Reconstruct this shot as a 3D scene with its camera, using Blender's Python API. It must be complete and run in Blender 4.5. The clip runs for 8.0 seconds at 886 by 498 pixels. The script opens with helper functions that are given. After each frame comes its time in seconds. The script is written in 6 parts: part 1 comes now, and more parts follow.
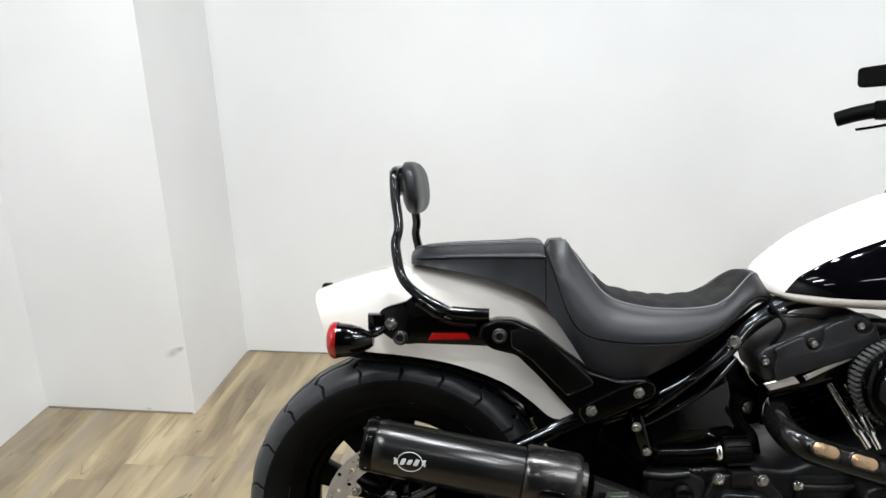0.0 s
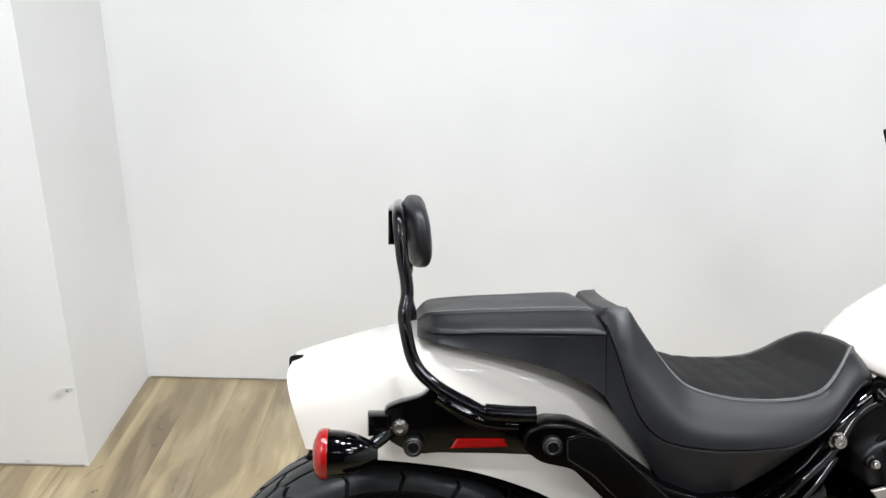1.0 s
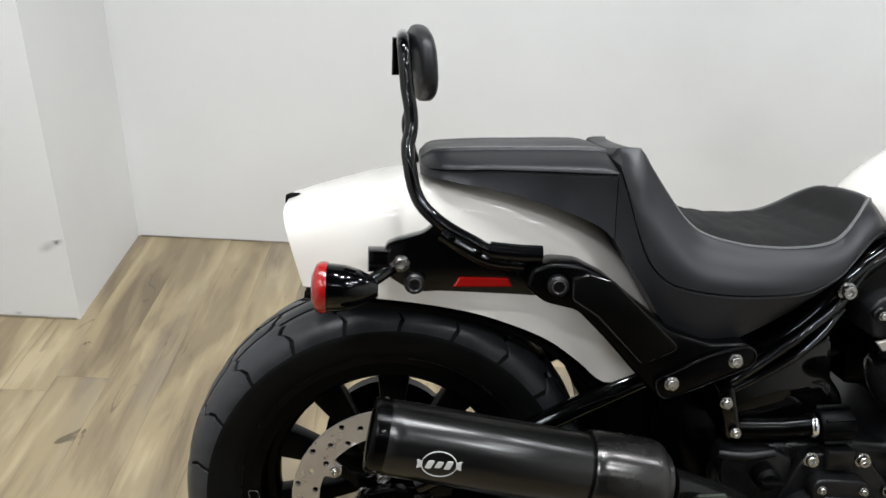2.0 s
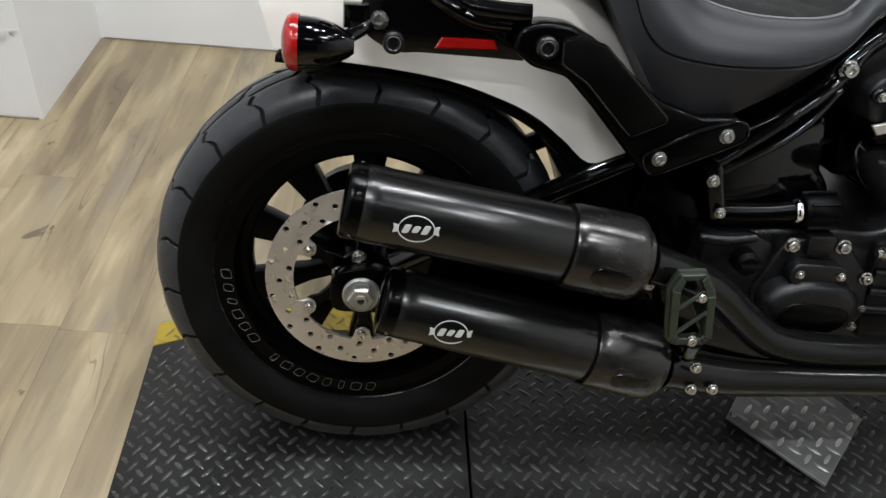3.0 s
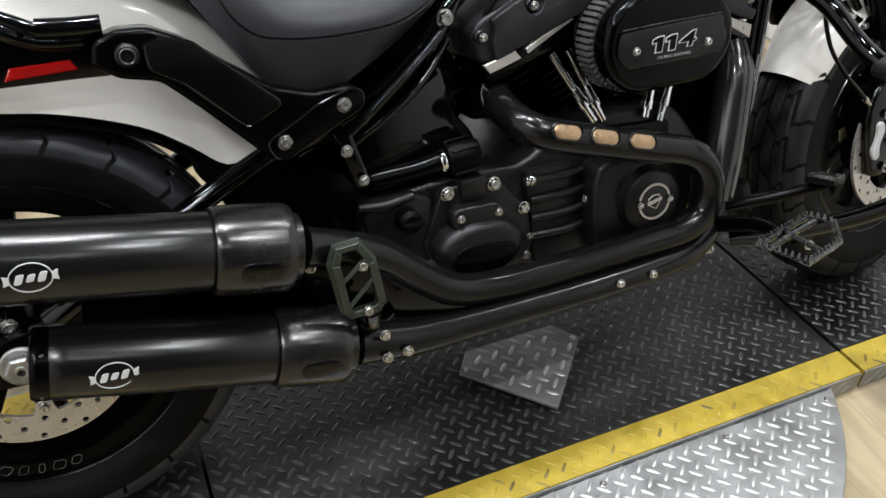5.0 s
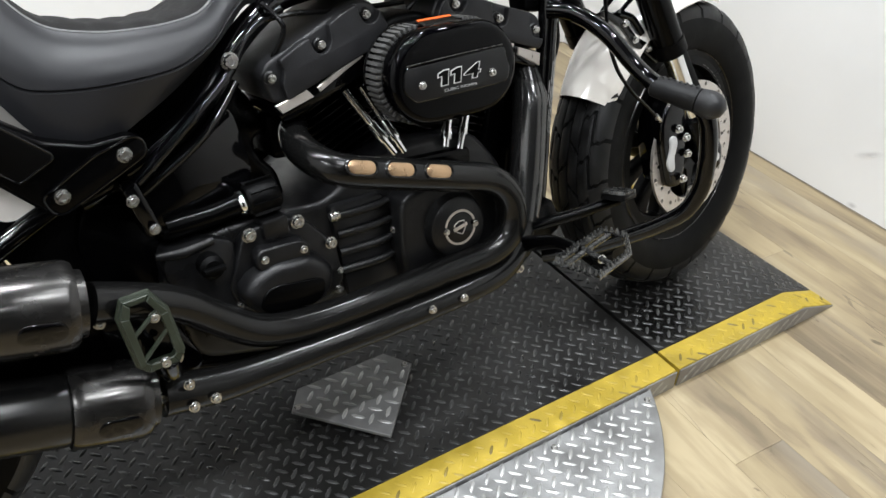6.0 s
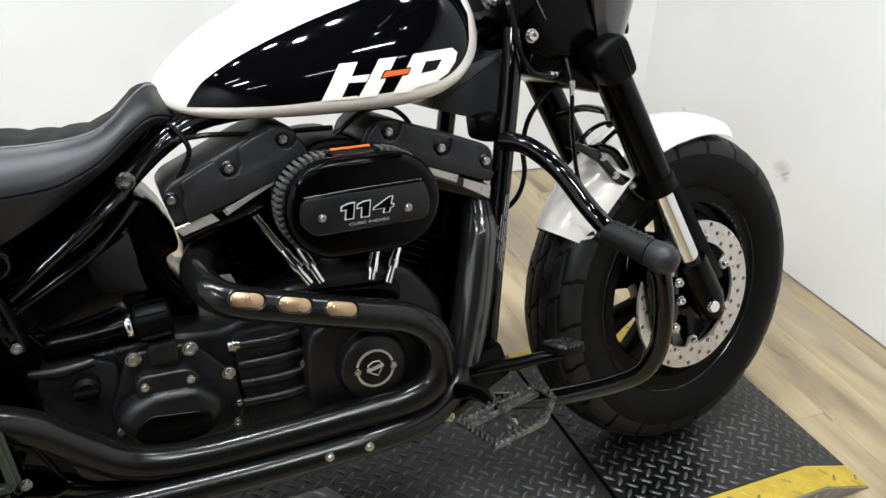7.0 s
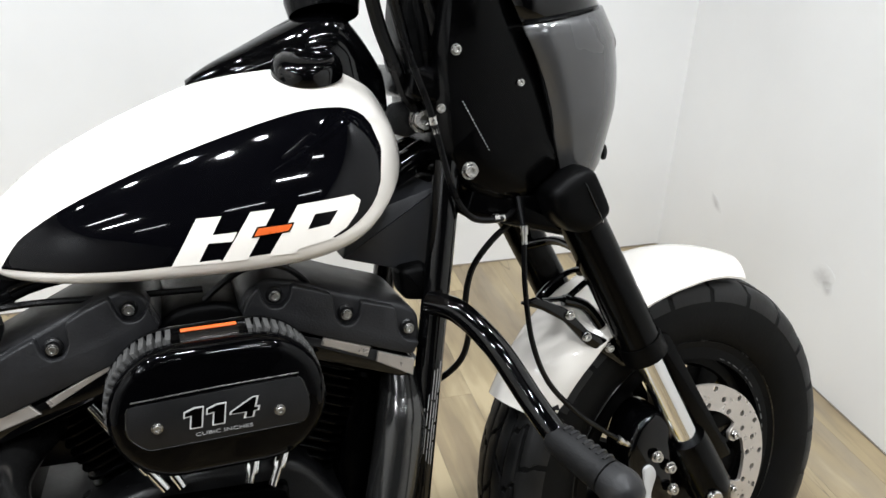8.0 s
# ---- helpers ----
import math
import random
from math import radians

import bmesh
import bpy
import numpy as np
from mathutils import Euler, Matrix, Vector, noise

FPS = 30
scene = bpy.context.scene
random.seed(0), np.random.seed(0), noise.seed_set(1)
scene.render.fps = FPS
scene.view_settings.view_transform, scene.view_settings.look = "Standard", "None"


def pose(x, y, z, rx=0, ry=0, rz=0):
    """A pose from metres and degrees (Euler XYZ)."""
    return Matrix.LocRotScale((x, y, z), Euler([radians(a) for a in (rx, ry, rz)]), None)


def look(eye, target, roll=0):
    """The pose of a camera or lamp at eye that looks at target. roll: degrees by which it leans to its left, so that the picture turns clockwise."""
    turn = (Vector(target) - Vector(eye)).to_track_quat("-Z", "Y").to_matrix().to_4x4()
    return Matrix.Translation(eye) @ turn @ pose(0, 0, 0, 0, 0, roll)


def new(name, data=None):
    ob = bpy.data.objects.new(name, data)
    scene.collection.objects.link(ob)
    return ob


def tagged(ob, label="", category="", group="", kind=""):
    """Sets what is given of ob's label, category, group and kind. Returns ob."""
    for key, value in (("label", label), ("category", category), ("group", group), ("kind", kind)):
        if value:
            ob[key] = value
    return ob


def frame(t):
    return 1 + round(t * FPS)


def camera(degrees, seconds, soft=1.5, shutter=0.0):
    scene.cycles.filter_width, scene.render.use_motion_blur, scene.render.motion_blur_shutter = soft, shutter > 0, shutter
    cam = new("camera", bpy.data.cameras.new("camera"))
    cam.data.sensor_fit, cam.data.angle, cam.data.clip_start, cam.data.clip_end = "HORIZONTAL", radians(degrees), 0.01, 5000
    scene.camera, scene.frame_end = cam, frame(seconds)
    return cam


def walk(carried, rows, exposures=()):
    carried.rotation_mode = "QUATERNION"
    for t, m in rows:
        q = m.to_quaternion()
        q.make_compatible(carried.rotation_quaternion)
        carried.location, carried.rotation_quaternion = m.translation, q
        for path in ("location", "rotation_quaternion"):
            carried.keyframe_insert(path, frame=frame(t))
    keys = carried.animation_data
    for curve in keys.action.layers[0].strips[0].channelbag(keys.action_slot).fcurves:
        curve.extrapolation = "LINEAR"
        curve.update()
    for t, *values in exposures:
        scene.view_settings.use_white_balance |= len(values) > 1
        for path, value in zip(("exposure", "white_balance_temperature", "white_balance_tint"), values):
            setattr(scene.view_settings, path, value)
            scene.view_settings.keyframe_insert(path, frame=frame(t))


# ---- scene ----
cam = camera(56.54, 8.0)
PATH = [
    (0, (0.2636, -1.3512, 1.4137), (0.0564, 0.5265, 0.7568), -2.15),
    (0.5, (0.1272, -1.0865, 1.3873), (0.0791, 0.7536, 0.6052), -1.10),
    (1, (0.0237, -0.9233, 1.4232), (0.1052, 0.9319, 0.6805), 1.20),
    (1.2, (0.0168, -0.9029, 1.4203), (0.0682, 0.9384, 0.6413), 1.45),
    (2.3, (0.0062, -0.9047, 1.2917), (0.1500, 0.7638, 0.1984), 4.46),
    (2.5, (0.0066, -0.9065, 1.2644), (0.1692, 0.7059, 0.0924), 5.34),
    (3, (0.0113, -0.9178, 1.2219), (0.1861, 0.6047, -0.0631), 6.19),
    (3.5, (0.0178, -0.9273, 1.2014), (0.2129, 0.5558, -0.1262), 6.89),
    (4, (0.0372, -0.9280, 1.1974), (0.2875, 0.5527, -0.1236), 6.24),
    (4.5, (0.0994, -0.9343, 1.1845), (0.5404, 0.5570, -0.0732), 4.37),
    (5, (0.1790, -0.9557, 1.1892), (0.8462, 0.4805, -0.0324), 1.97),
    (5.2, (0.2101, -0.9753, 1.1911), (0.9513, 0.4439, -0.0074), 1.44),
    (6.3, (0.3263, -1.0082, 1.2183), (1.2930, 0.3088, 0.0646), 3.78),
    (6.5, (0.3890, -1.0074, 1.2176), (1.3002, 0.3706, 0.0903), 0.36),
    (7, (0.6243, -1.0461, 1.2394), (1.3229, 0.5388, 0.2393), 2.51),
    (7.5, (0.7679, -0.9984, 1.2684), (1.3522, 0.6674, 0.3282), 0.87),
    (8, (0.9195, -0.7890, 1.2742), (1.5064, 0.8778, 0.3375), 2.11),
]
walk(cam, [(t, look(eye, target, roll)) for t, eye, target, roll in PATH],
     exposures=[(0, -0.03), (1.2, -0.03), (2.3, -0.30), (3.5, -0.20), (4.5, -0.06), (5.2, 0.09), (6.3, 0.20), (7.0, 0.18), (8.0, 0.10)])

LAMP_SPOT, LAMP_NEAR, LAMP_FILL = 7.8, 11.0, 4.5

# ---- world and lamps ----
world = bpy.data.worlds.new("World")
scene.world = world
world.use_nodes = True
world.node_tree.nodes["Background"].inputs["Color"].default_value = (0.9, 0.95, 1.0, 1)
world.node_tree.nodes["Background"].inputs["Strength"].default_value = 0.02

ROOM_YAW = -2.7
ROOM = Matrix.Translation((0, 0, 0)) @ Matrix.Rotation(radians(ROOM_YAW), 4, "Z")
CEIL = 2.9


# ---- materials ----
def nodes_of(name):
    m = bpy.data.materials.new(name)
    m.use_nodes = True
    return m, m.node_tree.nodes, m.node_tree.links, m.node_tree.nodes["Principled BSDF"]


def surf(name, color, rough, metal=0.0, var=0.15, scale=18, bump=0.08, bscale=220, coat=0.0, rvar=0.1, spec=0.5, stretch=(1, 1, 1)):
    """A surface with two scales of colour and gloss variation and a fine relief."""
    m, n, l, p = nodes_of(name)
    tc = n.new("ShaderNodeTexCoord")
    mp = n.new("ShaderNodeMapping")
    mp.inputs["Scale"].default_value = stretch
    l.new(tc.outputs["Object"], mp.inputs["Vector"])
    big = n.new("ShaderNodeTexNoise")
    big.inputs["Scale"].default_value = scale
    big.inputs["Detail"].default_value = 5
    fine = n.new("ShaderNodeTexNoise")
    fine.inputs["Scale"].default_value = bscale
    fine.inputs["Detail"].default_value = 3
    for t in (big, fine):
        l.new(mp.outputs["Vector"], t.inputs["Vector"])
    ramp = n.new("ShaderNodeMapRange")
    ramp.inputs["From Min"].default_value, ramp.inputs["From Max"].default_value = 0.3, 0.7
    ramp.inputs["To Min"].default_value, ramp.inputs["To Max"].default_value = 1 - var, 1 + var * 0.6
    l.new(big.outputs["Fac"], ramp.inputs["Value"])
    mul = n.new("ShaderNodeMix")
    mul.data_type, mul.blend_type = "RGBA", "MULTIPLY"
    mul.inputs["Factor"].default_value = 1
    mul.inputs["A"].default_value = (*color, 1)
    l.new(ramp.outputs["Result"], mul.inputs["B"])
    l.new(mul.outputs["Result"], p.inputs["Base Color"])
    rr = n.new("ShaderNodeMapRange")
    rr.inputs["From Min"].default_value, rr.inputs["From Max"].default_value = 0.3, 0.7
    rr.inputs["To Min"].default_value, rr.inputs["To Max"].default_value = max(0.01, rough - rvar), min(1, rough + rvar)
    l.new(big.outputs["Fac"], rr.inputs["Value"])
    l.new(rr.outputs["Result"], p.inputs["Roughness"])
    p.inputs["Metallic"].default_value = metal
    p.inputs["Specular IOR Level"].default_value = spec
    p.inputs["Coat Weight"].default_value = coat
    p.inputs["Coat Roughness"].default_value = 0.03
    if bump:
        b = n.new("ShaderNodeBump")
        b.inputs["Strength"].default_value = bump
        b.inputs["Distance"].default_value = 0.001
        l.new(fine.outputs["Fac"], b.inputs["Height"])
        l.new(b.outputs["Normal"], p.inputs["Normal"])
    return m


def wood_planks(name):
    """Printed vinyl planks: tan to grey-brown, grain along the plank, each plank its own tone."""
    m, n, l, p = nodes_of(name)
    tc, info = n.new("ShaderNodeTexCoord"), n.new("ShaderNodeObjectInfo")
    add = n.new("ShaderNodeVectorMath")
    add.operation = "MULTIPLY_ADD"
    add.inputs[1].default_value = (1, 1, 1)
    off = n.new("ShaderNodeVectorMath")
    off.operation = "SCALE"
    off.inputs[0].default_value = (13.0, 29.0, 7.0)
    l.new(info.outputs["Random"], off.inputs["Scale"])
    l.new(tc.outputs["Object"], add.inputs[0])
    l.new(off.outputs["Vector"], add.inputs[2])

    def noise_at(stretch, scale, detail, dist=0.0):
        mp = n.new("ShaderNodeMapping")
        mp.inputs["Scale"].default_value = stretch
        l.new(add.outputs["Vector"], mp.inputs["Vector"])
        t = n.new("ShaderNodeTexNoise")
        t.inputs["Scale"].default_value, t.inputs["Detail"].default_value, t.inputs["Distortion"].default_value = scale, detail, dist
        l.new(mp.outputs["Vector"], t.inputs["Vector"])
        return t

    broad, grain, fibre = noise_at((1, 0.20, 1), 10, 5, 0.5), noise_at((1, 0.05, 1), 60, 5, 0.3), noise_at((1, 0.03, 1), 300, 3)

    def ranged(node, lo, hi, top):
        r = n.new("ShaderNodeMapRange")
        r.interpolation_type = "SMOOTHSTEP"
        r.inputs["From Min"].default_value, r.inputs["From Max"].default_value, r.inputs["To Max"].default_value = lo, hi, top
        l.new(node, r.inputs["Value"])
        return r.outputs["Result"]

    def blend(base, factor, color):
        x = n.new("ShaderNodeMix")
        x.data_type = "RGBA"
        x.inputs["B"].default_value = (*color, 1)
        l.new(base, x.inputs["A"])
        l.new(factor, x.inputs["Factor"])
        return x.outputs["Result"]

    # broad soft clouds from pale tan to grey-brown, with a fine grain in them
    mixed = n.new("ShaderNodeMath")
    mixed.operation = "MULTIPLY_ADD"
    mixed.inputs[1].default_value = 0.16
    part_of = n.new("ShaderNodeMath")
    part_of.operation = "MULTIPLY_ADD"
    part_of.inputs[1].default_value = 0.84
    tone = n.new("ShaderNodeMapRange")
    tone.inputs["To Min"].default_value, tone.inputs["To Max"].default_value = -0.03, 0.03
    l.new(info.outputs["Random"], tone.inputs["Value"])
    l.new(broad.outputs["Fac"], part_of.inputs[0])
    l.new(tone.outputs["Result"], part_of.inputs[2])
    l.new(grain.outputs["Fac"], mixed.inputs[0])
    l.new(part_of.outputs["Value"], mixed.inputs[2])
    cr = n.new("ShaderNodeValToRGB")
    cr.color_ramp.interpolation = "EASE"
    e = cr.color_ramp.elements
    e[0].position, e[0].color = 0.34, (0.185, 0.142, 0.088, 1)
    e[1].position, e[1].color = 0.66, (0.45, 0.365, 0.225, 1)
    for at, col in ((0.44, (0.262, 0.203, 0.124, 1)), (0.53, (0.345, 0.272, 0.160, 1))):
        cr.color_ramp.elements.new(at).color = col
    l.new(mixed.outputs["Value"], cr.inputs["Fac"])
    color = cr.outputs["Color"]
    # cool grey weathered zones, dark streaks, thin cracks and knots
    color = blend(color, ranged(noise_at((1, 0.17, 1), 6, 4, 0.4).outputs["Fac"], 0.50, 0.72, 0.60), (0.245, 0.215, 0.175))
    color = blend(color, ranged(noise_at((1, 0.18, 1), 20, 6, 0.6).outputs["Fac"], 0.56, 0.76, 0.42), (0.120, 0.093, 0.062))
    ridge = n.new("ShaderNodeMath")
    ridge.operation = "COMPARE"
    ridge.inputs[1].default_value, ridge.inputs[2].default_value = 0.5, 0.004
    l.new(noise_at((1, 0.10, 1), 9, 2, 0.9).outputs["Fac"], ridge.inputs[0])
    crack = n.new("ShaderNodeMath")
    crack.operation = "MULTIPLY"
    l.new(ridge.outputs["Value"], crack.inputs[0])
    l.new(ranged(noise_at((1, 0.5, 1), 5, 2).outputs["Fac"], 0.52, 0.60, 0.45), crack.inputs[1])
    color = blend(color, crack.outputs["Value"], (0.075, 0.058, 0.040))
    color = blend(color, ranged(noise_at((1, 0.55, 1), 17, 3, 0.8).outputs["Fac"], 0.695, 0.76, 0.75), (0.070, 0.052, 0.034))
    l.new(color, p.inputs["Base Color"])
    p.inputs["Roughness"].default_value = 0.42
    b = n.new("ShaderNodeBump")
    b.inputs["Strength"].default_value, b.inputs["Distance"].default_value = 0.15, 0.001
    l.new(fibre.outputs["Fac"], b.inputs["Height"])
    l.new(b.outputs["Normal"], p.inputs["Normal"])
    return m


def rubbed_mark(name):
    """Grey rubbed dirt on white paint, thickest in the middle and broken up at the rim."""
    m, n, l, p = nodes_of(name)
    tc, ball, tex = n.new("ShaderNodeTexCoord"), n.new("ShaderNodeTexGradient"), n.new("ShaderNodeTexNoise")
    ball.gradient_type = "SPHERICAL"
    mp = n.new("ShaderNodeMapping")
    mp.inputs["Location"].default_value, mp.inputs["Scale"].default_value = (-1, 0, -1), (2, 0, 2)
    l.new(tc.outputs["Generated"], mp.inputs["Vector"])
    l.new(mp.outputs["Vector"], ball.inputs["Vector"])
    tex.inputs["Scale"].default_value, tex.inputs["Detail"].default_value = 55, 5
    l.new(tc.outputs["Object"], tex.inputs["Vector"])
    mul, r = n.new("ShaderNodeMath"), n.new("ShaderNodeMapRange")
    mul.operation = "MULTIPLY"
    l.new(ball.outputs["Fac"], mul.inputs[0])
    l.new(tex.outputs["Fac"], mul.inputs[1])
    r.inputs["From Min"].default_value, r.inputs["From Max"].default_value, r.inputs["To Max"].default_value = 0.10, 0.42, 0.45
    l.new(mul.outputs["Value"], r.inputs["Value"])
    x = n.new("ShaderNodeMix")
    x.data_type = "RGBA"
    x.inputs["A"].default_value, x.inputs["B"].default_value = (0.800, 0.800, 0.795, 1), (0.40, 0.385, 0.385, 1)
    l.new(r.outputs["Result"], x.inputs["Factor"])
    l.new(x.outputs["Result"], p.inputs["Base Color"])
    p.inputs["Roughness"].default_value = 0.65
    return m


WALL = surf("white_wall_paint", (0.85, 0.85, 0.845), 0.6, var=0.055, scale=1.6, bump=0.12, bscale=160, rvar=0.08)
FAR_WALL = surf("dark_grey_wall_paint", (0.06, 0.06, 0.063), 0.8, var=0.1, scale=3)
CEILING = surf("ceiling_tile_paint", (0.035, 0.035, 0.036), 0.9, var=0.05, scale=5, bump=0.2, bscale=120)
PLANK = wood_planks("vinyl_wood_planks")
CAULK = surf("brown_caulk", (0.30, 0.26, 0.21), 0.8, var=0.4, scale=9)
SEAM = surf("dark_floor_joint", (0.05, 0.04, 0.03), 0.9, var=0.2)
BLACK_PLATE = surf("worn_black_tread_plate", (0.0190, 0.0184, 0.0174), 0.38, spec=0.30, metal=0.0, var=0.9, scale=3.2, bump=0.25, bscale=260, rvar=0.15)
# worn deck lugs, lightened further to carry their shine in the colour
LUG_BLACK_LIT = surf("worn_highlit_black_lugs", (0.042, 0.042, 0.041), 0.30, var=0.5, scale=14, bump=0.2, bscale=300, rvar=0.12)
# paler than the plates: the highlights on the lugs are put into the colour
LUG_ALU_LIT = surf("worn_highlit_aluminium_lugs", (0.52, 0.52, 0.51), 0.40, metal=0.7, var=0.15, scale=30, bump=0.05, bscale=300)
YELLOW = surf("yellow_safety_paint", (0.43, 0.305, 0.028), 0.5, var=0.16, scale=30, bump=0.2, bscale=240, rvar=0.12)
YELLOW_LUG = surf("worn_yellow_lugs", (0.43, 0.305, 0.028), 0.5, var=0.16, scale=30, bump=0.2, bscale=240, rvar=0.12)


def wear_some(m, color, share):
    """Paint worn off some of the separate lugs of a mesh."""
    n, l = m.node_tree.nodes, m.node_tree.links
    p = n["Principled BSDF"]
    geo, r, x = n.new("ShaderNodeNewGeometry"), n.new("ShaderNodeMapRange"), n.new("ShaderNodeMix")
    r.inputs["From Min"].default_value, r.inputs["To Max"].default_value = 1 - share, 0.85
    l.new(geo.outputs["Random Per Island"], r.inputs["Value"])
    l.new(r.outputs["Result"], x.inputs["Factor"])
    x.data_type = "RGBA"
    l.new(p.inputs["Base Color"].links[0].from_socket, x.inputs["A"])
    x.inputs["B"].default_value = (*color, 1)
    l.new(x.outputs["Result"], p.inputs["Base Color"])


wear_some(YELLOW_LUG, (0.055, 0.045, 0.022), 0.30)
ALU = surf("scuffed_aluminium_tread_plate", (0.34, 0.34, 0.335), 0.44, metal=0.8, var=0.25, scale=16, bump=0.2, bscale=300, rvar=0.1)
STEEL_DARK = surf("dark_tread_plate", (0.22, 0.218, 0.214), 0.40, metal=0.3, var=0.25, scale=14, bump=0.2, bscale=300)
RUBBER = surf("black_tyre_rubber", (0.0030, 0.0030, 0.0030), 0.60, spec=0.10, var=0.35, scale=16, bump=0.3, bscale=180, rvar=0.1)
# rear tread: dust, plus its bluish sheen mixed into the base colour
TREAD = surf("dusty_sheen_rear_tread", (0.0250, 0.0265, 0.0300), 0.38, spec=0.42, var=0.5, scale=22, bump=0.3, bscale=160, rvar=0.12)
FRONT_TREAD = surf("dusty_front_tread", (0.0085, 0.0085, 0.0086), 0.46, spec=0.26, var=0.5, scale=22, bump=0.3, bscale=160, rvar=0.12)
LETTER = surf("worn_tyre_lettering", (0.15, 0.15, 0.147), 0.7, var=0.7, scale=90)
GLOSS = surf("gloss_black_paint", (0.0010, 0.0010, 0.0012), 0.07, spec=0.25, var=0.2, bump=0.0, rvar=0.03, coat=0.25)
DEEP_GLOSS = surf("deep_gloss_black_cover", (0.0006, 0.0006, 0.0008), 0.05, spec=0.12, var=0.2, bump=0.0, rvar=0.01, coat=0.04)
WHEEL_BLACK = surf("satin_black_wheel_paint", (0.0012, 0.0012, 0.0012), 0.32, spec=0.07, var=0.25, bump=0.12, bscale=500, rvar=0.06)
SATIN = surf("satin_black_powder_coat", (0.0007, 0.0007, 0.0008), 0.19, spec=0.11, var=0.25, bump=0.12, bscale=500, rvar=0.05)
WRINKLE = surf("wrinkle_black_engine_paint", (0.0046, 0.0046, 0.0050), 0.34, spec=0.34, var=0.25, bump=0.5, bscale=420, rvar=0.08)
ROCKER = surf("satin_grey_black_rocker_paint", (0.0135, 0.0135, 0.0146), 0.42, spec=0.30, var=0.25, bump=0.4, bscale=420, rvar=0.08)
PLASTIC = surf("black_textured_plastic", (0.0010, 0.0010, 0.0011), 0.40, spec=0.08, var=0.2, bump=0.4, bscale=600)
MUFFLER = surf("brushed_black_muffler", (0.040, 0.0397, 0.0392), 0.23, metal=0.9, var=0.02, scale=30, bump=0.0, rvar=0.01)
COLLAR = surf("grey_black_heat_shield", (0.056, 0.0540, 0.0520), 0.24, metal=0.9, var=0.10, scale=20, bump=0.03, bscale=300)
PIPE = surf("black_ceramic_pipe", (0.027, 0.0267, 0.0262), 0.19, spec=0.25, metal=0.85, var=0.06, scale=5, bump=0.0, rvar=0.015)
SHIELD = surf("dark_polished_heat_shield", (0.085, 0.0845, 0.083), 0.17, metal=0.9, var=0.06, scale=20, bump=0.0, rvar=0.02)
CHROME = surf("chrome", (0.78, 0.78, 0.78), 0.08, metal=1, var=0.05, bump=0.0, rvar=0.03)
ZINC_DULL = surf("dull_zinc_nut", (0.40, 0.40, 0.385), 0.36, metal=0.9, var=0.25, scale=60, bump=0.1, bscale=400)
BOLT = surf("zinc_bolt", (0.58, 0.57, 0.55), 0.26, metal=1, var=0.15, scale=80, bump=0.1, bscale=400)
DISC = surf("brushed_brake_disc", (0.54, 0.50, 0.46), 0.34, metal=0.7, var=0.06, scale=60, bump=0.05, bscale=500)
CREAM = surf("pearl_white_paint", (0.77, 0.73, 0.675), 0.12, var=0.02, scale=6, bump=0.0, rvar=0.02, coat=0.5)
TANK_BLACK = surf("tank_gloss_black", (0.0012, 0.0012, 0.0018), 0.045, spec=0.17, var=0.1, bump=0.0, rvar=0.01, coat=0.05)
LEATHER = surf("black_seat_vinyl", (0.0100, 0.0102, 0.0120), 0.42, spec=0.34, var=0.2, scale=12, bump=0.13, bscale=650, rvar=0.06)
SUEDE = surf("dark_ribbed_seat_cover", (0.0118, 0.0114, 0.0114), 0.72, spec=0.15, var=0.25, scale=30, bump=0.5, bscale=500)
THREAD = surf("grey_seat_thread", (0.17, 0.17, 0.168), 0.8, var=0.3, scale=200)
RED = surf("red_lens", (0.30, 0.006, 0.005), 0.15, var=0.2, scale=50, bump=0.0, coat=0.4)
ORANGE = surf("orange_decal", (0.66, 0.115, 0.02), 0.35, var=0.1)
OLIVE = surf("olive_green_peg_paint", (0.026, 0.033, 0.022), 0.40, metal=0.2, var=0.25, scale=30, bump=0.2)
BRONZE = surf("bronze_slot_insert", (0.46, 0.31, 0.185), 0.30, metal=0.95, var=0.15, scale=40, bump=0.1, bscale=300)
WHITE_PRINT = surf("white_print", (0.50, 0.50, 0.49), 0.5, var=0.08)
GREY_PRINT = surf("grey_print", (0.30, 0.30, 0.30), 0.5, var=0.1)
PANEL = surf("matte_black_badge_panel", (0.0085, 0.0085, 0.0090), 0.34, spec=0.22, var=0.15, bump=0.2, bscale=500)
PLEAT = surf("grey_filter_pleats", (0.055, 0.054, 0.052), 0.7, var=0.3, scale=50, bump=0.3)
NECK_GREY = surf("grey_black_neck_plastic", (0.026, 0.027, 0.030), 0.40, spec=0.35, var=0.2, bump=0.2, bscale=500)
PEG_STEEL = surf("bare_worn_peg_steel", (0.115, 0.115, 0.112), 0.26, metal=0.85, var=0.4, scale=90, bump=0.2, bscale=300)
SMOKE = surf("grey_gloss_fairing_paint", (0.046, 0.046, 0.047), 0.24, var=0.06, scale=4, bump=0.0, coat=0.4)
CABLE = surf("black_cable_sheath", (0.002, 0.002, 0.0022), 0.30, spec=0.2, var=0.2)
SCUFF = rubbed_mark("grey_scuff")
PEG_RUBBER = surf("worn_black_peg_rubber", (0.0085, 0.0085, 0.0090), 0.5, spec=0.25, var=0.3, scale=40, bump=0.3, bscale=400)
PEG_GREY = surf("worn_grey_peg_rubber", (0.016, 0.016, 0.017), 0.42, spec=0.35, var=0.3, scale=40, bump=0.3, bscale=400)
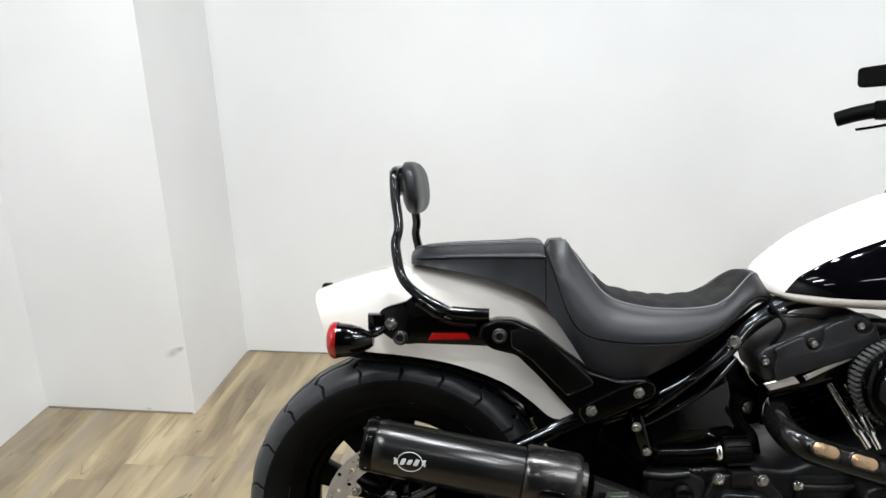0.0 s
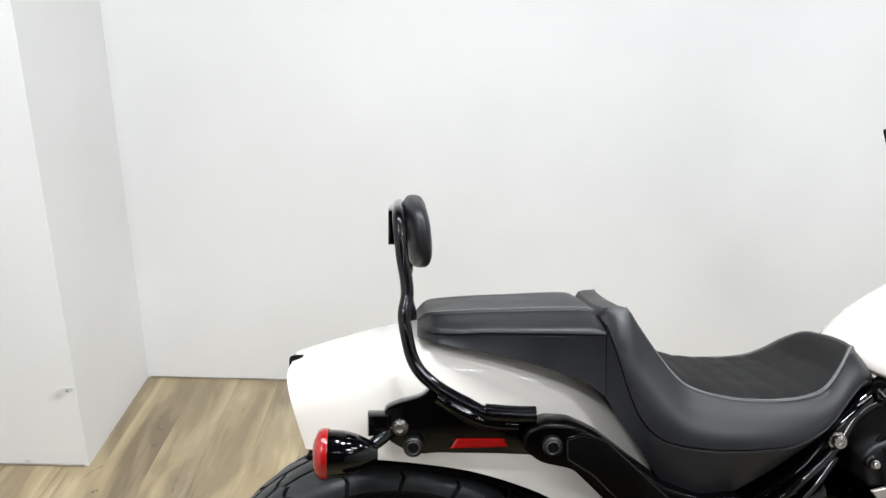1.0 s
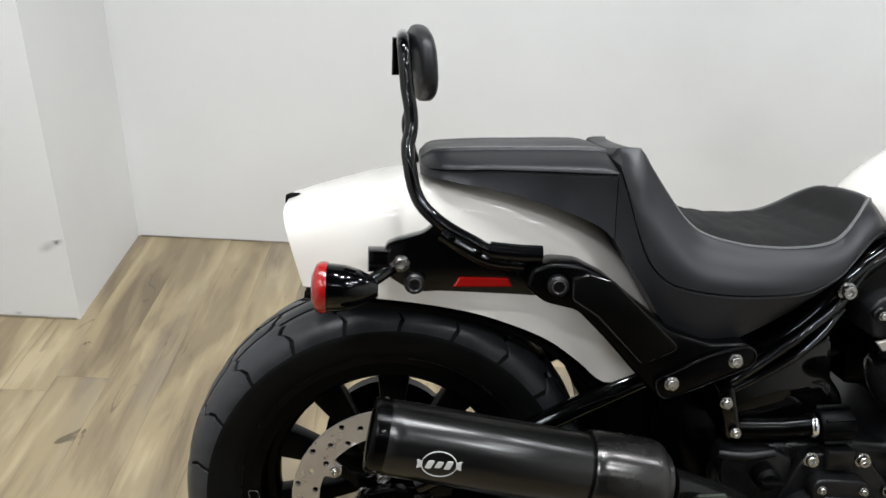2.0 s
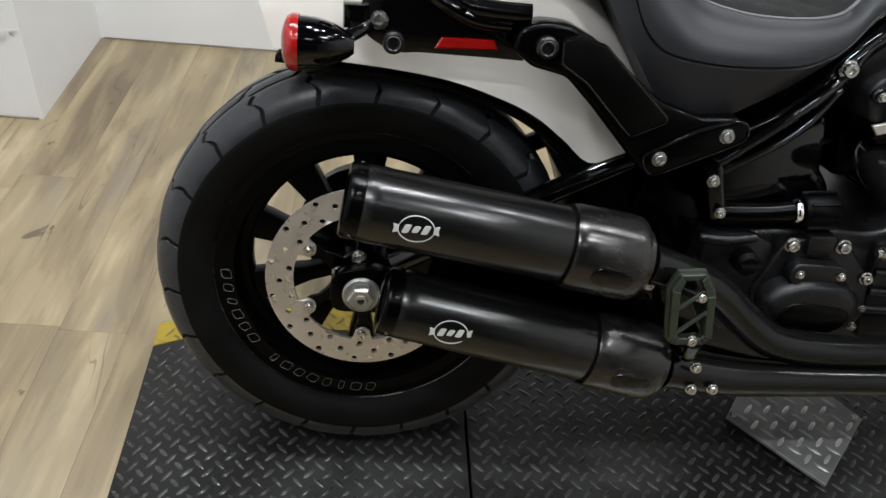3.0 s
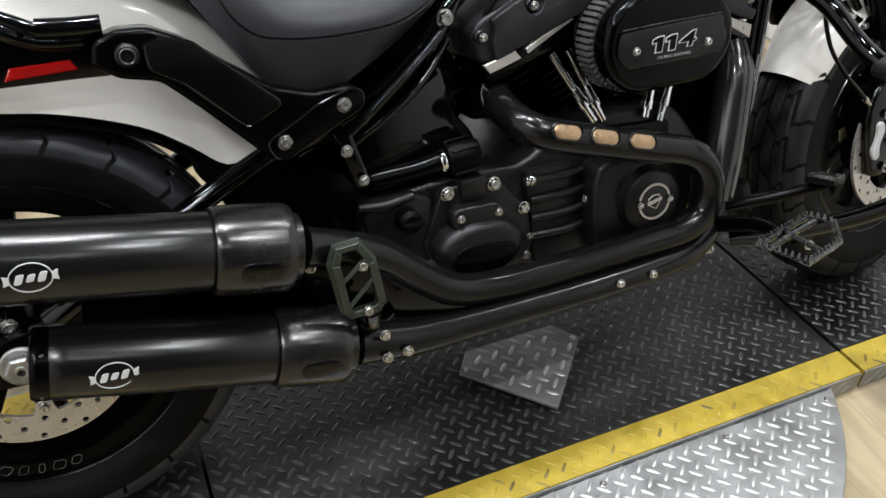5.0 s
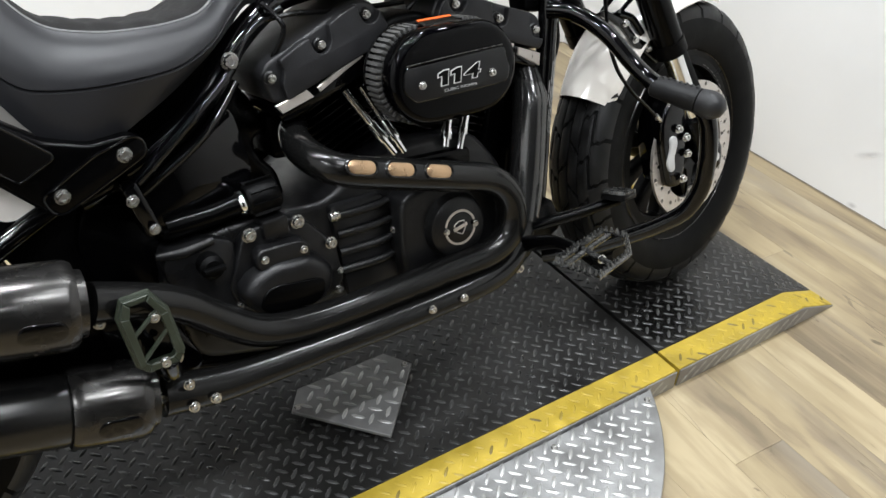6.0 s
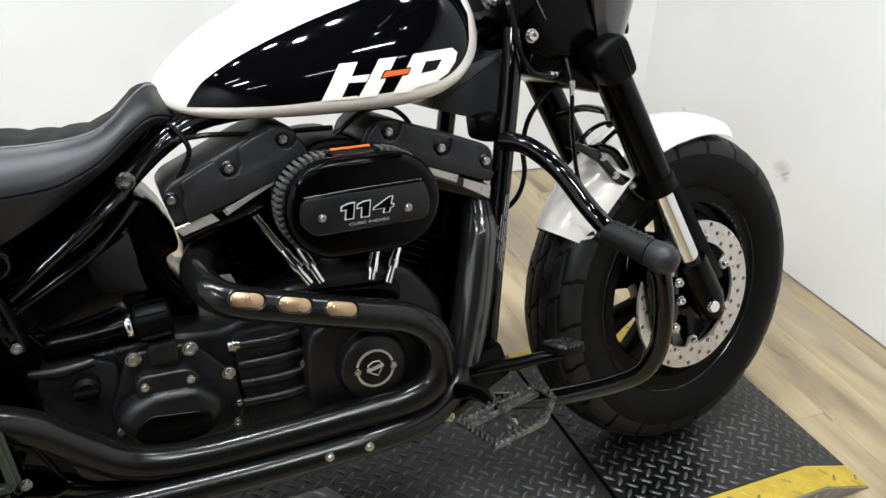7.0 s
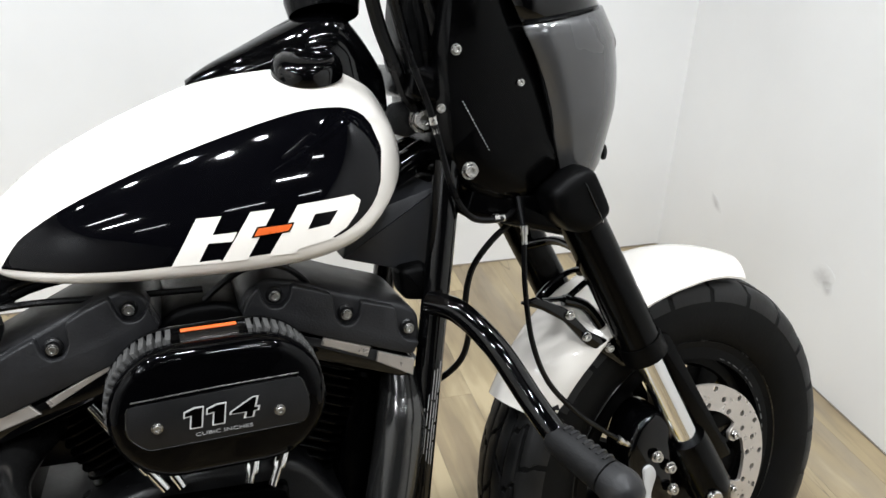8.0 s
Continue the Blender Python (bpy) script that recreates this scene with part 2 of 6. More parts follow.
WORN_STEEL = surf("worn_black_coated_steel", (0.050, 0.049, 0.047), 0.30, metal=0.6, var=0.4, scale=70, bump=0.2, bscale=300)
HOUSING = surf("lamp_housing", (0.7, 0.7, 0.7), 0.5)


# ---- mesh helpers ----
def mesh_of(bm, mat, sharp=38):
    me = bpy.data.meshes.new("mesh")
    bmesh.ops.recalc_face_normals(bm, faces=bm.faces)
    bm.to_mesh(me)
    bm.free()
    if mat:
        me.materials.append(mat)
    me.polygons.foreach_set("use_smooth", [len(p.vertices) <= 6 for p in me.polygons])
    me.set_sharp_from_angle(angle=radians(sharp))
    return me


def part(name, bm, mat, parent=None, label="", m=None, sharp=38):
    me = bm if isinstance(bm, bpy.types.Mesh) else mesh_of(bm, mat, sharp)
    ob = new(name, me)
    if parent:
        ob.parent = parent
    if m is not None:
        ob.matrix_basis = m
    return tagged(ob, label)


def thing(name, label, category, m=None, group="", kind=""):
    ob = new(name)
    if m is not None:
        ob.matrix_basis = m
    return tagged(ob, label, category, group, kind)


def spline(pts, k=6, closed=False):
    """Points along a smooth line through pts."""
    P = [Vector(p) for p in pts]
    n = len(P)
    out = []
    for i in range(n if closed else n - 1):
        g = (lambda j: P[j % n]) if closed else (lambda j: P[min(max(j, 0), n - 1)])
        a, b, c, d = g(i - 1), g(i), g(i + 1), g(i + 2)
        for s in range(k):
            t = s / k
            out.append(0.5 * (2 * b + (c - a) * t + (2 * a - 5 * b + 4 * c - d) * t * t + (3 * b - a - 3 * c + d) * t ** 3))
    if not closed:
        out.append(P[-1])
    return out


def lerp_table(table, x):
    if x <= table[0][0]:
        return table[0][1]
    for (a, va), (b, vb) in zip(table, table[1:]):
        if x <= b:
            return va + (vb - va) * (x - a) / (b - a)
    return table[-1][1]


def skin(rings, cap=True, closed=True, bm=None):
    """Faces between rings of equal length."""
    bm = bm or bmesh.new()
    vs = [[bm.verts.new(p) for p in r] for r in rings]
    n = len(rings[0])
    for a, b in zip(vs, vs[1:]):
        for i in range(n if closed else n - 1):
            j = (i + 1) % n
            try:
                bm.faces.new((a[i], a[j], b[j], b[i]))
            except ValueError:
                pass
    if cap and closed:
        for r in (vs[0], vs[-1]):
            bm.faces.new(r)
    return bm


def tube(pts, r, k=6, n=12, smooth=True, bm=None, flat=1.0):
    """A round bar along a line; r is one radius or one for each point."""
    rs = r if isinstance(r, (list, tuple)) else [r] * len(pts)
    if smooth and len(pts) > 2:
        line = spline(pts, k)
        rr = []
        for i in range(len(pts) - 1):
            rr += [rs[i] + (rs[i + 1] - rs[i]) * s / k for s in range(k)]
        rr.append(rs[-1])
    else:
        line, rr = [Vector(p) for p in pts], list(rs)
    rings, side = [], None
    for i, p in enumerate(line):
        d = (line[min(i + 1, len(line) - 1)] - line[max(i - 1, 0)]).normalized()
        if side is None:
            side = d.cross(Vector((0, 0, 1)) if abs(d.z) < 0.9 else Vector((1, 0, 0))).normalized()
        side = (side - d * side.dot(d)).normalized()
        up = d.cross(side)
        rings.append([p + (side * math.cos(a) + up * math.sin(a) * flat) * rr[i] for a in (2 * math.pi * j / n for j in range(n))])
    return skin(rings, bm=bm)


def lathe(profile, n=32, m=None, closed=False, bm=None):
    """A profile of (radius, along) turned about the y axis; m places it."""
    m = m or Matrix()
    rings = []
    for j in range(n):
        a = 2 * math.pi * j / n
        rings.append([m @ Vector((r * math.cos(a), y, r * math.sin(a))) for r, y in profile])
    rings.append(rings[0])
    bm = bm or bmesh.new()
    vs = [[bm.verts.new(p) for p in r] for r in rings[:-1]]
    vs.append(vs[0])
    k = len(profile)
    for a, b in zip(vs, vs[1:]):
        for i in range(k if closed else k - 1):
            j = (i + 1) % k
            bm.faces.new((a[i], a[j], b[j], b[i]))
    bmesh.ops.remove_doubles(bm, verts=bm.verts, dist=1e-6)
    return bm


def prism(pts, y0, y1, bevel=0.003, seg=2, bm=None, m=None):
    """A plate with the outline pts (x, z) between y0 and y1, with rounded edges."""
    own = bmesh.new()
    a = [own.verts.new((x, y0, z)) for x, z in pts]
    b = [own.verts.new((x, y1, z)) for x, z in pts]
    n = len(pts)
    own.faces.new(a)
    own.faces.new(b[::-1])
    for i in range(n):
        j = (i + 1) % n
        own.faces.new((a[i], b[i], b[j], a[j]))
    bmesh.ops.recalc_face_normals(own, faces=own.faces)
    if bevel:
        rim = [e for e in own.edges if abs(e.verts[0].co.y - e.verts[1].co.y) < 1e-6]
        bmesh.ops.bevel(own, geom=rim, offset=bevel, segments=seg, affect="EDGES", profile=0.5)
    if m is not None:
        bmesh.ops.transform(own, matrix=m, verts=own.verts)
    if bm is None:
        return own
    me = bpy.data.meshes.new("tmp")
    own.to_mesh(me)
    own.free()
    bm.from_mesh(me)
    bpy.data.meshes.remove(me)
    return bm


def box(size, m=None, bevel=0.003, bm=None):
    x, z = size[0] / 2, size[2] / 2
    return prism([(-x, -z), (x, -z), (x, z), (-x, z)], -size[1] / 2, size[1] / 2, bevel, 2, bm, m)


def pillow(pts, y0, y1, n=10, power=3.0, least=0.35, m=None):
    """A puffed-up plate: the outline pts (x, z), drawn in towards both faces."""
    cx, cz = sum(p[0] for p in pts) / len(pts), sum(p[1] for p in pts) / len(pts)
    m = m or Matrix()
    rings = []
    for i in range(n + 1):
        f = -math.cos(math.pi * i / n)
        s = least + (1 - least) * max(0.0, 1 - abs(f) ** power) ** (1 / power)
        rings.append([m @ Vector((cx + (x - cx) * s, (y0 + y1) / 2 + (y1 - y0) / 2 * f, cz + (z - cz) * s)) for x, z in pts])
    return skin(rings)


def rounded(pts, r=0.01, k=4):
    """The outline pts (x, z) with its corners cut round."""
    out, n = [], len(pts)
    for i in range(n):
        p, a, b = Vector(pts[i]), Vector(pts[i - 1]), Vector(pts[(i + 1) % n])
        da, db = (a - p), (b - p)
        ra = min(r, da.length * 0.45)
        rb = min(r, db.length * 0.45)
        s, e = p + da.normalized() * ra, p + db.normalized() * rb
        for j in range(k + 1):
            t = j / k
            q = s * (1 - t) ** 2 + p * 2 * t * (1 - t) + e * t * t
            out.append((q.x, q.y))
    return out


def stadium(cx, cz, half, r, k=10):
    out = [(cx + half + r * math.cos(a), cz + r * math.sin(a)) for a in (math.pi * (-0.5 + j / k) for j in range(k + 1))]
    return out + [(cx - half + r * math.cos(a), cz + r * math.sin(a)) for a in (math.pi * (0.5 + j / k) for j in range(k + 1))]


def axis_to(p, q):
    """A pose that lays the y axis along p to q, with its origin at p."""
    d = (Vector(q) - Vector(p)).normalized()
    return Matrix.Translation(p) @ Vector((0, 1, 0)).rotation_difference(d).to_matrix().to_4x4()


def bolt_mesh(r, mat):
    """A cap screw with a washer and a socket, its head towards -y."""
    return mesh_of(lathe([(0.0, -0.35 * r), (0.45 * r, -0.35 * r), (0.5 * r, -1.0 * r), (0.85 * r, -1.0 * r), (1.0 * r, -0.8 * r), (1.0 * r, -0.1 * r), (1.25 * r, -0.08 * r), (1.28 * r, 0.05 * r), (0.0, 0.1 * r)], 14), mat)


BOLTS = {}


def bolt(p, r, parent, mat=None, m=None):
    key = (round(r, 4), (mat or BOLT).name)
    if key not in BOLTS:
        BOLTS[key] = bolt_mesh(r, mat or BOLT)
    return part("bolt", BOLTS[key], None, parent, m=Matrix.Translation(p) @ (m or Matrix()))


def lug_field(spots, size=(0.0135, 0.0034, 0.0022), bm=None):
    """Raised lugs; spots are poses whose x lies along the lug and z away from the plate."""
    verts, faces = [], []
    a, b, h = size
    shape = [(-a, 0, 0), (-a * 0.5, -b, 0), (a * 0.5, -b, 0), (a, 0, 0), (a * 0.5, b, 0), (-a * 0.5, b, 0), (-a * 0.62, 0, h), (a * 0.62, 0, h)]
    tris = [(0, 1, 6), (1, 2, 7, 6), (2, 3, 7), (3, 4, 7), (4, 5, 6, 7), (5, 0, 6)]
    for m in spots:
        k = len(verts)
        verts += [m @ Vector(v) for v in shape]
        faces += [tuple(k + i for i in f) for f in tris]
    me = bpy.data.meshes.new("lugs")
    me.from_pydata([tuple(v) for v in verts], [], faces)
    me.polygons.foreach_set("use_smooth", [True] * len(me.polygons))
    return me


def lug_spots(x0, x1, y0, y1, inside, pitch=0.033, m=None, turn=0):
    m = m or Matrix()
    out = []
    for i in range(int((x1 - x0) / pitch * 2) + 2):
        for j in range(int((y1 - y0) / pitch * 2) + 2):
            if (i + j) % 2:
                continue
            x, y = x0 + i * pitch / 2, y0 + j * pitch / 2
            if inside(x, y):
                out.append(m @ Matrix.Translation((x, y, 0)) @ Matrix.Rotation(radians((45 if i % 2 else -45) + turn), 4, "Z"))
    return out


# ---- the room ----
BACK, EAST, WEST, SOUTH = 1.442, 2.372, -1.455, -6.5   # wall lines in the room's own axes
PIL_Y, PIL_X = 0.962, -0.906


def slab(name, x0, x1, y0, y1, z0, z1, mat, label, category="wall"):
    bm = box((x1 - x0, y1 - y0, z1 - z0), ROOM @ Matrix.Translation(((x0 + x1) / 2, (y0 + y1) / 2, (z0 + z1) / 2)), 0)
    return tagged(part(name, bm, mat), label, category, "", "structure")


slab("wall_north", PIL_X - 0.3, EAST + 0.2, BACK, BACK + 0.15, 0, CEIL, WALL, "smooth white painted plaster wall behind the motorcycle")
slab("wall_east", EAST, EAST + 0.15, SOUTH - 0.15, BACK, 0, CEIL, WALL, "white painted wall with faint scuffs in front of the motorcycle")
slab("wall_west", WEST - 0.15, WEST, SOUTH - 0.15, PIL_Y, 0, CEIL, WALL, "white painted side wall meeting the wooden floor")
slab("wall_pier", WEST - 0.15, PIL_X, PIL_Y, BACK + 0.15, 0, CEIL, WALL, "white painted wall pier projecting into the corner")
# unseen wall behind the camera, dark so that little light bounces back
slab("wall_south", WEST - 0.15, EAST + 0.15, SOUTH - 0.15, SOUTH, 0, CEIL, FAR_WALL, "unseen plain dark grey wall added to close the room and limit fill light")
slab("ceiling", WEST - 0.15, EAST + 0.15, SOUTH - 0.15, BACK + 0.15, CEIL, CEIL + 0.1, CEILING, "grey showroom ceiling", "ceiling")
trim = box((0.003, BACK - SOUTH - 0.01, 0.003), ROOM @ Matrix.Translation((EAST - 0.003, (BACK + SOUTH) / 2, 0.0025)), 0)
tagged(part("trim", trim, CAULK), "thin brown caulk line along the wall foot", "trim", "", "structure")
trim = box((PIL_X - WEST - 0.02, 0.004, 0.004), ROOM @ Matrix.Translation(((PIL_X + WEST) / 2, PIL_Y - 0.003, 0.003)), 0)
tagged(part("trim", trim, CAULK), "thin brown caulk line along the pier foot", "trim", "", "structure")
trim = box((EAST - PIL_X - 0.02, 0.003, 0.003), ROOM @ Matrix.Translation(((EAST + PIL_X) / 2, BACK - 0.003, 0.0025)), 0)
tagged(part("trim", trim, CAULK), "thin brown caulk line along the back wall foot", "trim", "", "structure")

floor = tagged(part("floor", box((EAST - WEST + 0.3, BACK - SOUTH + 0.3, 0.08), ROOM @ Matrix.Translation(((EAST + WEST) / 2, (BACK + SOUTH) / 2, -0.0445)), 0), SEAM), "wood-look vinyl plank floor in tan and grey-brown", "floor", "", "structure")

# faint rubbed marks on the walls, fading out into the paint
def wall_mark(x, y, z, w, h, turn, facing, seed):
    rng = random.Random(seed)
    blob = []
    for k in range(20):
        q, r = 2 * math.pi * k / 20, rng.uniform(0.8, 1.0)
        blob.append((w * r * math.cos(q), h * r * math.sin(q)))
    place = ROOM @ Matrix.Translation((x, y, z)) @ Matrix.Rotation(radians(facing), 4, "Z") @ Matrix.Rotation(radians(turn), 4, "Y")
    tagged(part("scuff_mark", prism(blob, -0.0003, 0.0003, 0), SCUFF, m=place), "faint grey scuff mark on the white wall", "scuff mark")


for k, (wy, wz, w, h, a) in enumerate(((0.697, 0.289, 0.046, 0.034, 20), (0.672, 0.268, 0.020, 0.024, 0), (1.169, 0.275, 0.040, 0.016, -35), (0.10, 0.173, 0.050, 0.011, 30), (0.091, 0.015, 0.020, 0.010, 10))):
    wall_mark(EAST - 0.0004, wy, wz, w, h, a, 90, k)
for k, (wx, wz, w, h, a) in enumerate(((-0.955, 0.227, 0.040, 0.018, -30), (-0.922, 0.244, 0.016, 0.010, -20), (-1.072, 0.012, 0.014, 0.008, 0))):
    wall_mark(wx, PIL_Y - 0.0004, wz, w, h, a, 0, 20 + k)


# ---- ceiling lamps ----
def lamp_disc(x, y, watts, r=0.09):
    base = thing("ceiling_spot", "round recessed ceiling spotlight, switched on, the two rearmost added as fill", "ceiling light", ROOM @ Matrix.Translation((x, y, CEIL)), "ceiling spots")
    part("housing", lathe([(r + 0.02, 0), (r + 0.02, 0.012), (r, 0.016), (r, 0.0)], 24, Matrix.Rotation(radians(-90), 4, "X")), HOUSING, base)
    d = bpy.data.lights.new("spot_light", "AREA")
    d.shape, d.size, d.energy, d.color = "DISK", r * 2, watts, (0.92, 0.96, 1.0)
    d.spread = radians(124)
    ob = new("spot_light", d)
    ob.matrix_basis = ROOM @ Matrix.Translation((x, y, CEIL - 0.018))


def lamp_tube(x, y, watts, length=1.2, turn=0):
    m = ROOM @ Matrix.Translation((x, y, CEIL)) @ Matrix.Rotation(radians(turn), 4, "Z")
    base = thing("tube_lamp", "slim white ceiling tube lamp, switched on, several of them added as fill", "ceiling light", m, "ceiling tubes")
    part("housing", box((length + 0.04, 0.07, 0.03), Matrix.Translation((0, 0, -0.015)), 0.004), HOUSING, base)
    d = bpy.data.lights.new("tube_light", "AREA")
    d.shape, d.size, d.size_y, d.energy, d.color = "RECTANGLE", length, 0.05, watts, (0.92, 0.96, 1.0)
    ob = new("tube_light", d)
    ob.matrix_basis = m @ Matrix.Translation((0, 0, -0.034))


# the first two spots are added to light the rear, not placed from reflections
for x, y in ((-0.9, 0.2), (-0.3, 0.2), (0.19, 0.24), (0.47, -0.06), (0.78, 0.14), (1.56, 0.26), (2.15, 0.3)):
    lamp_disc(x, y, LAMP_SPOT, 0.06)
# right pair follows the tank reflections; left pair is added to light the rear
for x, y, watts in ((1.42, -0.75, LAMP_NEAR * 0.8), (1.25, -1.32, LAMP_NEAR * 2.2), (-0.80, -0.95, LAMP_NEAR * 0.7), (-0.75, -1.45, LAMP_NEAR * 2.5)):
    lamp_tube(x, y, watts, 0.5)
# added fill tubes over the showroom side, with no known lamps there
for x, y in ((-0.6, -2.3), (0.6, -2.3), (1.8, -2.3)):
    lamp_tube(x, y, LAMP_FILL, 0.5)


# ---- the lift platform ----
TOP = 0.045
lift = thing("motorcycle_lift", "low black tread-plate lift platform with yellow painted edges", "lift platform")


# the far edge of the deck runs slightly outwards towards the front
FLARE = Matrix(((1, 0, 0, 0), (0.0365, 1, 0, 0.0365 * 0.38), (0, 0, 1, 0), (0, 0, 0, 1)))


def deck(x0, x1, ramp=0):
    """One section of the deck; ramp: -1 slopes at its low end, 1 at its high end."""
    lo, hi = (x0 + 0.125 if ramp < 0 else x0), (x1 - 0.125 if ramp > 0 else x1)
    prof = [(x0, 0.003 if ramp < 0 else TOP)] + ([(lo, TOP)] if ramp < 0 else []) + ([(hi, TOP)] if ramp > 0 else []) + [(x1, 0.003 if ramp > 0 else TOP)]

    def height(x):
        return lerp_table(prof, x)

    def strip(y0, y1, lift_by=0.0):
        outline = [(x, z + lift_by) for x, z in prof] + [(x1, 0.0), (x0, 0.0)]
        return prism(outline, y0, y1, 0.0012, 1)

    slab_bm = strip(-0.2055, 0.2055)
    for v in slab_bm.verts:
        if v.co.y > 0:
            v.co = FLARE @ v.co
    plate = part("deck_plate", slab_bm, BLACK_PLATE, lift)

    def spots(y0, y1):
        out = []
        for m in lug_spots(x0 + 0.012, x1 - 0.012, y0 + 0.006, y1 - 0.006, lambda x, y: y < y1 - 0.004 and x < x1 - 0.01):
            x = m.translation.x
            slope = 0.0 if lo <= x <= hi else (math.atan2(TOP, 0.125) * (1 if x > hi else -1))
            out.append(Matrix.Translation((0, 0, height(x))) @ Matrix.Translation(m.translation) @ Matrix.Rotation(slope, 4, "Y") @ Matrix.Translation(-m.translation) @ m)
        return out

    for nm, s, mat, par in (("tread_relief", [m for m in spots(-0.2, 0.29) if m.translation.y < 0.195 + 0.0365 * (m.translation.x + 0.38)], LUG_BLACK_LIT, plate),):
        me = lug_field(s)
        me.materials.append(mat)
        tagged(part(nm, me, None, par), kind="stuff")
    for y0, y1 in ((-0.268, -0.2065), (0.2065, 0.268)):
        edge_bm = strip(y0, y1, 0.0005)
        if y0 > 0:
            bmesh.ops.transform(edge_bm, matrix=FLARE, verts=edge_bm.verts)
        edge = part("yellow_edge", edge_bm, YELLOW, lift, "yellow painted tread-plate edge")
        me = lug_field(spots(y0 + 0.002, y1 - 0.002), (0.0135, 0.0034, 0.0032))
        if y0 > 0:
            me.transform(FLARE)
        me.materials.append(YELLOW_LUG)
        tagged(part("tread_relief", me, None, edge), kind="stuff")
    for s in (-1, 1):
        y = s * 0.2705
        skirt_bm = prism([(x, max(z - 0.001, 0.002)) for x, z in prof] + [(x1, 0.0), (x0, 0.0)], y - 0.0015, y + 0.0015, 0.0004, 1)
        if s > 0:
            bmesh.ops.transform(skirt_bm, matrix=FLARE, verts=skirt_bm.verts)
        skirt = part("side_skirt", skirt_bm, ALU, lift, "bare aluminium tread-plate side")
        me = lug_field([Matrix.Translation((x, y + s * 0.0017, 0.012 + 0.016 * (k % 2))) @ Matrix.Rotation(radians(-90 * s if s > 0 else 90), 4, "X") @ Matrix.Rotation(radians(40), 4, "Z")
                        for k, x in enumerate([x0 + 0.02 + 0.017 * i for i in range(int((x1 - x0 - 0.03) / 0.017))]) if height(x) > 0.042])
        if s > 0:
            me.transform(FLARE)
        me.materials.append(LUG_ALU_LIT)
        tagged(part("tread_relief", me, None, skirt), kind="stuff")


deck(-0.403, 0.1875, -1)
deck(0.1935, 1.4020)
deck(1.4110, 1.945, 1)
part("deck_frame", box((2.1, 0.5, 0.03), Matrix.Translation((0.77, 0, 0.016)), 0.002), SATIN, lift)

turntable = thing("lift_base_plate", "half-round bare aluminium tread plate fixed beside the lift", "base plate")
A0 = math.asin(0.2735 / 0.592)
plate = part("plate", prism([(0.592 * math.cos(a), 0.592 * math.sin(a)) for a in (-A0 - (math.pi - 2 * A0) * j / 60 for j in range(61))], -0.006, 0.0, 0.0015, 1, m=Matrix.Translation((0.8, 0, 0.030)) @ Matrix.Rotation(radians(-90), 4, "X")), ALU, turntable)
me = lug_field([Matrix.Translation((0, 0, 0.036)) @ m for m in lug_spots(0.2, 1.4, -0.6, -0.27, lambda x, y: math.hypot(x - 0.8, y) < 0.578 and y < -0.285)], (0.0145, 0.0036, 0.0026))
for x, y in ((0.45, -0.31), (0.80, -0.34), (1.15, -0.31)):
    part("support_foot", box((0.05, 0.04, 0.031), Matrix.Translation((x, y, 0.0155)), 0.003), SATIN, turntable)
me.materials.append(LUG_ALU_LIT)
tagged(part("tread_relief", me, None, plate), kind="stuff")
for x in (0.55, 0.80, 1.058, 1.297):
    bolt((x, -0.293, 0.036), 0.0055, turntable, BOLT, Matrix.Rotation(radians(-90), 4, "X"))

# raised home-plate shaped pad between the wheels
pad = thing("jack_pad", "five-sided dull aluminium tread-plate jack pad standing on the deck", "jack pad")
OUT = [(0.668, 0.005), (0.702, 0.052), (0.892, 0.056), (0.927, 0.004), (0.797, -0.139)]
pad_plate = part("pad_plate", prism([(x, y) for x, y in OUT], -0.068, -0.060, 0.001, 1, m=Matrix.Rotation(radians(-90), 4, "X")), STEEL_DARK, pad)


def in_pad(x, y):
    n = len(OUT)
    return all((OUT[(i + 1) % n][0] - OUT[i][0]) * (y - OUT[i][1]) - (OUT[(i + 1) % n][1] - OUT[i][1]) * (x - OUT[i][0]) < -0.0012 for i in range(n))


me = lug_field([Matrix.Translation((0, 0, 0.068)) @ m for m in lug_spots(0.66, 0.94, -0.14, 0.06, in_pad, 0.036)], (0.0150, 0.0036, 0.0028))
me.materials.append(LUG_ALU_LIT)
tagged(part("tread_relief", me, None, pad_plate), kind="stuff")
part("pad_leg", lathe([(0.05, 0.044), (0.05, 0.060)], 24, Matrix.Translation((0.8, -0.005, 0)) @ Matrix.Rotation(radians(90), 4, "X")), SATIN, pad)
for q in ((0.682, 0.008, 0.068), (0.912, 0.006, 0.068)):
    bolt(q, 0.005, pad, BOLT, Matrix.Rotation(radians(-90), 4, "X"))


# ---- the motorcycle, in its own axes: x ahead, y to its left, z up, from the rear axle ----
LEAN = 14.5
bike = thing("motorcycle", "pearl white and black cruiser motorcycle leaning on the lift platform", "motorcycle",
             Matrix.Translation((0.0, 0.080, 0.362)) @ Matrix.Rotation(radians(-LEAN), 4, "X"))


def add(name, bm, mat, label="", parent=None, m=None, sharp=38):
    return part(name, bm, mat, parent or bike, label, m, sharp)


FRONT = Matrix.Translation((1.604, -0.006, -0.003)) @ Matrix.Rotation(radians(9), 4, "Z")
REAR = Matrix.Translation((0.003, 0, 0))


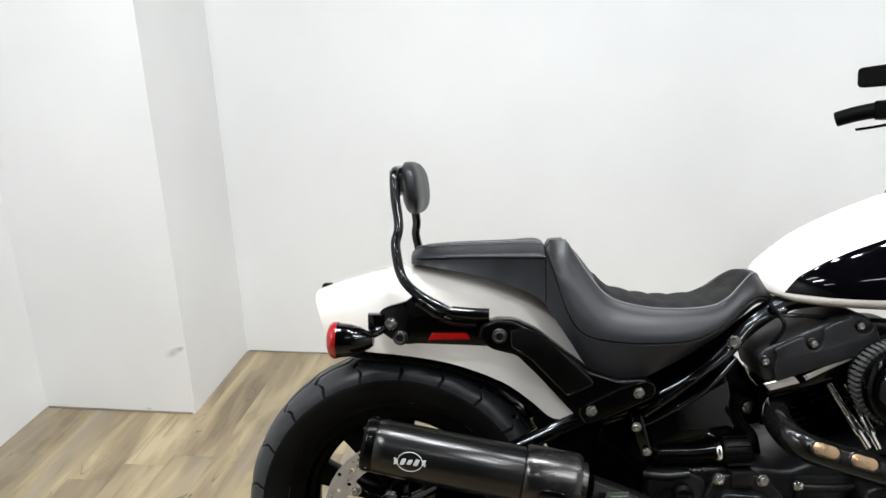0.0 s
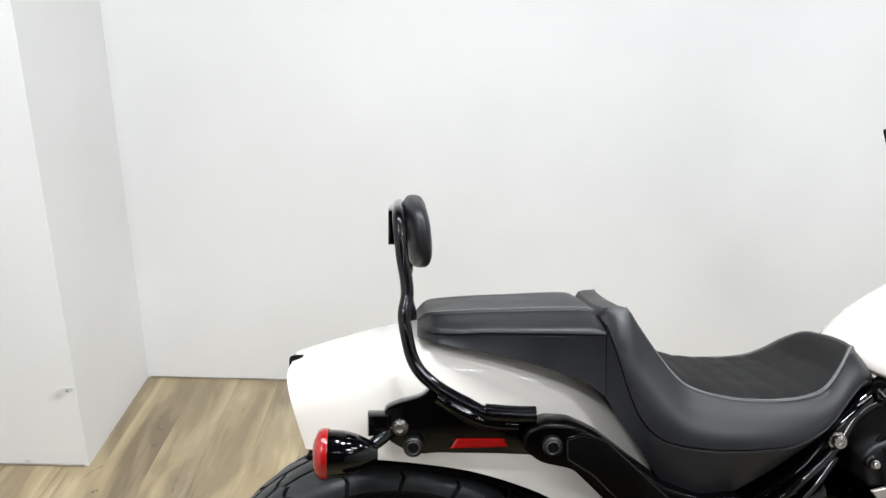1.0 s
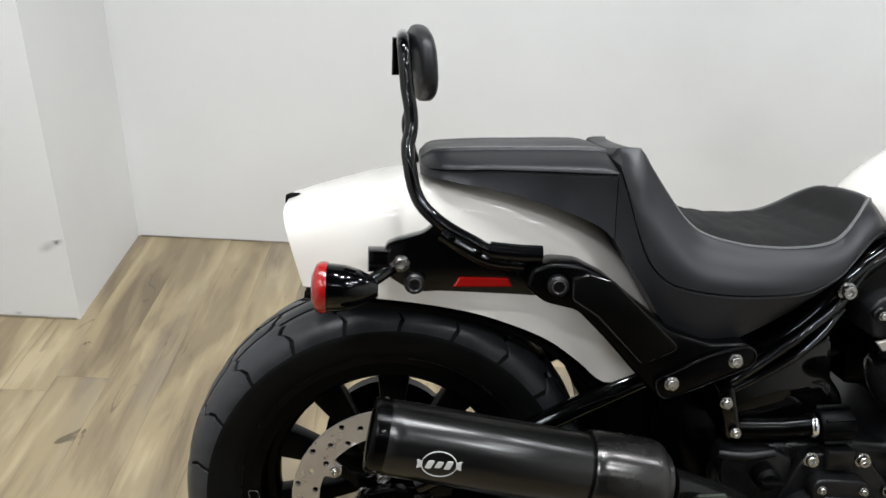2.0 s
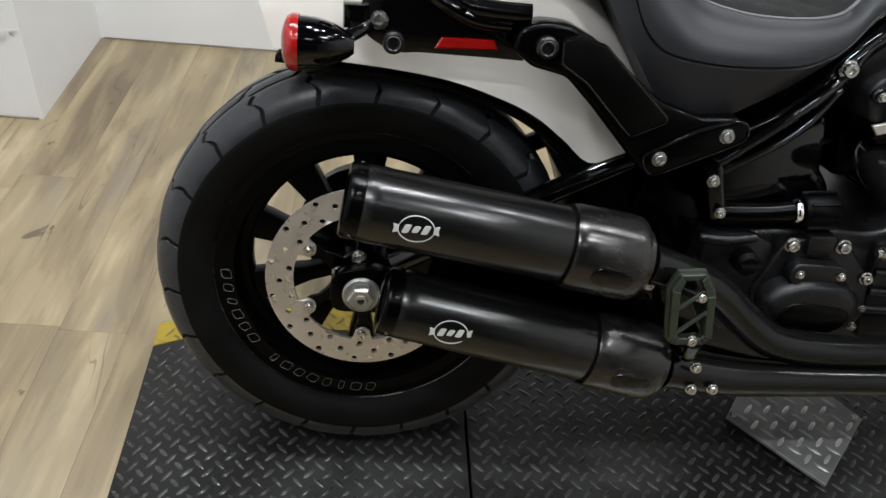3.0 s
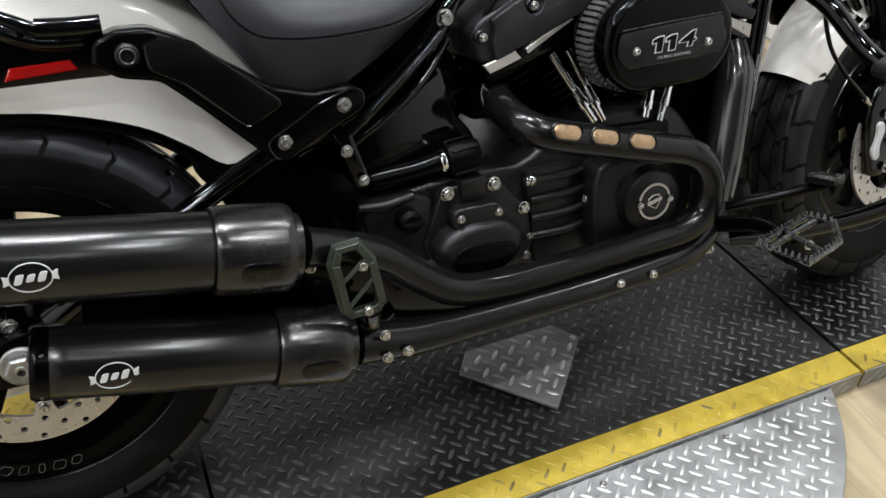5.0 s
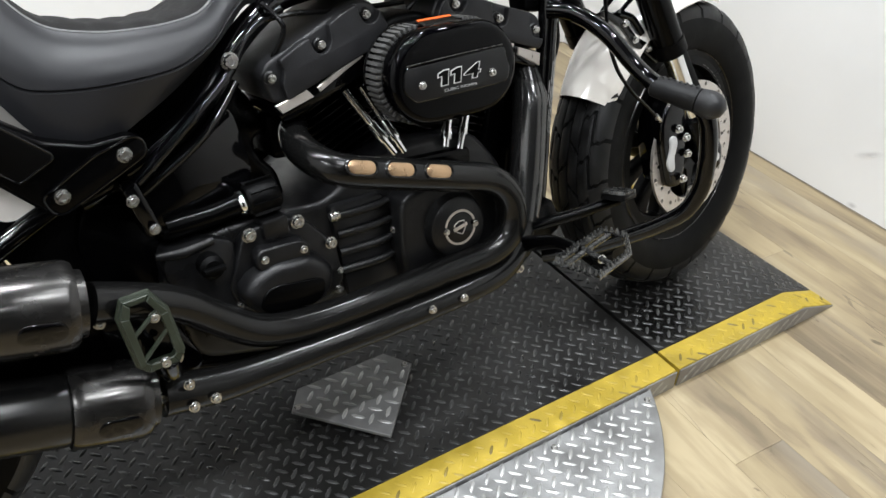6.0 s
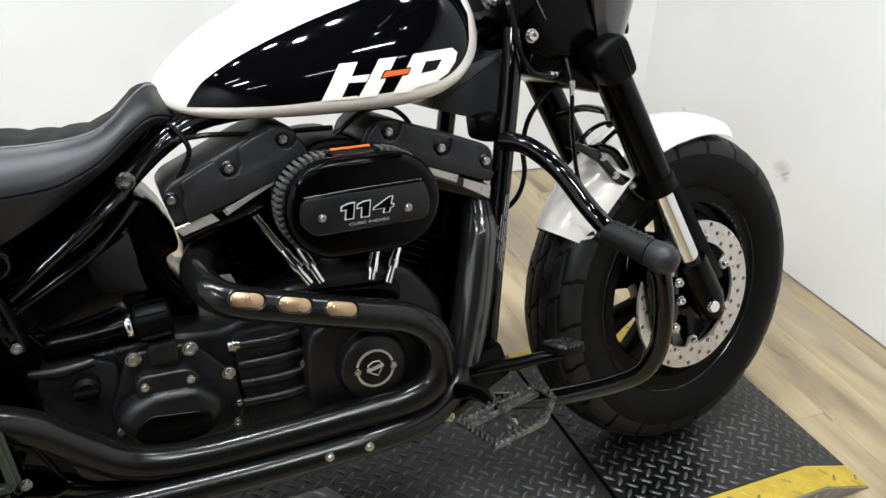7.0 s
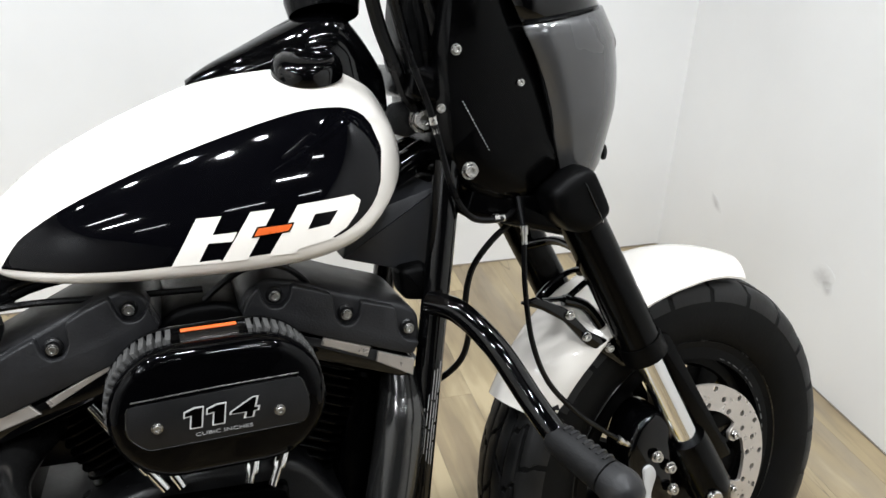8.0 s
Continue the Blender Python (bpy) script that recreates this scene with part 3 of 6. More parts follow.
# wheels
def tyre_profile(R, W, rim):
    h = W / 2
    return [(rim - 0.004, h * 0.66), (rim + 0.006, h * 0.80), (rim + 0.022, h * 0.93), (rim + 0.045, h * 1.0), (R - 0.045, h * 0.985), (R - 0.03, h * 0.93),
            (R - 0.018, h * 0.78), (R - 0.009, h * 0.52), (R - 0.006, h * 0.26), (R - 0.005, 0.0)]


def crown(R, W, v):
    """Radius and y of the tread at v from -1 to 1 across it."""
    s = abs(v)
    t = [(0.0, R), (0.3, R - 0.0015), (0.6, R - 0.006), (0.8, R - 0.0135), (0.92, R - 0.024), (1.0, R - 0.043)]
    return lerp_table(t, s), math.copysign(lerp_table([(0, 0), (0.8, W * 0.40), (0.92, W * 0.462), (1.0, W * 0.497)], s), v)


def tread_block(R, W, poly, k=4, wave=0.0):
    """A raised block; poly is its outline in (degrees, v), four corners; wave bends its sides."""
    bm = bmesh.new()
    a, b, c, d = poly
    grid = []
    for i in range(k + 1):
        row = []
        for j in range(k + 1):
            s, t = i / k, j / k
            u = (a[0] * (1 - s) + b[0] * s) * (1 - t) + (d[0] * (1 - s) + c[0] * s) * t
            v = (a[1] * (1 - s) + b[1] * s) * (1 - t) + (d[1] * (1 - s) + c[1] * s) * t
            u += wave * (abs((t * 1.6 + 0.25) % 1.0 - 0.5) * 4 - 1)
            edge = i in (0, k) or j in (0, k)
            r, y = crown(R, W, v)
            r -= 0.0012 if edge else 0
            q = radians(u)
            row.append(bm.verts.new((r * math.cos(q), y, r * math.sin(q))))
        grid.append(row)
    for i in range(k):
        for j in range(k):
            bm.faces.new((grid[i][j], grid[i + 1][j], grid[i + 1][j + 1], grid[i][j + 1]))
    ring = [grid[i][0] for i in range(k)] + [grid[k][j] for j in range(k)] + [grid[i][k] for i in range(k, 0, -1)] + [grid[0][j] for j in range(k, 0, -1)]
    low = []
    for v in ring:
        f = 1 - 0.0095 / math.hypot(v.co.x, v.co.z)
        low.append(bm.verts.new((v.co.x * f, v.co.y * 0.985, v.co.z * f)))
    for i in range(len(ring)):
        j = (i + 1) % len(ring)
        bm.faces.new((ring[i], ring[j], low[j], low[i]))
    return bm


def disc_mesh(r0, r1, t, cells, rows):
    """A flat ring with staggered drilled holes."""
    bm = bmesh.new()
    for side in (-t / 2, t / 2):
        for q in range(rows):
            ra, rb = r0 + (r1 - r0) * q / rows, r0 + (r1 - r0) * (q + 1) / rows
            for c in range(cells):
                a0, a1 = 2 * math.pi * (c + 0.33 * q) / cells, 2 * math.pi * (c + 1 + 0.33 * q) / cells
                am, rm = (a0 + a1) / 2, (ra + rb) / 2
                outer = [(ra, a0), (ra, am), (ra, a1), (rm, a1), (rb, a1), (rb, am), (rb, a0), (rm, a0)]
                hr = 0.0048
                ov = [bm.verts.new((r * math.cos(a), side, r * math.sin(a))) for r, a in outer]
                if c % 3 != q % 3:
                    bm.faces.new(ov)
                    continue
                iv, cx, cz = [], rm * math.cos(am), rm * math.sin(am)
                for r, a in outer:
                    dx, dz = r * math.cos(a) - cx, r * math.sin(a) - cz
                    d = math.hypot(dx, dz)
                    iv.append(bm.verts.new((cx + dx / d * hr, side, cz + dz / d * hr)))
                for i in range(8):
                    j = (i + 1) % 8
                    bm.faces.new((ov[i], ov[j], iv[j], iv[i]))
                if side < 0:
                    bv = [bm.verts.new((v.co.x, t / 2, v.co.z)) for v in iv]
                    for i in range(8):
                        j = (i + 1) % 8
                        bm.faces.new((iv[i], iv[j], bv[j], bv[i]))
    for r in (r0, r1):
        ring = [[Vector((r * math.cos(a), y, r * math.sin(a))) for y in (-t / 2, t / 2)] for a in (2 * math.pi * j / 96 for j in range(97))]
        skin(ring, cap=False, closed=False, bm=bm)
    bmesh.ops.remove_doubles(bm, verts=bm.verts, dist=1e-5)
    return bm


def wheel(m, R, W, rim, blocks, disc_y, disc_r, offset):
    prof = tyre_profile(R, W, rim)
    tyre = add("tyre", lathe(prof + [(r, -y) for r, y in prof[-2::-1]], 96), RUBBER, "black rubber tyre with blocky tread", m=m, sharp=60)
    step = 360 / blocks
    g = step * 0.042
    shapes = {"l": [(g, 0.46), (step - g, 0.54), (step * 0.86 - g, 0.985), (g - step * 0.14, 0.985)],
              "m": [(g, 0.03), (step - g, 0.08), (step - g + step * 0.2, 0.47), (g + step * 0.2, 0.39)]}
    if m is not REAR:
        g *= 1.25
        shapes = {"m": [(g, 0.03), (step - g, 0.03), (step * 1.25 - g, 0.31), (g + step * 0.25, 0.31)],
                  "l": [(g + step * 0.5, 0.345), (step * 1.5 - g, 0.345), (step * 1.28 - g, 0.66), (g + step * 0.28, 0.60)],
                  "s": [(g, 0.655), (step - g, 0.71), (step * 0.86 - g, 0.985), (g - step * 0.14, 0.985)]}
    for key, quad in shapes.items():
        for s in (1, -1):
            me = mesh_of(tread_block(R, W, [(a, s * v) for a, v in quad], 6 if key == "l" else 4, step * ((0.085 if m is REAR else 0.05) if key == "l" else 0.03)), TREAD if m is REAR else FRONT_TREAD, 50)
            for i in range(blocks):
                part("tread_block", me, None, tyre, m=Matrix.Rotation(radians(step * (i + (0.5 if s < 0 else 0)) + offset), 4, "Y"))
    h = W * 0.36
    wr = add("wheel_rim", lathe([(rim - 0.012, h), (rim + 0.004, h + 0.004), (rim + 0.006, h + 0.001), (rim - 0.004, h - 0.008), (rim - 0.02, h * 0.5), (rim - 0.026, 0), (rim - 0.02, -h * 0.5),
                                 (rim - 0.004, -h + 0.008), (rim + 0.006, -h - 0.001), (rim + 0.004, -h - 0.004), (rim - 0.012, -h), (rim - 0.022, -h * 0.7), (rim - 0.034, -h * 0.35), (rim - 0.036, 0), (rim - 0.034, h * 0.35), (rim - 0.022, h * 0.7)], 72, closed=True), WHEEL_BLACK, "satin black cast wheel", m=m)
    part("rim_flange", lathe([(rim - 0.026, -h - 0.001), (rim - 0.006, -h - 0.001), (rim - 0.006, -h + 0.006), (rim - 0.026, -h + 0.006)], 72, closed=True), WHEEL_BLACK, wr)
    # pale outlined bars round the rim flange
    bars = bmesh.new()
    for k in range(15):
        a = radians(182 + 6.6 * k) if m is REAR else radians(62 - 5.5 * k)
        if k == 6:
            continue
        q = Matrix.Rotation(-a, 4, "Y") @ Matrix.Translation((rim - 0.0155, -h - 0.0016, 0))
        lean_ = Matrix.Rotation(radians((-9, 6, 14, -4)[k % 4]), 4, "Y")
        if m is REAR:
            wd, hg = (0.0180, 0.0150, 0.0110, 0.0190, 0.0160)[k % 5] / 2, 0.0072
            lp = rounded([(-hg, -wd + 0.003), (hg, -wd), (hg, wd - 0.003), (-hg, wd)], 0.004, 3)
            tube([q @ lean_ @ Vector((x, 0, z)) for x, z in lp + lp[:2]], 0.00042, 1, 5, False, bars)
        else:
            box((0.0012, 0.0012, (0.010, 0.006, 0.012)[k % 3]), q @ Matrix.Translation((-0.006, 0, 0)), 0, bars)
    tagged(part("rim_lettering", bars, LETTER, wr, "worn pale outlined bars round the rim"), kind="stuff")
    # the gloss highlight along the lip, given as a ring of paler metal
    part("rim_lip", lathe([(rim + 0.0015, -h - 0.0044), (rim + 0.0028, -h - 0.0060), (rim + 0.0042, -h - 0.0044)], 96, closed=True), COLLAR, wr, "thin rim lip in paler metal standing for its highlight")
    edge = rim - 0.022
    half = [(0.030, 0.012), (0.090, 0.0125), (0.135, 0.0200), (edge - 0.022, 0.026), (edge - 0.008, 0.036), (edge, 0.052)]
    blade = mesh_of(prism([(r, -w) for r, w in half] + [(r, w) for r, w in half[::-1]], -0.022, 0.010, 0.005, 2), WHEEL_BLACK)
    for i in range(10):
        part("spoke", blade, None, wr, m=Matrix.Rotation(-radians(36 * i + 17), 4, "Y"))
    part("rim_barrel", lathe([(edge - 0.026, -0.018), (edge - 0.020, -0.026), (edge + 0.006, -0.030), (edge + 0.006, 0.016), (edge - 0.020, 0.012), (edge - 0.026, 0.004)], 72, closed=True), WHEEL_BLACK, wr)
    part("hub", lathe([(0.0, -0.07), (0.034, -0.07), (0.040, -0.06), (0.040, 0.06), (0.034, 0.07), (0, 0.07)], 28), WHEEL_BLACK, wr)
    dm = m @ Matrix.Translation((0, disc_y, 0))
    bd = add("brake_disc", disc_mesh(disc_r - 0.041, disc_r, 0.006, 45, 3), DISC, "drilled steel brake disc", m=dm)
    sp = []
    for i in range(10):
        a = 2 * math.pi * i / 10 + radians(18)
        sp.append((0.112 * math.cos(a + 0.13), 0.112 * math.sin(a + 0.13)) if i % 2 == 0 else (0.055 * math.cos(a), 0.055 * math.sin(a)))
    star = []
    for i in range(6):
        a = 2 * math.pi * i / 6 + radians(30)
        for rr, da in ((0.046, -0.30), (0.074, -0.10), (0.086, -0.13), (0.098, -0.09), (0.098, 0.09), (0.086, 0.13), (0.074, 0.10), (0.046, 0.30)):
            star.append((rr * math.cos(a + da), rr * math.sin(a + da)))
    part("disc_carrier", prism(star, 0.0034, 0.010, 0.0015, 1), SATIN, bd, "black star-shaped disc carrier")
    for i in range(6):
        a = 2 * math.pi * i / 6 + radians(30)
        tab = [(0.107, -0.020), (0.100, -0.013), (0.088, -0.011), (0.083, 0.0), (0.088, 0.011), (0.100, 0.013), (0.107, 0.020)]
        part("mount_tab", prism(rounded(tab, 0.004, 3), -0.0032, 0.0028, 0.0006, 1, m=Matrix.Rotation(-a, 4, "Y")), DISC, bd)
        bolt((0.0945 * math.cos(a), -0.0045, 0.0945 * math.sin(a)), 0.0062, bd)
    return wr


wheel(REAR, 0.3155, 0.178, 0.222, 22, -0.083, 0.146, 0)
wheel(FRONT, 0.3155, 0.145, 0.204, 22, -0.084, 0.147, 7)

# rear axle and swing arm
ax = add("axle_nut", lathe([(0.0105, -0.150), (0.0175, -0.1505), (0.0208, -0.147), (0.0208, -0.133), (0.0, -0.133)], 6), ZINC_DULL, "zinc axle nut with a flange", sharp=25)
part("washer", lathe([(0, -0.134), (0.0250, -0.1355), (0.0275, -0.133), (0.0275, -0.127), (0, -0.125)], 32), ZINC_DULL, ax)
part("axle_stub", lathe([(0, -0.139), (0.0050, -0.139), (0.0055, -0.152), (0.0085, -0.1525), (0.0098, -0.150), (0.0098, -0.14)], 20), ZINC_DULL, ax)
for s in (-1, 1):
    arm = add("swing_arm", tube([(0.045, s * 0.112, 0.004), (0.14, s * 0.118, 0.012), (0.30, s * 0.115, 0.03), (0.47, s * 0.10, 0.03)], [0.020, 0.024, 0.026, 0.03], 4, 12), GLOSS, "gloss black tubular swing arm")
    part("brace", tube([(0.045, s * 0.112, 0.042), (0.12, s * 0.115, 0.085), (0.24, s * 0.108, 0.150), (0.36, s * 0.10, 0.208), (0.44, s * 0.09, 0.240)], 0.0165, 4, 12), GLOSS, arm)
    part("axle_plate", prism(rounded([(-0.045, -0.03), (0.06, -0.032), (0.075, 0.02), (0.02, 0.045), (-0.045, 0.03)], 0.02), s * 0.118 - 0.012, s * 0.118 + 0.012, 0.003), SATIN, arm)
cal = add("brake_caliper", prism(rounded([(0.06, 0.02), (0.12, 0.03), (0.155, 0.10), (0.115, 0.14), (0.06, 0.11)], 0.018), -0.125, -0.055, 0.006), SATIN, "black rear brake caliper")
bolt((-0.006, -0.095, 0.042), 0.009, cal)
bolt((-0.035, -0.095, 0.016), 0.008, cal)

# rear fender: centre line, side edge
F_TOP = [(-0.153, 0.446), (-0.10, 0.463), (-0.04, 0.480), (0.024, 0.494), (0.104, 0.502), (0.19, 0.488), (0.27, 0.455), (0.335, 0.392), (0.385, 0.315), (0.400, 0.235)]
F_LOW = [(-0.122, 0.344), (-0.085, 0.341), (-0.035, 0.334), (0.030, 0.329), (0.105, 0.318), (0.167, 0.2996), (0.222, 0.2755), (0.268, 0.242), (0.310, 0.208), (0.356, 0.216)]
top, low = spline([(x, 0, z) for x, z in F_TOP], 4), spline([(x, 0, z) for x, z in F_LOW], 4)
rings = []
for i, (a, b) in enumerate(zip(top, low)):
    f = i / (len(top) - 1)
    w = 0.106 + 0.018 * math.sin(math.pi * min(1, f * 1.15))
    outer, inner = [], []
    for j in range(25):
        q = math.pi * j / 24
        c, s = math.cos(q), math.sin(q)
        y = -w * math.copysign(abs(c) ** 0.40, c)
        h = s ** 0.50
        outer.append(Vector((b.x + (a.x - b.x) * h, y, b.z + (a.z - b.z) * h)))
        inner.append(Vector((b.x + (a.x - b.x) * h * 0.97, y * 0.965, b.z + (a.z - b.z) * (h * 0.97))))
    rings.append(outer + inner[::-1])
fender = add("rear_fender", skin(rings), CREAM, "pearl white painted rear fender", sharp=50)
fender.name = "fender"
add("fender_tail_lamp", lathe([(0, 0.0), (0.010, 0.0), (0.013, 0.006), (0.013, 0.02), (0, 0.022)], 16, Matrix.Translation((-0.158, 0, 0.44)) @ Matrix.Rotation(radians(-90), 4, "Z")), PLASTIC)
# black strip that stands for the deep shade between fender edge and tyre
inner_w = []
for i, b in enumerate(low):
    inner_w.append([Vector((b.x * 0.99, y, b.z - 0.012 + (0.03 if abs(y) < 0.05 else 0))) for y in (-0.098, -0.05, 0.05, 0.098)])
shade_strip = add("fender_shade_strip", skin(inner_w, cap=False, closed=False), PLASTIC, "black strip under the fender edge standing for deep shade")
sol = shade_strip.modifiers.new("thick", "SOLIDIFY")
sol.thickness = 0.008

add("inner_mudguard", prism(rounded([(0.262, 0.205), (0.31, 0.232), (0.36, 0.26), (0.46, 0.26), (0.54, 0.20), (0.54, -0.11), (0.315, -0.11), (0.327, -0.03), (0.326, 0.05), (0.311, 0.115), (0.290, 0.165)], 0.02), -0.088, 0.10, 0.008, 2), PLASTIC, "black plastic inner mudguard")
add("drive_pulley", lathe([(0.0, 0.100), (0.105, 0.100), (0.110, 0.104), (0.110, 0.128), (0.105, 0.132), (0.0, 0.132)], 40), SATIN, "black rear drive pulley")

# fender struts with their covers
COVER = [(0.172, 0.378), (0.178, 0.402), (0.205, 0.412), (0.240, 0.410), (0.277, 0.392), (0.318, 0.360), (0.368, 0.322), (0.420, 0.306), (0.466, 0.309), (0.485, 0.301), (0.482, 0.279), (0.374, 0.224), (0.357, 0.228), (0.318, 0.270), (0.282, 0.309), (0.242, 0.348), (0.198, 0.358)]
PLATE = [(-0.013, 0.405), (-0.008, 0.424), (0.008, 0.431), (0.040, 0.440), (0.054, 0.452), (0.078, 0.440), (0.129, 0.414), (0.192, 0.408), (0.194, 0.358), (0.150, 0.360), (0.06, 0.362), (0.041, 0.360), (0.015, 0.368), (-0.004, 0.380)]
for s in (-1, 1):
    y = s * 0.20
    st = add("fender_strut", prism(rounded(PLATE, 0.006, 3), s * 0.150, s * 0.172, 0.003), GLOSS, "gloss black fender strut plate")
    cv = add("strut_cover", prism(rounded(COVER, 0.008, 3), s * 0.150, s * 0.200, 0.006, 3), SATIN, "satin black strut cover with a recessed panel")
    inner = rounded([(0.232, 0.392), (0.252, 0.398), (0.284, 0.389), (0.3750, 0.3050), (0.3745, 0.2985), (0.3335, 0.2785), (0.3275, 0.2815), (0.268, 0.3425), (0.233, 0.365)], 0.004, 3)
    part("cover_panel", prism(inner, s * 0.1985, s * 0.2035, 0.0022, 2), PLASTIC, cv)
    part("panel_bead", tube([(x, s * 0.2020, z) for x, z in inner + inner[:1]], 0.0019, 1, 8, False), GLOSS, cv)
    lower = rounded([(0.352, 0.256), (0.420, 0.292), (0.468, 0.307), (0.481, 0.301), (0.4828, 0.287), (0.4768, 0.2785), (0.371, 0.2290), (0.360, 0.2325), (0.353, 0.244)], 0.007, 3)
    part("bolt_plate", prism(lower, s * 0.199, s * 0.206, 0.003, 2), SATIN, cv)
    part("panel_bead", tube([(x, s * 0.2055, z) for x, z in lower + lower[:1]], 0.0017, 1, 8, False), GLOSS, cv)
    for x, z in ((0.455, 0.286), (0.373, 0.252)):
        bolt((x, s * 0.207, z), 0.0078, cv, m=Matrix.Rotation(0 if s < 0 else math.pi, 4, "Z"))
    for x, z in ((0.212, 0.384), (0.030, 0.374)):
        part("bushing", lathe([(0, -0.004), (0.006, -0.004), (0.007, -0.009), (0.011, -0.009), (0.0135, -0.006), (0.0135, 0.004), (0, 0.004)], 20, Matrix.Translation((x, s * (0.204 if x > 0.1 else 0.176), z)) @ Matrix.Rotation(0 if s < 0 else math.pi, 4, "Z")), WRINKLE, cv if x > 0.1 else st)
        part("bushing_ring", tube([(x + 0.0085 * math.cos(q), s * (0.213 if x > 0.1 else 0.185), z + 0.0085 * math.sin(q)) for q in (math.pi * j / 8 for j in range(18))], 0.0013, 1, 6, False), WORN_STEEL, cv if x > 0.1 else st)
    bolt((0.012, s * 0.174, 0.399), 0.009, st, m=Matrix.Rotation(0 if s < 0 else math.pi, 4, "Z"))
    part("latch", box((0.03, 0.03, 0.03), Matrix.Translation((-0.016, s * 0.165, 0.402)), 0.006), GLOSS, st)
    part("reflector", prism([(0.080, 0.369), (0.088, 0.383), (0.152, 0.383), (0.158, 0.371)], s * 0.170, s * 0.176, 0.002, 1), RED, st, "red side reflector")
    # turn signal
    sg = add("turn_signal", lathe([(0, 0.0), (0.010, 0.0), (0.016, 0.010), (0.024, 0.028), (0.0295, 0.05), (0.031, 0.068), (0.0315, 0.078), (0.0, 0.078)], 28, Matrix.Translation((-0.016, s * 0.200, 0.373)) @ Matrix.Rotation(radians(90), 4, "Z") @ Matrix.Scale(0.84, 4, (0, 1, 0))), GLOSS, "gloss black bullet turn signal")
    part("lens", lathe([(0.0325, 0.076), (0.0335, 0.080), (0.0335, 0.086), (0.030, 0.093), (0.018, 0.099), (0, 0.101)], 28, Matrix.Translation((-0.016, s * 0.200, 0.373)) @ Matrix.Rotation(radians(90), 4, "Z") @ Matrix.Scale(0.84, 4, (0, 1, 0))), RED, sg, "red turn signal lens")
    part("stalk", tube([(-0.03, s * 0.195, 0.378), (-0.012, s * 0.18, 0.386), (0.0, s * 0.168, 0.392)], 0.009, 3, 10), GLOSS, sg)

# sissy bar and back pad
LEG = [(0.192, -0.178, 0.420), (0.150, -0.178, 0.419), (0.125, -0.177, 0.420), (0.104, -0.174, 0.430), (0.068, -0.167, 0.448), (0.040, -0.160, 0.470), (0.027, -0.153, 0.492), (0.020, -0.146, 0.522), (0.017, -0.137, 0.546), (0.021, -0.127, 0.567), (0.020, -0.120, 0.588), (0.014, -0.111, 0.620), (0.011, -0.104, 0.650), (0.009, -0.094, 0.668), (0.008, -0.075, 0.678), (0.007, -0.04, 0.681), (0.007, 0.0, 0.682)]
sissy = add("sissy_bar", tube(LEG + [(x, -y, z) for x, y, z in LEG[-2::-1]], 0.0092, 4, 12), GLOSS, "gloss black bent sissy bar")
for s in (-1, 1):
    part("foot_block", tube([(0.125, s * 0.180, 0.421), (0.16, s * 0.180, 0.418), (0.193, s * 0.180, 0.417)], 0.0125, 3, 12), GLOSS, sissy)
    part("foot_block", tube([(0.062, s * 0.172, 0.440), (0.10, s * 0.178, 0.418), (0.13, s * 0.178, 0.406), (0.17, s * 0.178, 0.403)], 0.010, 3, 10), GLOSS, sissy)
    for x, z in ((0.075, 0.437), (0.11, 0.419), (0.15, 0.411)):
        bolt((x, s * 0.187, z), 0.004, sissy, GLOSS, m=Matrix.Rotation(0 if s < 0 else math.pi, 4, "Z"))
part("pad_bracket", box((0.010, 0.11, 0.05), Matrix.Translation((-0.002, 0, 0.655)), 0.003), GLOSS, sissy)
rings = []
for i in range(13):
    f = -1 + 2 * i / 12
    k = max(0.05, (1 - abs(f) ** 3.2)) ** 0.5
    ring = []
    for j in range(28):
        q = 2 * math.pi * j / 28
        c, s = math.cos(q), math.sin(q)
        yy = 0.105 * k * math.copysign(abs(c) ** 0.7, c)
        zz = 0.052 * k * math.copysign(abs(s) ** 0.7, s)
        ring.append(Vector((0.033 + 0.021 * f + 0.010 * (yy / 0.105) ** 2 - zz * 0.10, yy, 0.646 + zz)))
    rings.append(ring)
add("back_pad", skin(rings), LEATHER, "padded black vinyl passenger back pad", sharp=70)


# ---- seat ----
SAG = 0.055     # the worn seat tops sink a little towards the far side


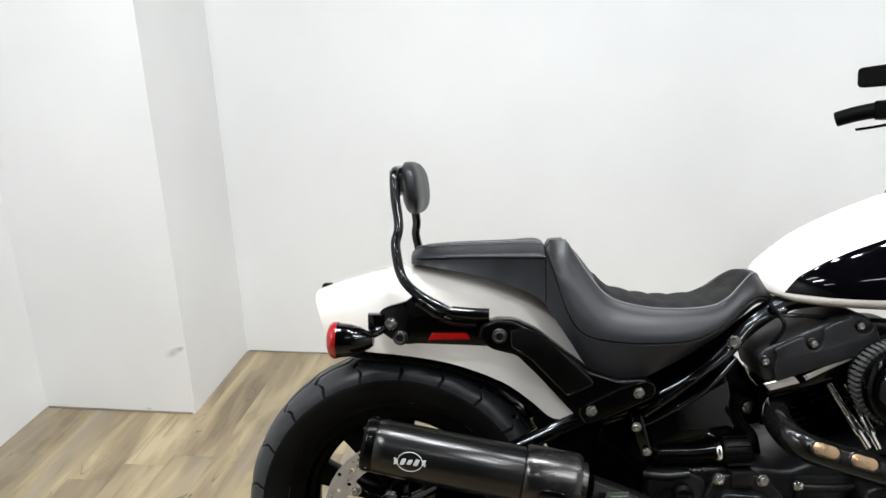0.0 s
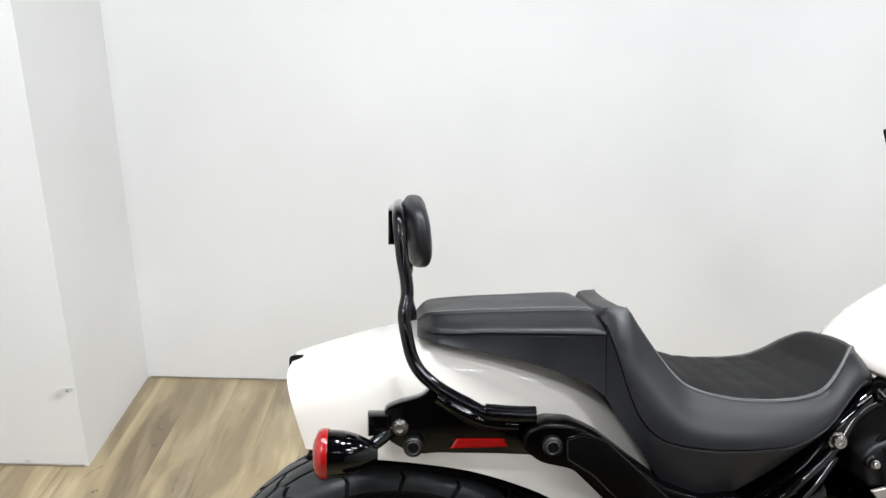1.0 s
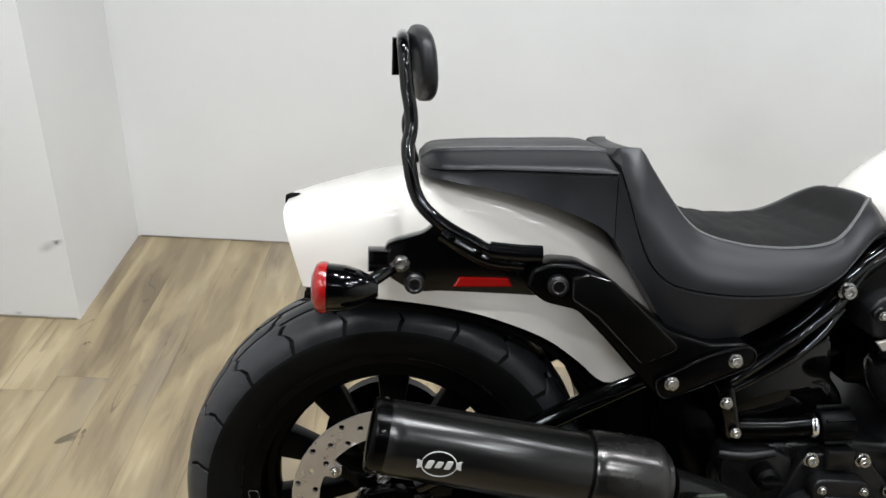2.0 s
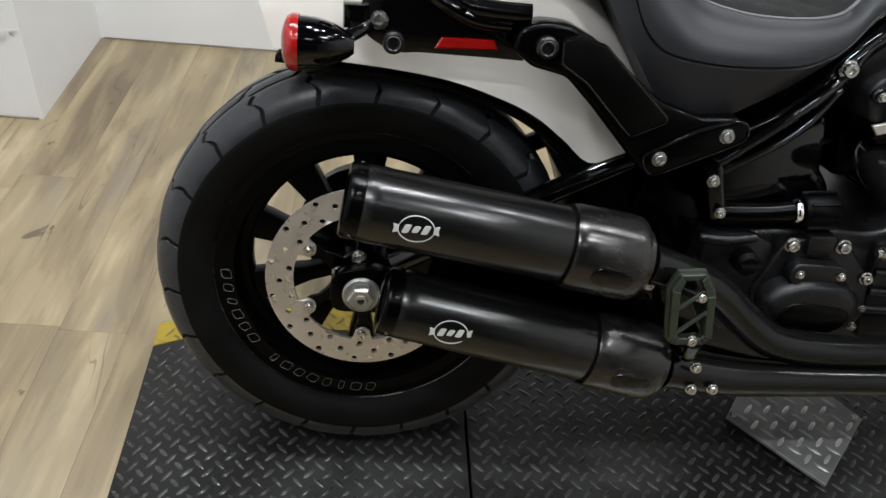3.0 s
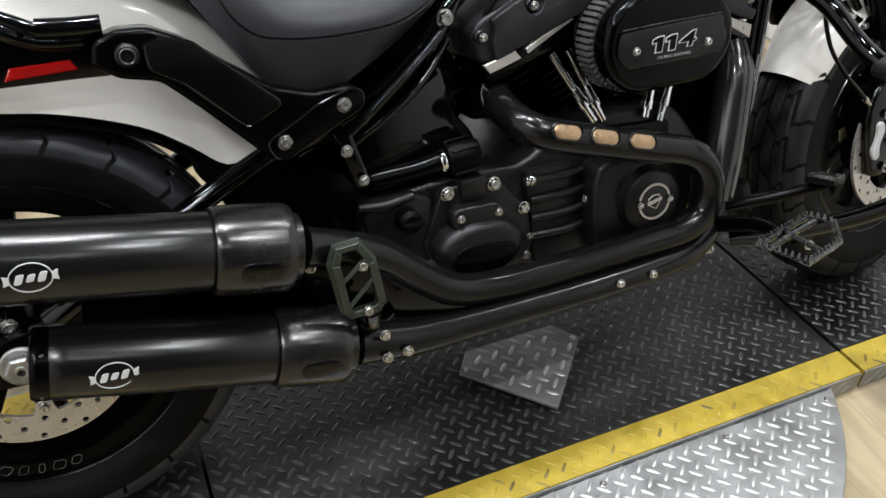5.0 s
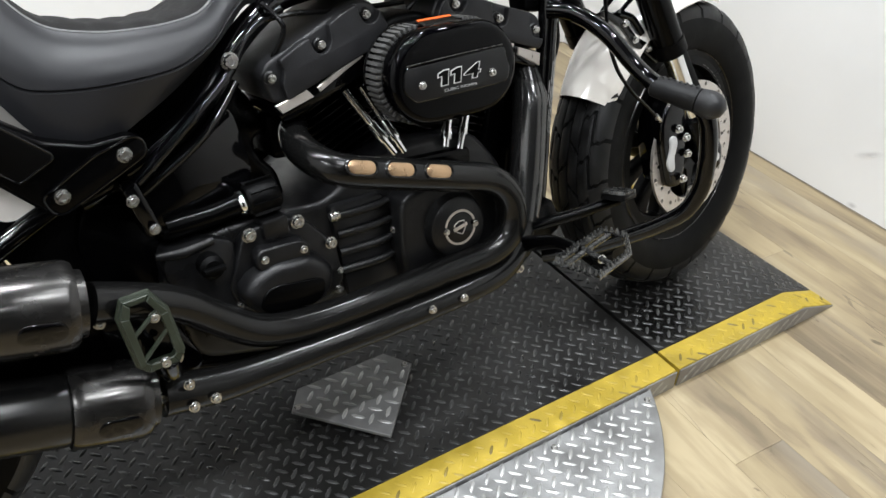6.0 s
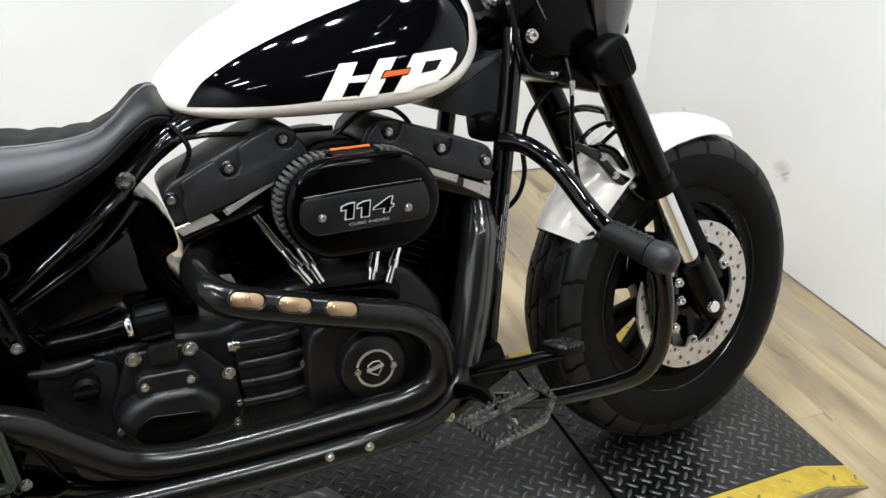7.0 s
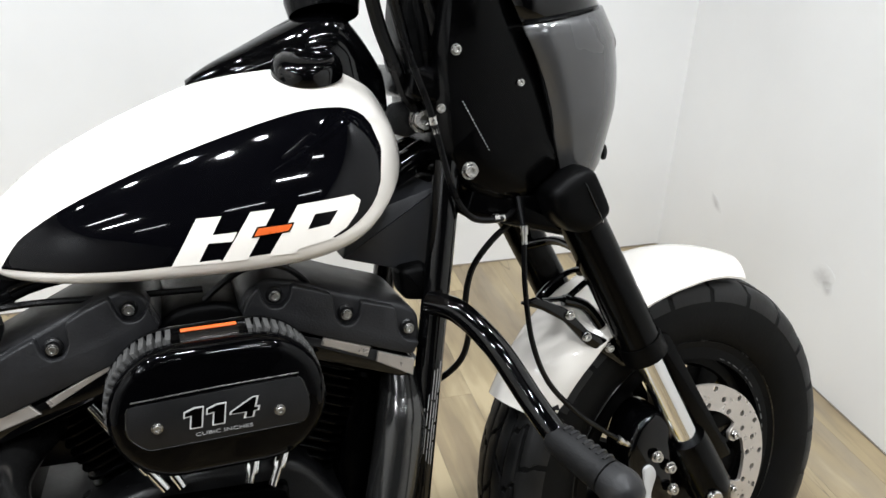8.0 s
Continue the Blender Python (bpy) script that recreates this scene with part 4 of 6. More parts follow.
def seat_shell(xs, top, seam, seam_half, fold, fold_half, low, low_half):
    """A seat skin: crowned top to a piped seam, a side panel to a stitched fold, and a skirt below it."""
    rings = []
    for x in xs:
        zt, zs, ys = lerp_table(top, x), lerp_table(seam, x), lerp_table(seam_half, x)
        zf, yf, zl, yl = lerp_table(fold, x), lerp_table(fold_half, x), lerp_table(low, x), lerp_table(low_half, x)
        zf = min(zf, zs - 0.004)
        zl = min(zl, zf - 0.004)
        side = [(ys * k / 8, zt - (zt - zs) * (k / 8) ** 2.4) for k in range(9)]
        side += [(ys + 0.0025, zs - 0.0035)]
        for k in range(1, 9):
            t = k / 8
            side.append((ys + 0.0025 + (yf - ys - 0.0025) * math.sin(t * math.pi / 2) ** 0.85, zs - 0.0035 + (zf - zs + 0.0035) * t))
        side.append((yf - 0.0040, zf - 0.0022))
        side.append((yf - 0.0012, zf - 0.0050))
        for k in range(1, 6):
            t = k / 5
            side.append((yf - 0.0012 + (yl - yf + 0.0012) * t ** 1.5, zf - 0.005 + (zl - zf + 0.003) * t))
        side.append((yl - 0.012, zl + 0.001))
        rings.append([Vector((x, -y, z)) for y, z in side[::-1]] + [Vector((x, y, z)) for y, z in side[1:]])
        for v in rings[-1]:
            v.z -= SAG * max(0.0, v.y + ys)
    return skin(rings)


def steps(a, b, n):
    return [a + (b - a) * i / n for i in range(n + 1)]


def smooth_table(t, k=8):
    return [(p.x, p.z) for p in spline([(x, 0, z) for x, z in t], k)]


P_TOP = smooth_table([(0.036, 0.518), (0.040, 0.526), (0.060, 0.533), (0.120, 0.539), (0.20, 0.5425), (0.262, 0.5490), (0.284, 0.546), (0.294, 0.536)])
P_SEAM = smooth_table([(0.036, 0.520), (0.045, 0.5285), (0.059, 0.5340), (0.121, 0.5390), (0.184, 0.5415), (0.247, 0.5440), (0.284, 0.5430), (0.294, 0.534)])
P_SEAM_HALF = [(0.036, 0.050), (0.044, 0.060), (0.060, 0.070), (0.10, 0.074), (0.20, 0.080), (0.294, 0.088)]
P_FOLD = [(0.036, 0.511), (0.122, 0.5175), (0.206, 0.5185), (0.294, 0.5185)]
P_FOLD_HALF = [(0.036, 0.068), (0.044, 0.093), (0.060, 0.112), (0.10, 0.126), (0.20, 0.135), (0.294, 0.142)]
P_LOW = smooth_table([(0.036, 0.500), (0.060, 0.502), (0.091, 0.4985), (0.123, 0.494), (0.175, 0.4835), (0.226, 0.469), (0.2575, 0.4577), (0.278, 0.4474), (0.294, 0.434)])
P_LOW_HALF = [(0.036, 0.070), (0.044, 0.095), (0.060, 0.115), (0.10, 0.129), (0.20, 0.140), (0.294, 0.150)]
pillion = add("passenger_seat", seat_shell(steps(0.036, 0.294, 34), P_TOP, P_SEAM, P_SEAM_HALF, P_FOLD, P_FOLD_HALF, P_LOW, P_LOW_HALF), LEATHER, "black vinyl passenger seat with stitched top panel", sharp=32)
R_TOP = smooth_table([(0.2955, 0.532), (0.302, 0.542), (0.324, 0.545), (0.337, 0.540), (0.3575, 0.519), (0.391, 0.4775), (0.4132, 0.4560), (0.4464, 0.4430), (0.512, 0.4310), (0.567, 0.4295), (0.610, 0.4350), (0.638, 0.448), (0.656, 0.464), (0.674, 0.483), (0.690, 0.484), (0.706, 0.469), (0.716, 0.446)])
R_SEAM = smooth_table([(0.2955, 0.535), (0.302, 0.546), (0.324, 0.5485), (0.333, 0.546), (0.349, 0.520), (0.379, 0.476), (0.399, 0.4525), (0.419, 0.4395), (0.449, 0.4315), (0.489, 0.4262), (0.548, 0.4260), (0.597, 0.4314), (0.6265, 0.445), (0.652, 0.466), (0.674, 0.480), (0.690, 0.479), (0.706, 0.464), (0.716, 0.443)])
R_SEAM_HALF = smooth_table([(0.2955, 0.090), (0.34, 0.108), (0.40, 0.136), (0.46, 0.150), (0.54, 0.152), (0.60, 0.138), (0.64, 0.112), (0.666, 0.086), (0.684, 0.064), (0.700, 0.044), (0.716, 0.022)])
R_FOLD = smooth_table([(0.2955, 0.530), (0.3075, 0.498), (0.3275, 0.4374), (0.3425, 0.405), (0.3624, 0.385), (0.387, 0.377), (0.4365, 0.372), (0.4854, 0.372), (0.5436, 0.376), (0.582, 0.388), (0.6105, 0.4023), (0.648, 0.4294), (0.681, 0.445), (0.716, 0.434)])
R_FOLD_HALF = smooth_table([(0.2955, 0.140), (0.3275, 0.155), (0.36, 0.174), (0.40, 0.186), (0.46, 0.191), (0.54, 0.186), (0.60, 0.167), (0.65, 0.134), (0.69, 0.104), (0.716, 0.072)])
R_LOW = smooth_table([(0.2955, 0.433), (0.316, 0.401), (0.340, 0.366), (0.3609, 0.333), (0.3842, 0.308), (0.4145, 0.287), (0.4383, 0.2920), (0.4777, 0.3130), (0.5265, 0.337), (0.575, 0.364), (0.613, 0.386), (0.651, 0.412), (0.68, 0.431), (0.716, 0.428)])
R_LOW_HALF = smooth_table([(0.2955, 0.148), (0.33, 0.158), (0.37, 0.170), (0.42, 0.177), (0.50, 0.172), (0.58, 0.153), (0.65, 0.118), (0.70, 0.086), (0.716, 0.066)])
rider = add("rider_seat", seat_shell(steps(0.2955, 0.716, 66), R_TOP, R_SEAM, R_SEAM_HALF, R_FOLD, R_FOLD_HALF, R_LOW, R_LOW_HALF), LEATHER, "black vinyl rider seat with ribbed insert", sharp=32)


def seat_top(x, u, top, seam, half):
    """A point on the top of a seat at u from -1 to 1 across it."""
    zt, zs = lerp_table(top, x), lerp_table(seam, x)
    w = lerp_table(half, x)
    return Vector((x, w * u, zt - (zt - zs) * abs(u) ** 2.4 - SAG * w * (u + 1)))


rows = []
for x in steps(0.384, 0.680, 64):
    rib = 0.0050 * abs(math.sin((x - 0.384) / 0.296 * math.pi * 7)) ** 0.5 if x > 0.43 else 0.002
    edge = max(0.0, min(1, (x - 0.382) / 0.012, (0.682 - x) / 0.02))
    rows.append([seat_top(x, 0.93 * (-1 + j / 8), R_TOP, R_SEAM, R_SEAM_HALF) + Vector((0, 0, -0.001 + (0.003 + rib) * edge * (1 - abs(-1 + j / 8) ** 10))) for j in range(17)])
part("ribbed_insert", skin(rows, cap=False, closed=False), SUEDE, rider, "dark suede-like ribbed seat insert", sharp=60)
for u in (-1, 1):
    for w in (0.945, 0.985):
        line = [seat_top(x, u * w, R_TOP, R_SEAM, R_SEAM_HALF) + Vector((0, 0, 0.0006)) for x in steps(0.330 if w > 0.96 else 0.376, 0.690, 44)]
        part("stitching", tube(line, 0.0009, 1, 5, False), THREAD, rider, "grey stitched seam")
    line = [seat_top(x, u * 0.985, P_TOP, P_SEAM, P_SEAM_HALF) + Vector((0, 0, 0.0006)) for x in steps(0.045, 0.288, 26)]
    part("stitching", tube(line, 0.0009, 1, 5, False), THREAD, pillion, "grey stitched seam")


# ---- exhaust ----
def along(p, q, profile, n=36):
    return lathe(profile, n, axis_to(p, q))


def muffler(p, q, r, cover_from, badge_at, badge_side):
    """A silencer from its end p to the pipe at q, with end cap, collar and badge."""
    length = (Vector(q) - Vector(p)).length
    c = cover_from
    body = add("muffler", along(p, q, [(0.0, 0.03), (r * 0.62, 0.03), (r * 0.66, 0.004), (r * 0.80, 0.0), (r * 0.93, 0.004), (r * 0.97, 0.010), (r * 0.97, 0.019), (r, 0.021), (r * 1.0, 0.040), (r, 0.05), (r * 1.02, 0.12), (r * 1.03, c), (r * 0.98, c + 0.006), (r * 0.7, c + 0.10), (0, c + 0.10)], 48), MUFFLER, "brushed black muffler with a pale oval badge")
    part("end_cap", along(p, q, [(r * 0.70, -0.001), (r * 0.93, -0.002), (r * 0.98, 0.001), (r * 0.995, 0.006), (r * 0.995, 0.018), (r * 0.9, 0.019)], 40), SATIN, body)
    m = axis_to(p, q)
    for k in range(5):
        a = 2 * math.pi * k / 5 + 0.4
        part("rivet", lathe([(0, -0.002), (0.0025, -0.0012), (0.003, 0.0)], 8, m @ Matrix.Translation((r * math.cos(a), 0.011, r * math.sin(a))) @ Matrix.Rotation(-a - math.pi / 2, 4, "Y") @ Matrix.Rotation(radians(90), 4, "X")), COLLAR, body)
    sh = part("heat_shield", along(p, q, [(r * 0.99, c + 0.006), (r * 1.10, c + 0.006), (r * 1.145, c + 0.010), (r * 1.165, c + 0.020), (r * 1.18, c + 0.05), (r * 1.18, c + 0.088), (r * 1.16, c + 0.096), (r * 1.10, c + 0.101), (r * 0.9, c + 0.102), (r * 0.88, c + 0.112), (r * 0.7, c + 0.113)], 48), COLLAR, body, "grey-black rounded heat shield")
    ctr = m @ Vector((0, c + 0.058, 0)) + Vector((0, -r * 1.165, -r * 0.22))
    slot = stadium(0, 0, 0.014, 0.0135, 8)
    sm = Matrix.Translation(ctr) @ Matrix.Rotation(radians(12), 4, "Y") @ Matrix.Rotation(radians(10), 4, "X")
    part("slot", prism(slot, -0.0015, 0.006, 0.003, 2, m=sm), GLOSS, sh, "dark pressed oval slot")
    # badge: pale oval ring with plain bars across it
    bp = m @ Vector((0, badge_at, 0)) + Vector((0, -r * 1.012, 0.0))
    bm_ = Matrix.Translation(bp) @ Matrix.Rotation(radians(4), 4, "Y")
    ring = [(0.0215 * math.cos(a), 0.0165 * math.sin(a)) for a in (2 * math.pi * j / 28 for j in range(28))]
    badge = part("badge", tube([bm_ @ Vector((x, 0.0006 + 5.5 * (z * z) , z)) for x, z in ring + ring[:2]], 0.0008, 1, 6, False), WHITE_PRINT, body, "pale oval ring badge")
    for u, hgt in ((-0.0115, 0.011), (0.0, 0.0085), (0.0115, 0.011)):
        slab_ = [(u - 0.0048 - hgt * 0.12, -hgt / 2), (u + 0.0030 - hgt * 0.12, -hgt / 2), (u + 0.0048 + hgt * 0.12, hgt / 2), (u - 0.0030 + hgt * 0.12, hgt / 2)]
        part("badge_bar", prism(rounded(slab_, 0.0022, 3), -0.0006, 0.0012, 0.0003, 1, m=bm_), WHITE_PRINT, body)
    for u in (-1, 1):
        flare = [(u * 0.0205, -0.004), (u * 0.0275, -0.0062), (u * 0.0265, 0.0), (u * 0.0275, 0.0062), (u * 0.0205, 0.004)]
        part("badge_bar", prism(flare, -0.0002, 0.0012, 0.0003, 1, m=bm_), WHITE_PRINT, body)
    return body


muffler((-0.020, -0.262, 0.203), (0.375, -0.256, 0.128), 0.0475, 0.272, 0.085, 1)
muffler((0.030, -0.248, 0.059), (0.420, -0.248, -0.032), 0.0455, 0.278, 0.088, 1)

UP = [(0.745, -0.060, 0.250), (0.716, -0.110, 0.238), (0.704, -0.165, 0.226), (0.716, -0.210, 0.210), (0.750, -0.227, 0.195), (0.83, -0.230, 0.171), (0.92, -0.230, 0.145), (0.985, -0.227, 0.124), (1.022, -0.224, 0.092), (1.034, -0.222, 0.05), (1.020, -0.222, 0.012), (0.975, -0.222, -0.008), (0.90, -0.222, -0.013), (0.78, -0.222, -0.018), (0.66, -0.222, -0.019), (0.58, -0.224, -0.004), (0.525, -0.228, 0.035), (0.475, -0.238, 0.08), (0.425, -0.248, 0.107), (0.365, -0.257, 0.128)]
upper = add("exhaust_pipe", tube(UP, [0.020, 0.023] + [0.0245] * 17 + [0.028], 6, 20), PIPE, "black coated exhaust header bent forward and back", sharp=70)
for k, x in enumerate((0.753, 0.815, 0.879)):
    z = lerp_table([(0.747, 0.199), (0.83, 0.174), (0.92, 0.148)], x)
    tilt = Matrix.Translation((x, -0.2285, z)) @ Matrix.Rotation(radians(16), 4, "Y") @ Matrix.Rotation(radians(-20), 4, "X") @ Matrix.Translation((0, -0.0235, 0))
    part("slot_insert", prism(stadium(0, 0, 0.0125, 0.0105, 8), -0.003, 0.006, 0.0025, 2, m=tilt), BRONZE, upper, "tan metal insert in a heat shield slot")
    part("slot_rim", tube([tilt @ Vector((a, -0.0012, b)) for a, b in stadium(0, 0, 0.0130, 0.0120, 6) + stadium(0, 0, 0.0130, 0.0120, 6)[:2]], 0.0022, 1, 6, False), PIPE, upper)
LOW = [(1.158, -0.110, 0.262), (1.150, -0.135, 0.205), (1.128, -0.150, 0.120), (1.105, -0.165, 0.05), (1.075, -0.185, -0.012), (1.02, -0.215, -0.045), (0.94, -0.235, -0.052), (0.80, -0.240, -0.056), (0.66, -0.240, -0.057), (0.57, -0.242, -0.055), (0.50, -0.245, -0.050), (0.42, -0.248, -0.034)]
lower = add("exhaust_pipe", tube(LOW, [0.024, 0.028, 0.028, 0.027, 0.024, 0.022, 0.021, 0.021, 0.021, 0.023, 0.026, 0.030], 6, 20), PIPE, "black coated front exhaust header running low", sharp=70)
part("header_shield", tube([(1.156, -0.112, 0.246), (1.150, -0.133, 0.205), (1.128, -0.150, 0.120), (1.106, -0.164, 0.052), (1.086, -0.178, 0.006)], [0.026, 0.0315, 0.0320, 0.0315, 0.028], 8, 24), SHIELD, lower, "dark polished heat shield on the front header", sharp=70)
for x, z in ((0.840, -0.048), (0.900, -0.048)):
    bolt((x, -0.262, z), 0.0055, lower)
for x, z in ((0.452, -0.050), (0.482, -0.049), (0.452, -0.015)):
    bolt((x, -0.278, z), 0.0062, lower)

# bracket between the mufflers
mb = add("muffler_bracket", prism(rounded([(0.085, 0.045), (0.10, 0.13), (0.20, 0.15), (0.38, 0.10), (0.41, 0.02), (0.30, -0.02), (0.12, 0.0)], 0.02), -0.195, -0.182, 0.003, 2), SATIN, "black muffler mounting bracket")
part("boss_ring", lathe([(0.012, -0.004), (0.016, -0.004), (0.017, 0.0), (0.011, 0.0)], 24, Matrix.Translation((0.232, -0.195, 0.075))), GLOSS, mb)
for x, z in ((0.135, 0.095), (0.205, 0.078), (0.262, 0.070), (0.33, 0.045)):
    bolt((x, -0.196, z), 0.0042, mb, GLOSS)

# passenger foot peg: a six-sided olive frame with two slanting bars
PEG = [(0.395, 0.134), (0.427, 0.136), (0.444, 0.108), (0.452, 0.045), (0.444, 0.034), (0.406, 0.033), (0.396, 0.043), (0.387, 0.114)]
PEG_IN = [(0.402, 0.126), (0.422, 0.128), (0.434, 0.106), (0.442, 0.048), (0.438, 0.044), (0.410, 0.043), (0.405, 0.047), (0.398, 0.112)]
peg = add("passenger_peg", tube([(x, -0.290, z) for x, z in PEG + PEG[:2]], 0.0040, 1, 8, False), OLIVE, "olive green open-frame passenger foot peg")
for i in range(8):
    j = (i + 1) % 8
    part("frame_side", prism([PEG[i], PEG[j], PEG_IN[j], PEG_IN[i]], -0.3035 if i in (1, 2, 6, 7) else -0.300, -0.286, 0.0012, 1), OLIVE, peg)
for a, b in (((0.394, 0.083), (0.436, 0.116)), ((0.404, 0.052), (0.443, 0.088))):
    part("bar", tube([(a[0], -0.300, a[1]), (b[0], -0.300, b[1])], 0.0029, 1, 8, False), OLIVE, peg)
for z in (0.0440, 0.108):
    bolt((0.427, -0.299, z - 0.004), 0.0062, peg)
part("mount", tube([(0.432, -0.294, 0.036), (0.436, -0.275, 0.006), (0.436, -0.24, 0.0)], 0.0125, 3, 12), GLOSS, peg)
part("mount", prism(rounded([(0.36, 0.125), (0.44, 0.10), (0.50, -0.035), (0.43, -0.06), (0.38, 0.02)], 0.02), -0.20, -0.185, 0.004), GLOSS, peg)
for x, z in ((0.368, 0.104), (0.415, 0.012), (0.452, 0.012), (0.418, -0.038)):
    bolt((x, -0.268 if x < 0.4 else -0.245, z), 0.0065, peg)

# ---- frame ----
FR = GLOSS
for s in (-1, 1):
    fr = add("frame_rail", tube([(0.40, s * 0.115, 0.215), (0.50, s * 0.120, 0.258), (0.575, s * 0.122, 0.305), (0.640, s * 0.108, 0.370), (0.70, s * 0.09, 0.412), (0.76, s * 0.075, 0.434), (0.90, s * 0.06, 0.444), (1.10, s * 0.05, 0.47), (1.24, s * 0.03, 0.53)], 0.0185, 4, 14), FR, "gloss black tubular frame rail")
    part("down_tube", tube([(1.238, s * 0.105, 0.520), (1.222, s * 0.118, 0.44), (1.198, s * 0.125, 0.30), (1.170, s * 0.130, 0.12), (1.146, s * 0.132, -0.02), (1.10, s * 0.130, -0.085), (0.98, s * 0.125, -0.105), (0.6, s * 0.115, -0.10), (0.45, s * 0.11, -0.06)], 0.0175, 4, 14), FR, fr)
    part("cast_node", prism(rounded([(0.40, 0.205), (0.47, 0.195), (0.50, 0.10), (0.52, -0.06), (0.44, -0.07), (0.41, 0.03), (0.38, 0.15)], 0.02), s * 0.095 - 0.02, s * 0.095 + 0.02, 0.006), SATIN, fr)
    if s < 0:
        for x, z, r in ((0.632, 0.363, 0.0102), (0.4515, 0.2245, 0.0068), (0.470, 0.1805, 0.0060)):
            bolt((x, -0.135 if r > 0.01 else -0.205, z), r, fr)
        # tiny print along the tube, as broken lines
        bars, rng = bmesh.new(), random.Random(5)
        for k in range(6):
            q = radians(-34 + 13 * k)
            z = 0.158 - 0.006 * k + rng.uniform(0, 0.01)
            while z < 0.258 - 0.011 * (5 - k):
                ln = rng.uniform(0.014, 0.045)
                cx = lerp_table([(0.12, 1.170), (0.30, 1.198)], z + ln / 2)
                box((0.0011, 0.0006, ln), Matrix.Translation((cx + 0.0180 * math.sin(q), -0.1285 - 0.0180 * math.cos(q), z + ln / 2)) @ Matrix.Rotation(radians(8.8), 4, "Y") @ Matrix.Rotation(q, 4, "Z"), 0, bars)
                z += ln + rng.uniform(0.0012, 0.004)
        part("label_bars", bars, GREY_PRINT, fr, "fine grey print along the frame tube")
# tubes and boxes behind the seat rail
batt = add("battery_box", prism(rounded([(0.455, 0.20), (0.56, 0.265), (0.625, 0.30), (0.640, 0.20), (0.600, 0.13), (0.50, 0.12)], 0.015), -0.130, 0.130, 0.008), GLOSS, "gloss black battery box")
part("lug", prism(rounded([(0.442, 0.240), (0.462, 0.248), (0.482, 0.172), (0.460, 0.166)], 0.008), -0.20, -0.12, 0.004), GLOSS, batt)
rail = part("lower_rail", tube([(0.452, -0.150, 0.205), (0.50, -0.150, 0.230), (0.58, -0.140, 0.276), (0.640, -0.115, 0.330)], 0.0075, 4, 10), GLOSS, batt)
filt = add("oil_filler", tube([(0.500, -0.135, 0.152), (0.56, -0.145, 0.158), (0.605, -0.150, 0.166)], [0.017, 0.015, 0.015], 4, 14), SATIN, "black oil filler neck with ribbed cap")
part("collar", along((0.600, -0.150, 0.165), (0.62, -0.151, 0.167), [(0.017, 0), (0.0185, 0.002), (0.0185, 0.008), (0.017, 0.010)], 20), CHROME, filt)
cap = part("filler_cap", along((0.612, -0.150, 0.166), (0.66, -0.152, 0.170), [(0, 0.0), (0.021, 0.0), (0.024, 0.004), (0.024, 0.045), (0.021, 0.049), (0, 0.05)], 24), PLASTIC, filt)
for k in range(8):
    a = 2 * math.pi * k / 8
    p = axis_to((0.612, -0.150, 0.166), (0.66, -0.152, 0.170))
    part("rib", box((0.009, 0.04, 0.004), p @ Matrix.Rotation(a, 4, "Y") @ Matrix.Translation((0.0235, 0.025, 0)), 0.0012), PLASTIC, cap)

def loom(line, r, label):
    """A smooth wire sleeve along a line, with a few tape wraps."""
    pts = spline(line, 10)
    return add("wire_loom", tube(pts, [r * (1.12 if k % 12 == 5 else 1.0) for k in range(len(pts))], 1, 12, False), GLOSS, label)


loom([(0.468, -0.165, 0.236), (0.520, -0.160, 0.272), (0.575, -0.152, 0.312), (0.626, -0.132, 0.346), (0.672, -0.110, 0.392), (0.730, -0.100, 0.418)], 0.0085, "gloss black wire sleeve along the frame rail")

# ---- engine ----
add("engine_case", prism(rounded([(0.47, 0.09), (0.52, 0.13), (0.62, 0.14), (0.74, 0.13), (0.80, 0.17), (0.90, 0.19), (1.02, 0.18), (1.08, 0.10), (1.06, -0.02), (0.98, -0.08), (0.62, -0.09), (0.50, -0.06)], 0.03), -0.145, 0.145, 0.012, 3), WRINKLE, "black painted engine and gearbox cases")
cover = add("gearbox_cover", prism(rounded([(0.560, 0.045), (0.592, 0.120), (0.612, 0.130), (0.668, 0.130), (0.690, 0.122), (0.736, 0.068), (0.742, 0.005), (0.716, -0.022), (0.628, -0.024), (0.572, 0.010)], 0.012), -0.166, -0.13, 0.005, 3), WRINKLE, "black wrinkle-finish gearbox side cover")
part("cover_dome", pillow(rounded([(0.566, 0.046), (0.584, 0.066), (0.620, 0.079), (0.686, 0.077), (0.714, 0.050), (0.715, 0.022), (0.696, -0.004), (0.654, -0.010), (0.592, -0.001), (0.571, 0.026)], 0.012, 4), -0.204, -0.130, 16, 3.2, 0.5), WRINKLE, cover)
part("cover_window", prism(rounded([(0.597, 0.042), (0.614, 0.049), (0.682, 0.041), (0.694, 0.032), (0.688, 0.011), (0.670, 0.0), (0.599, 0.009), (0.588, 0.020)], 0.009, 4), -0.2070, -0.198, 0.0030, 3), SATIN, cover)
part("cover_plate", prism(rounded([(0.5985, 0.092), (0.607, 0.1025), (0.6735, 0.101), (0.6855, 0.088), (0.6795, 0.066), (0.6715, 0.062), (0.609, 0.066), (0.5985, 0.075)], 0.008), -0.192, -0.16, 0.004, 3), WRINKLE, cover)
part("cover_tower", prism(rounded([(0.622, 0.108), (0.622, 0.138), (0.662, 0.140), (0.662, 0.108)], 0.006), -0.176, -0.14, 0.004, 2), WRINKLE, cover)
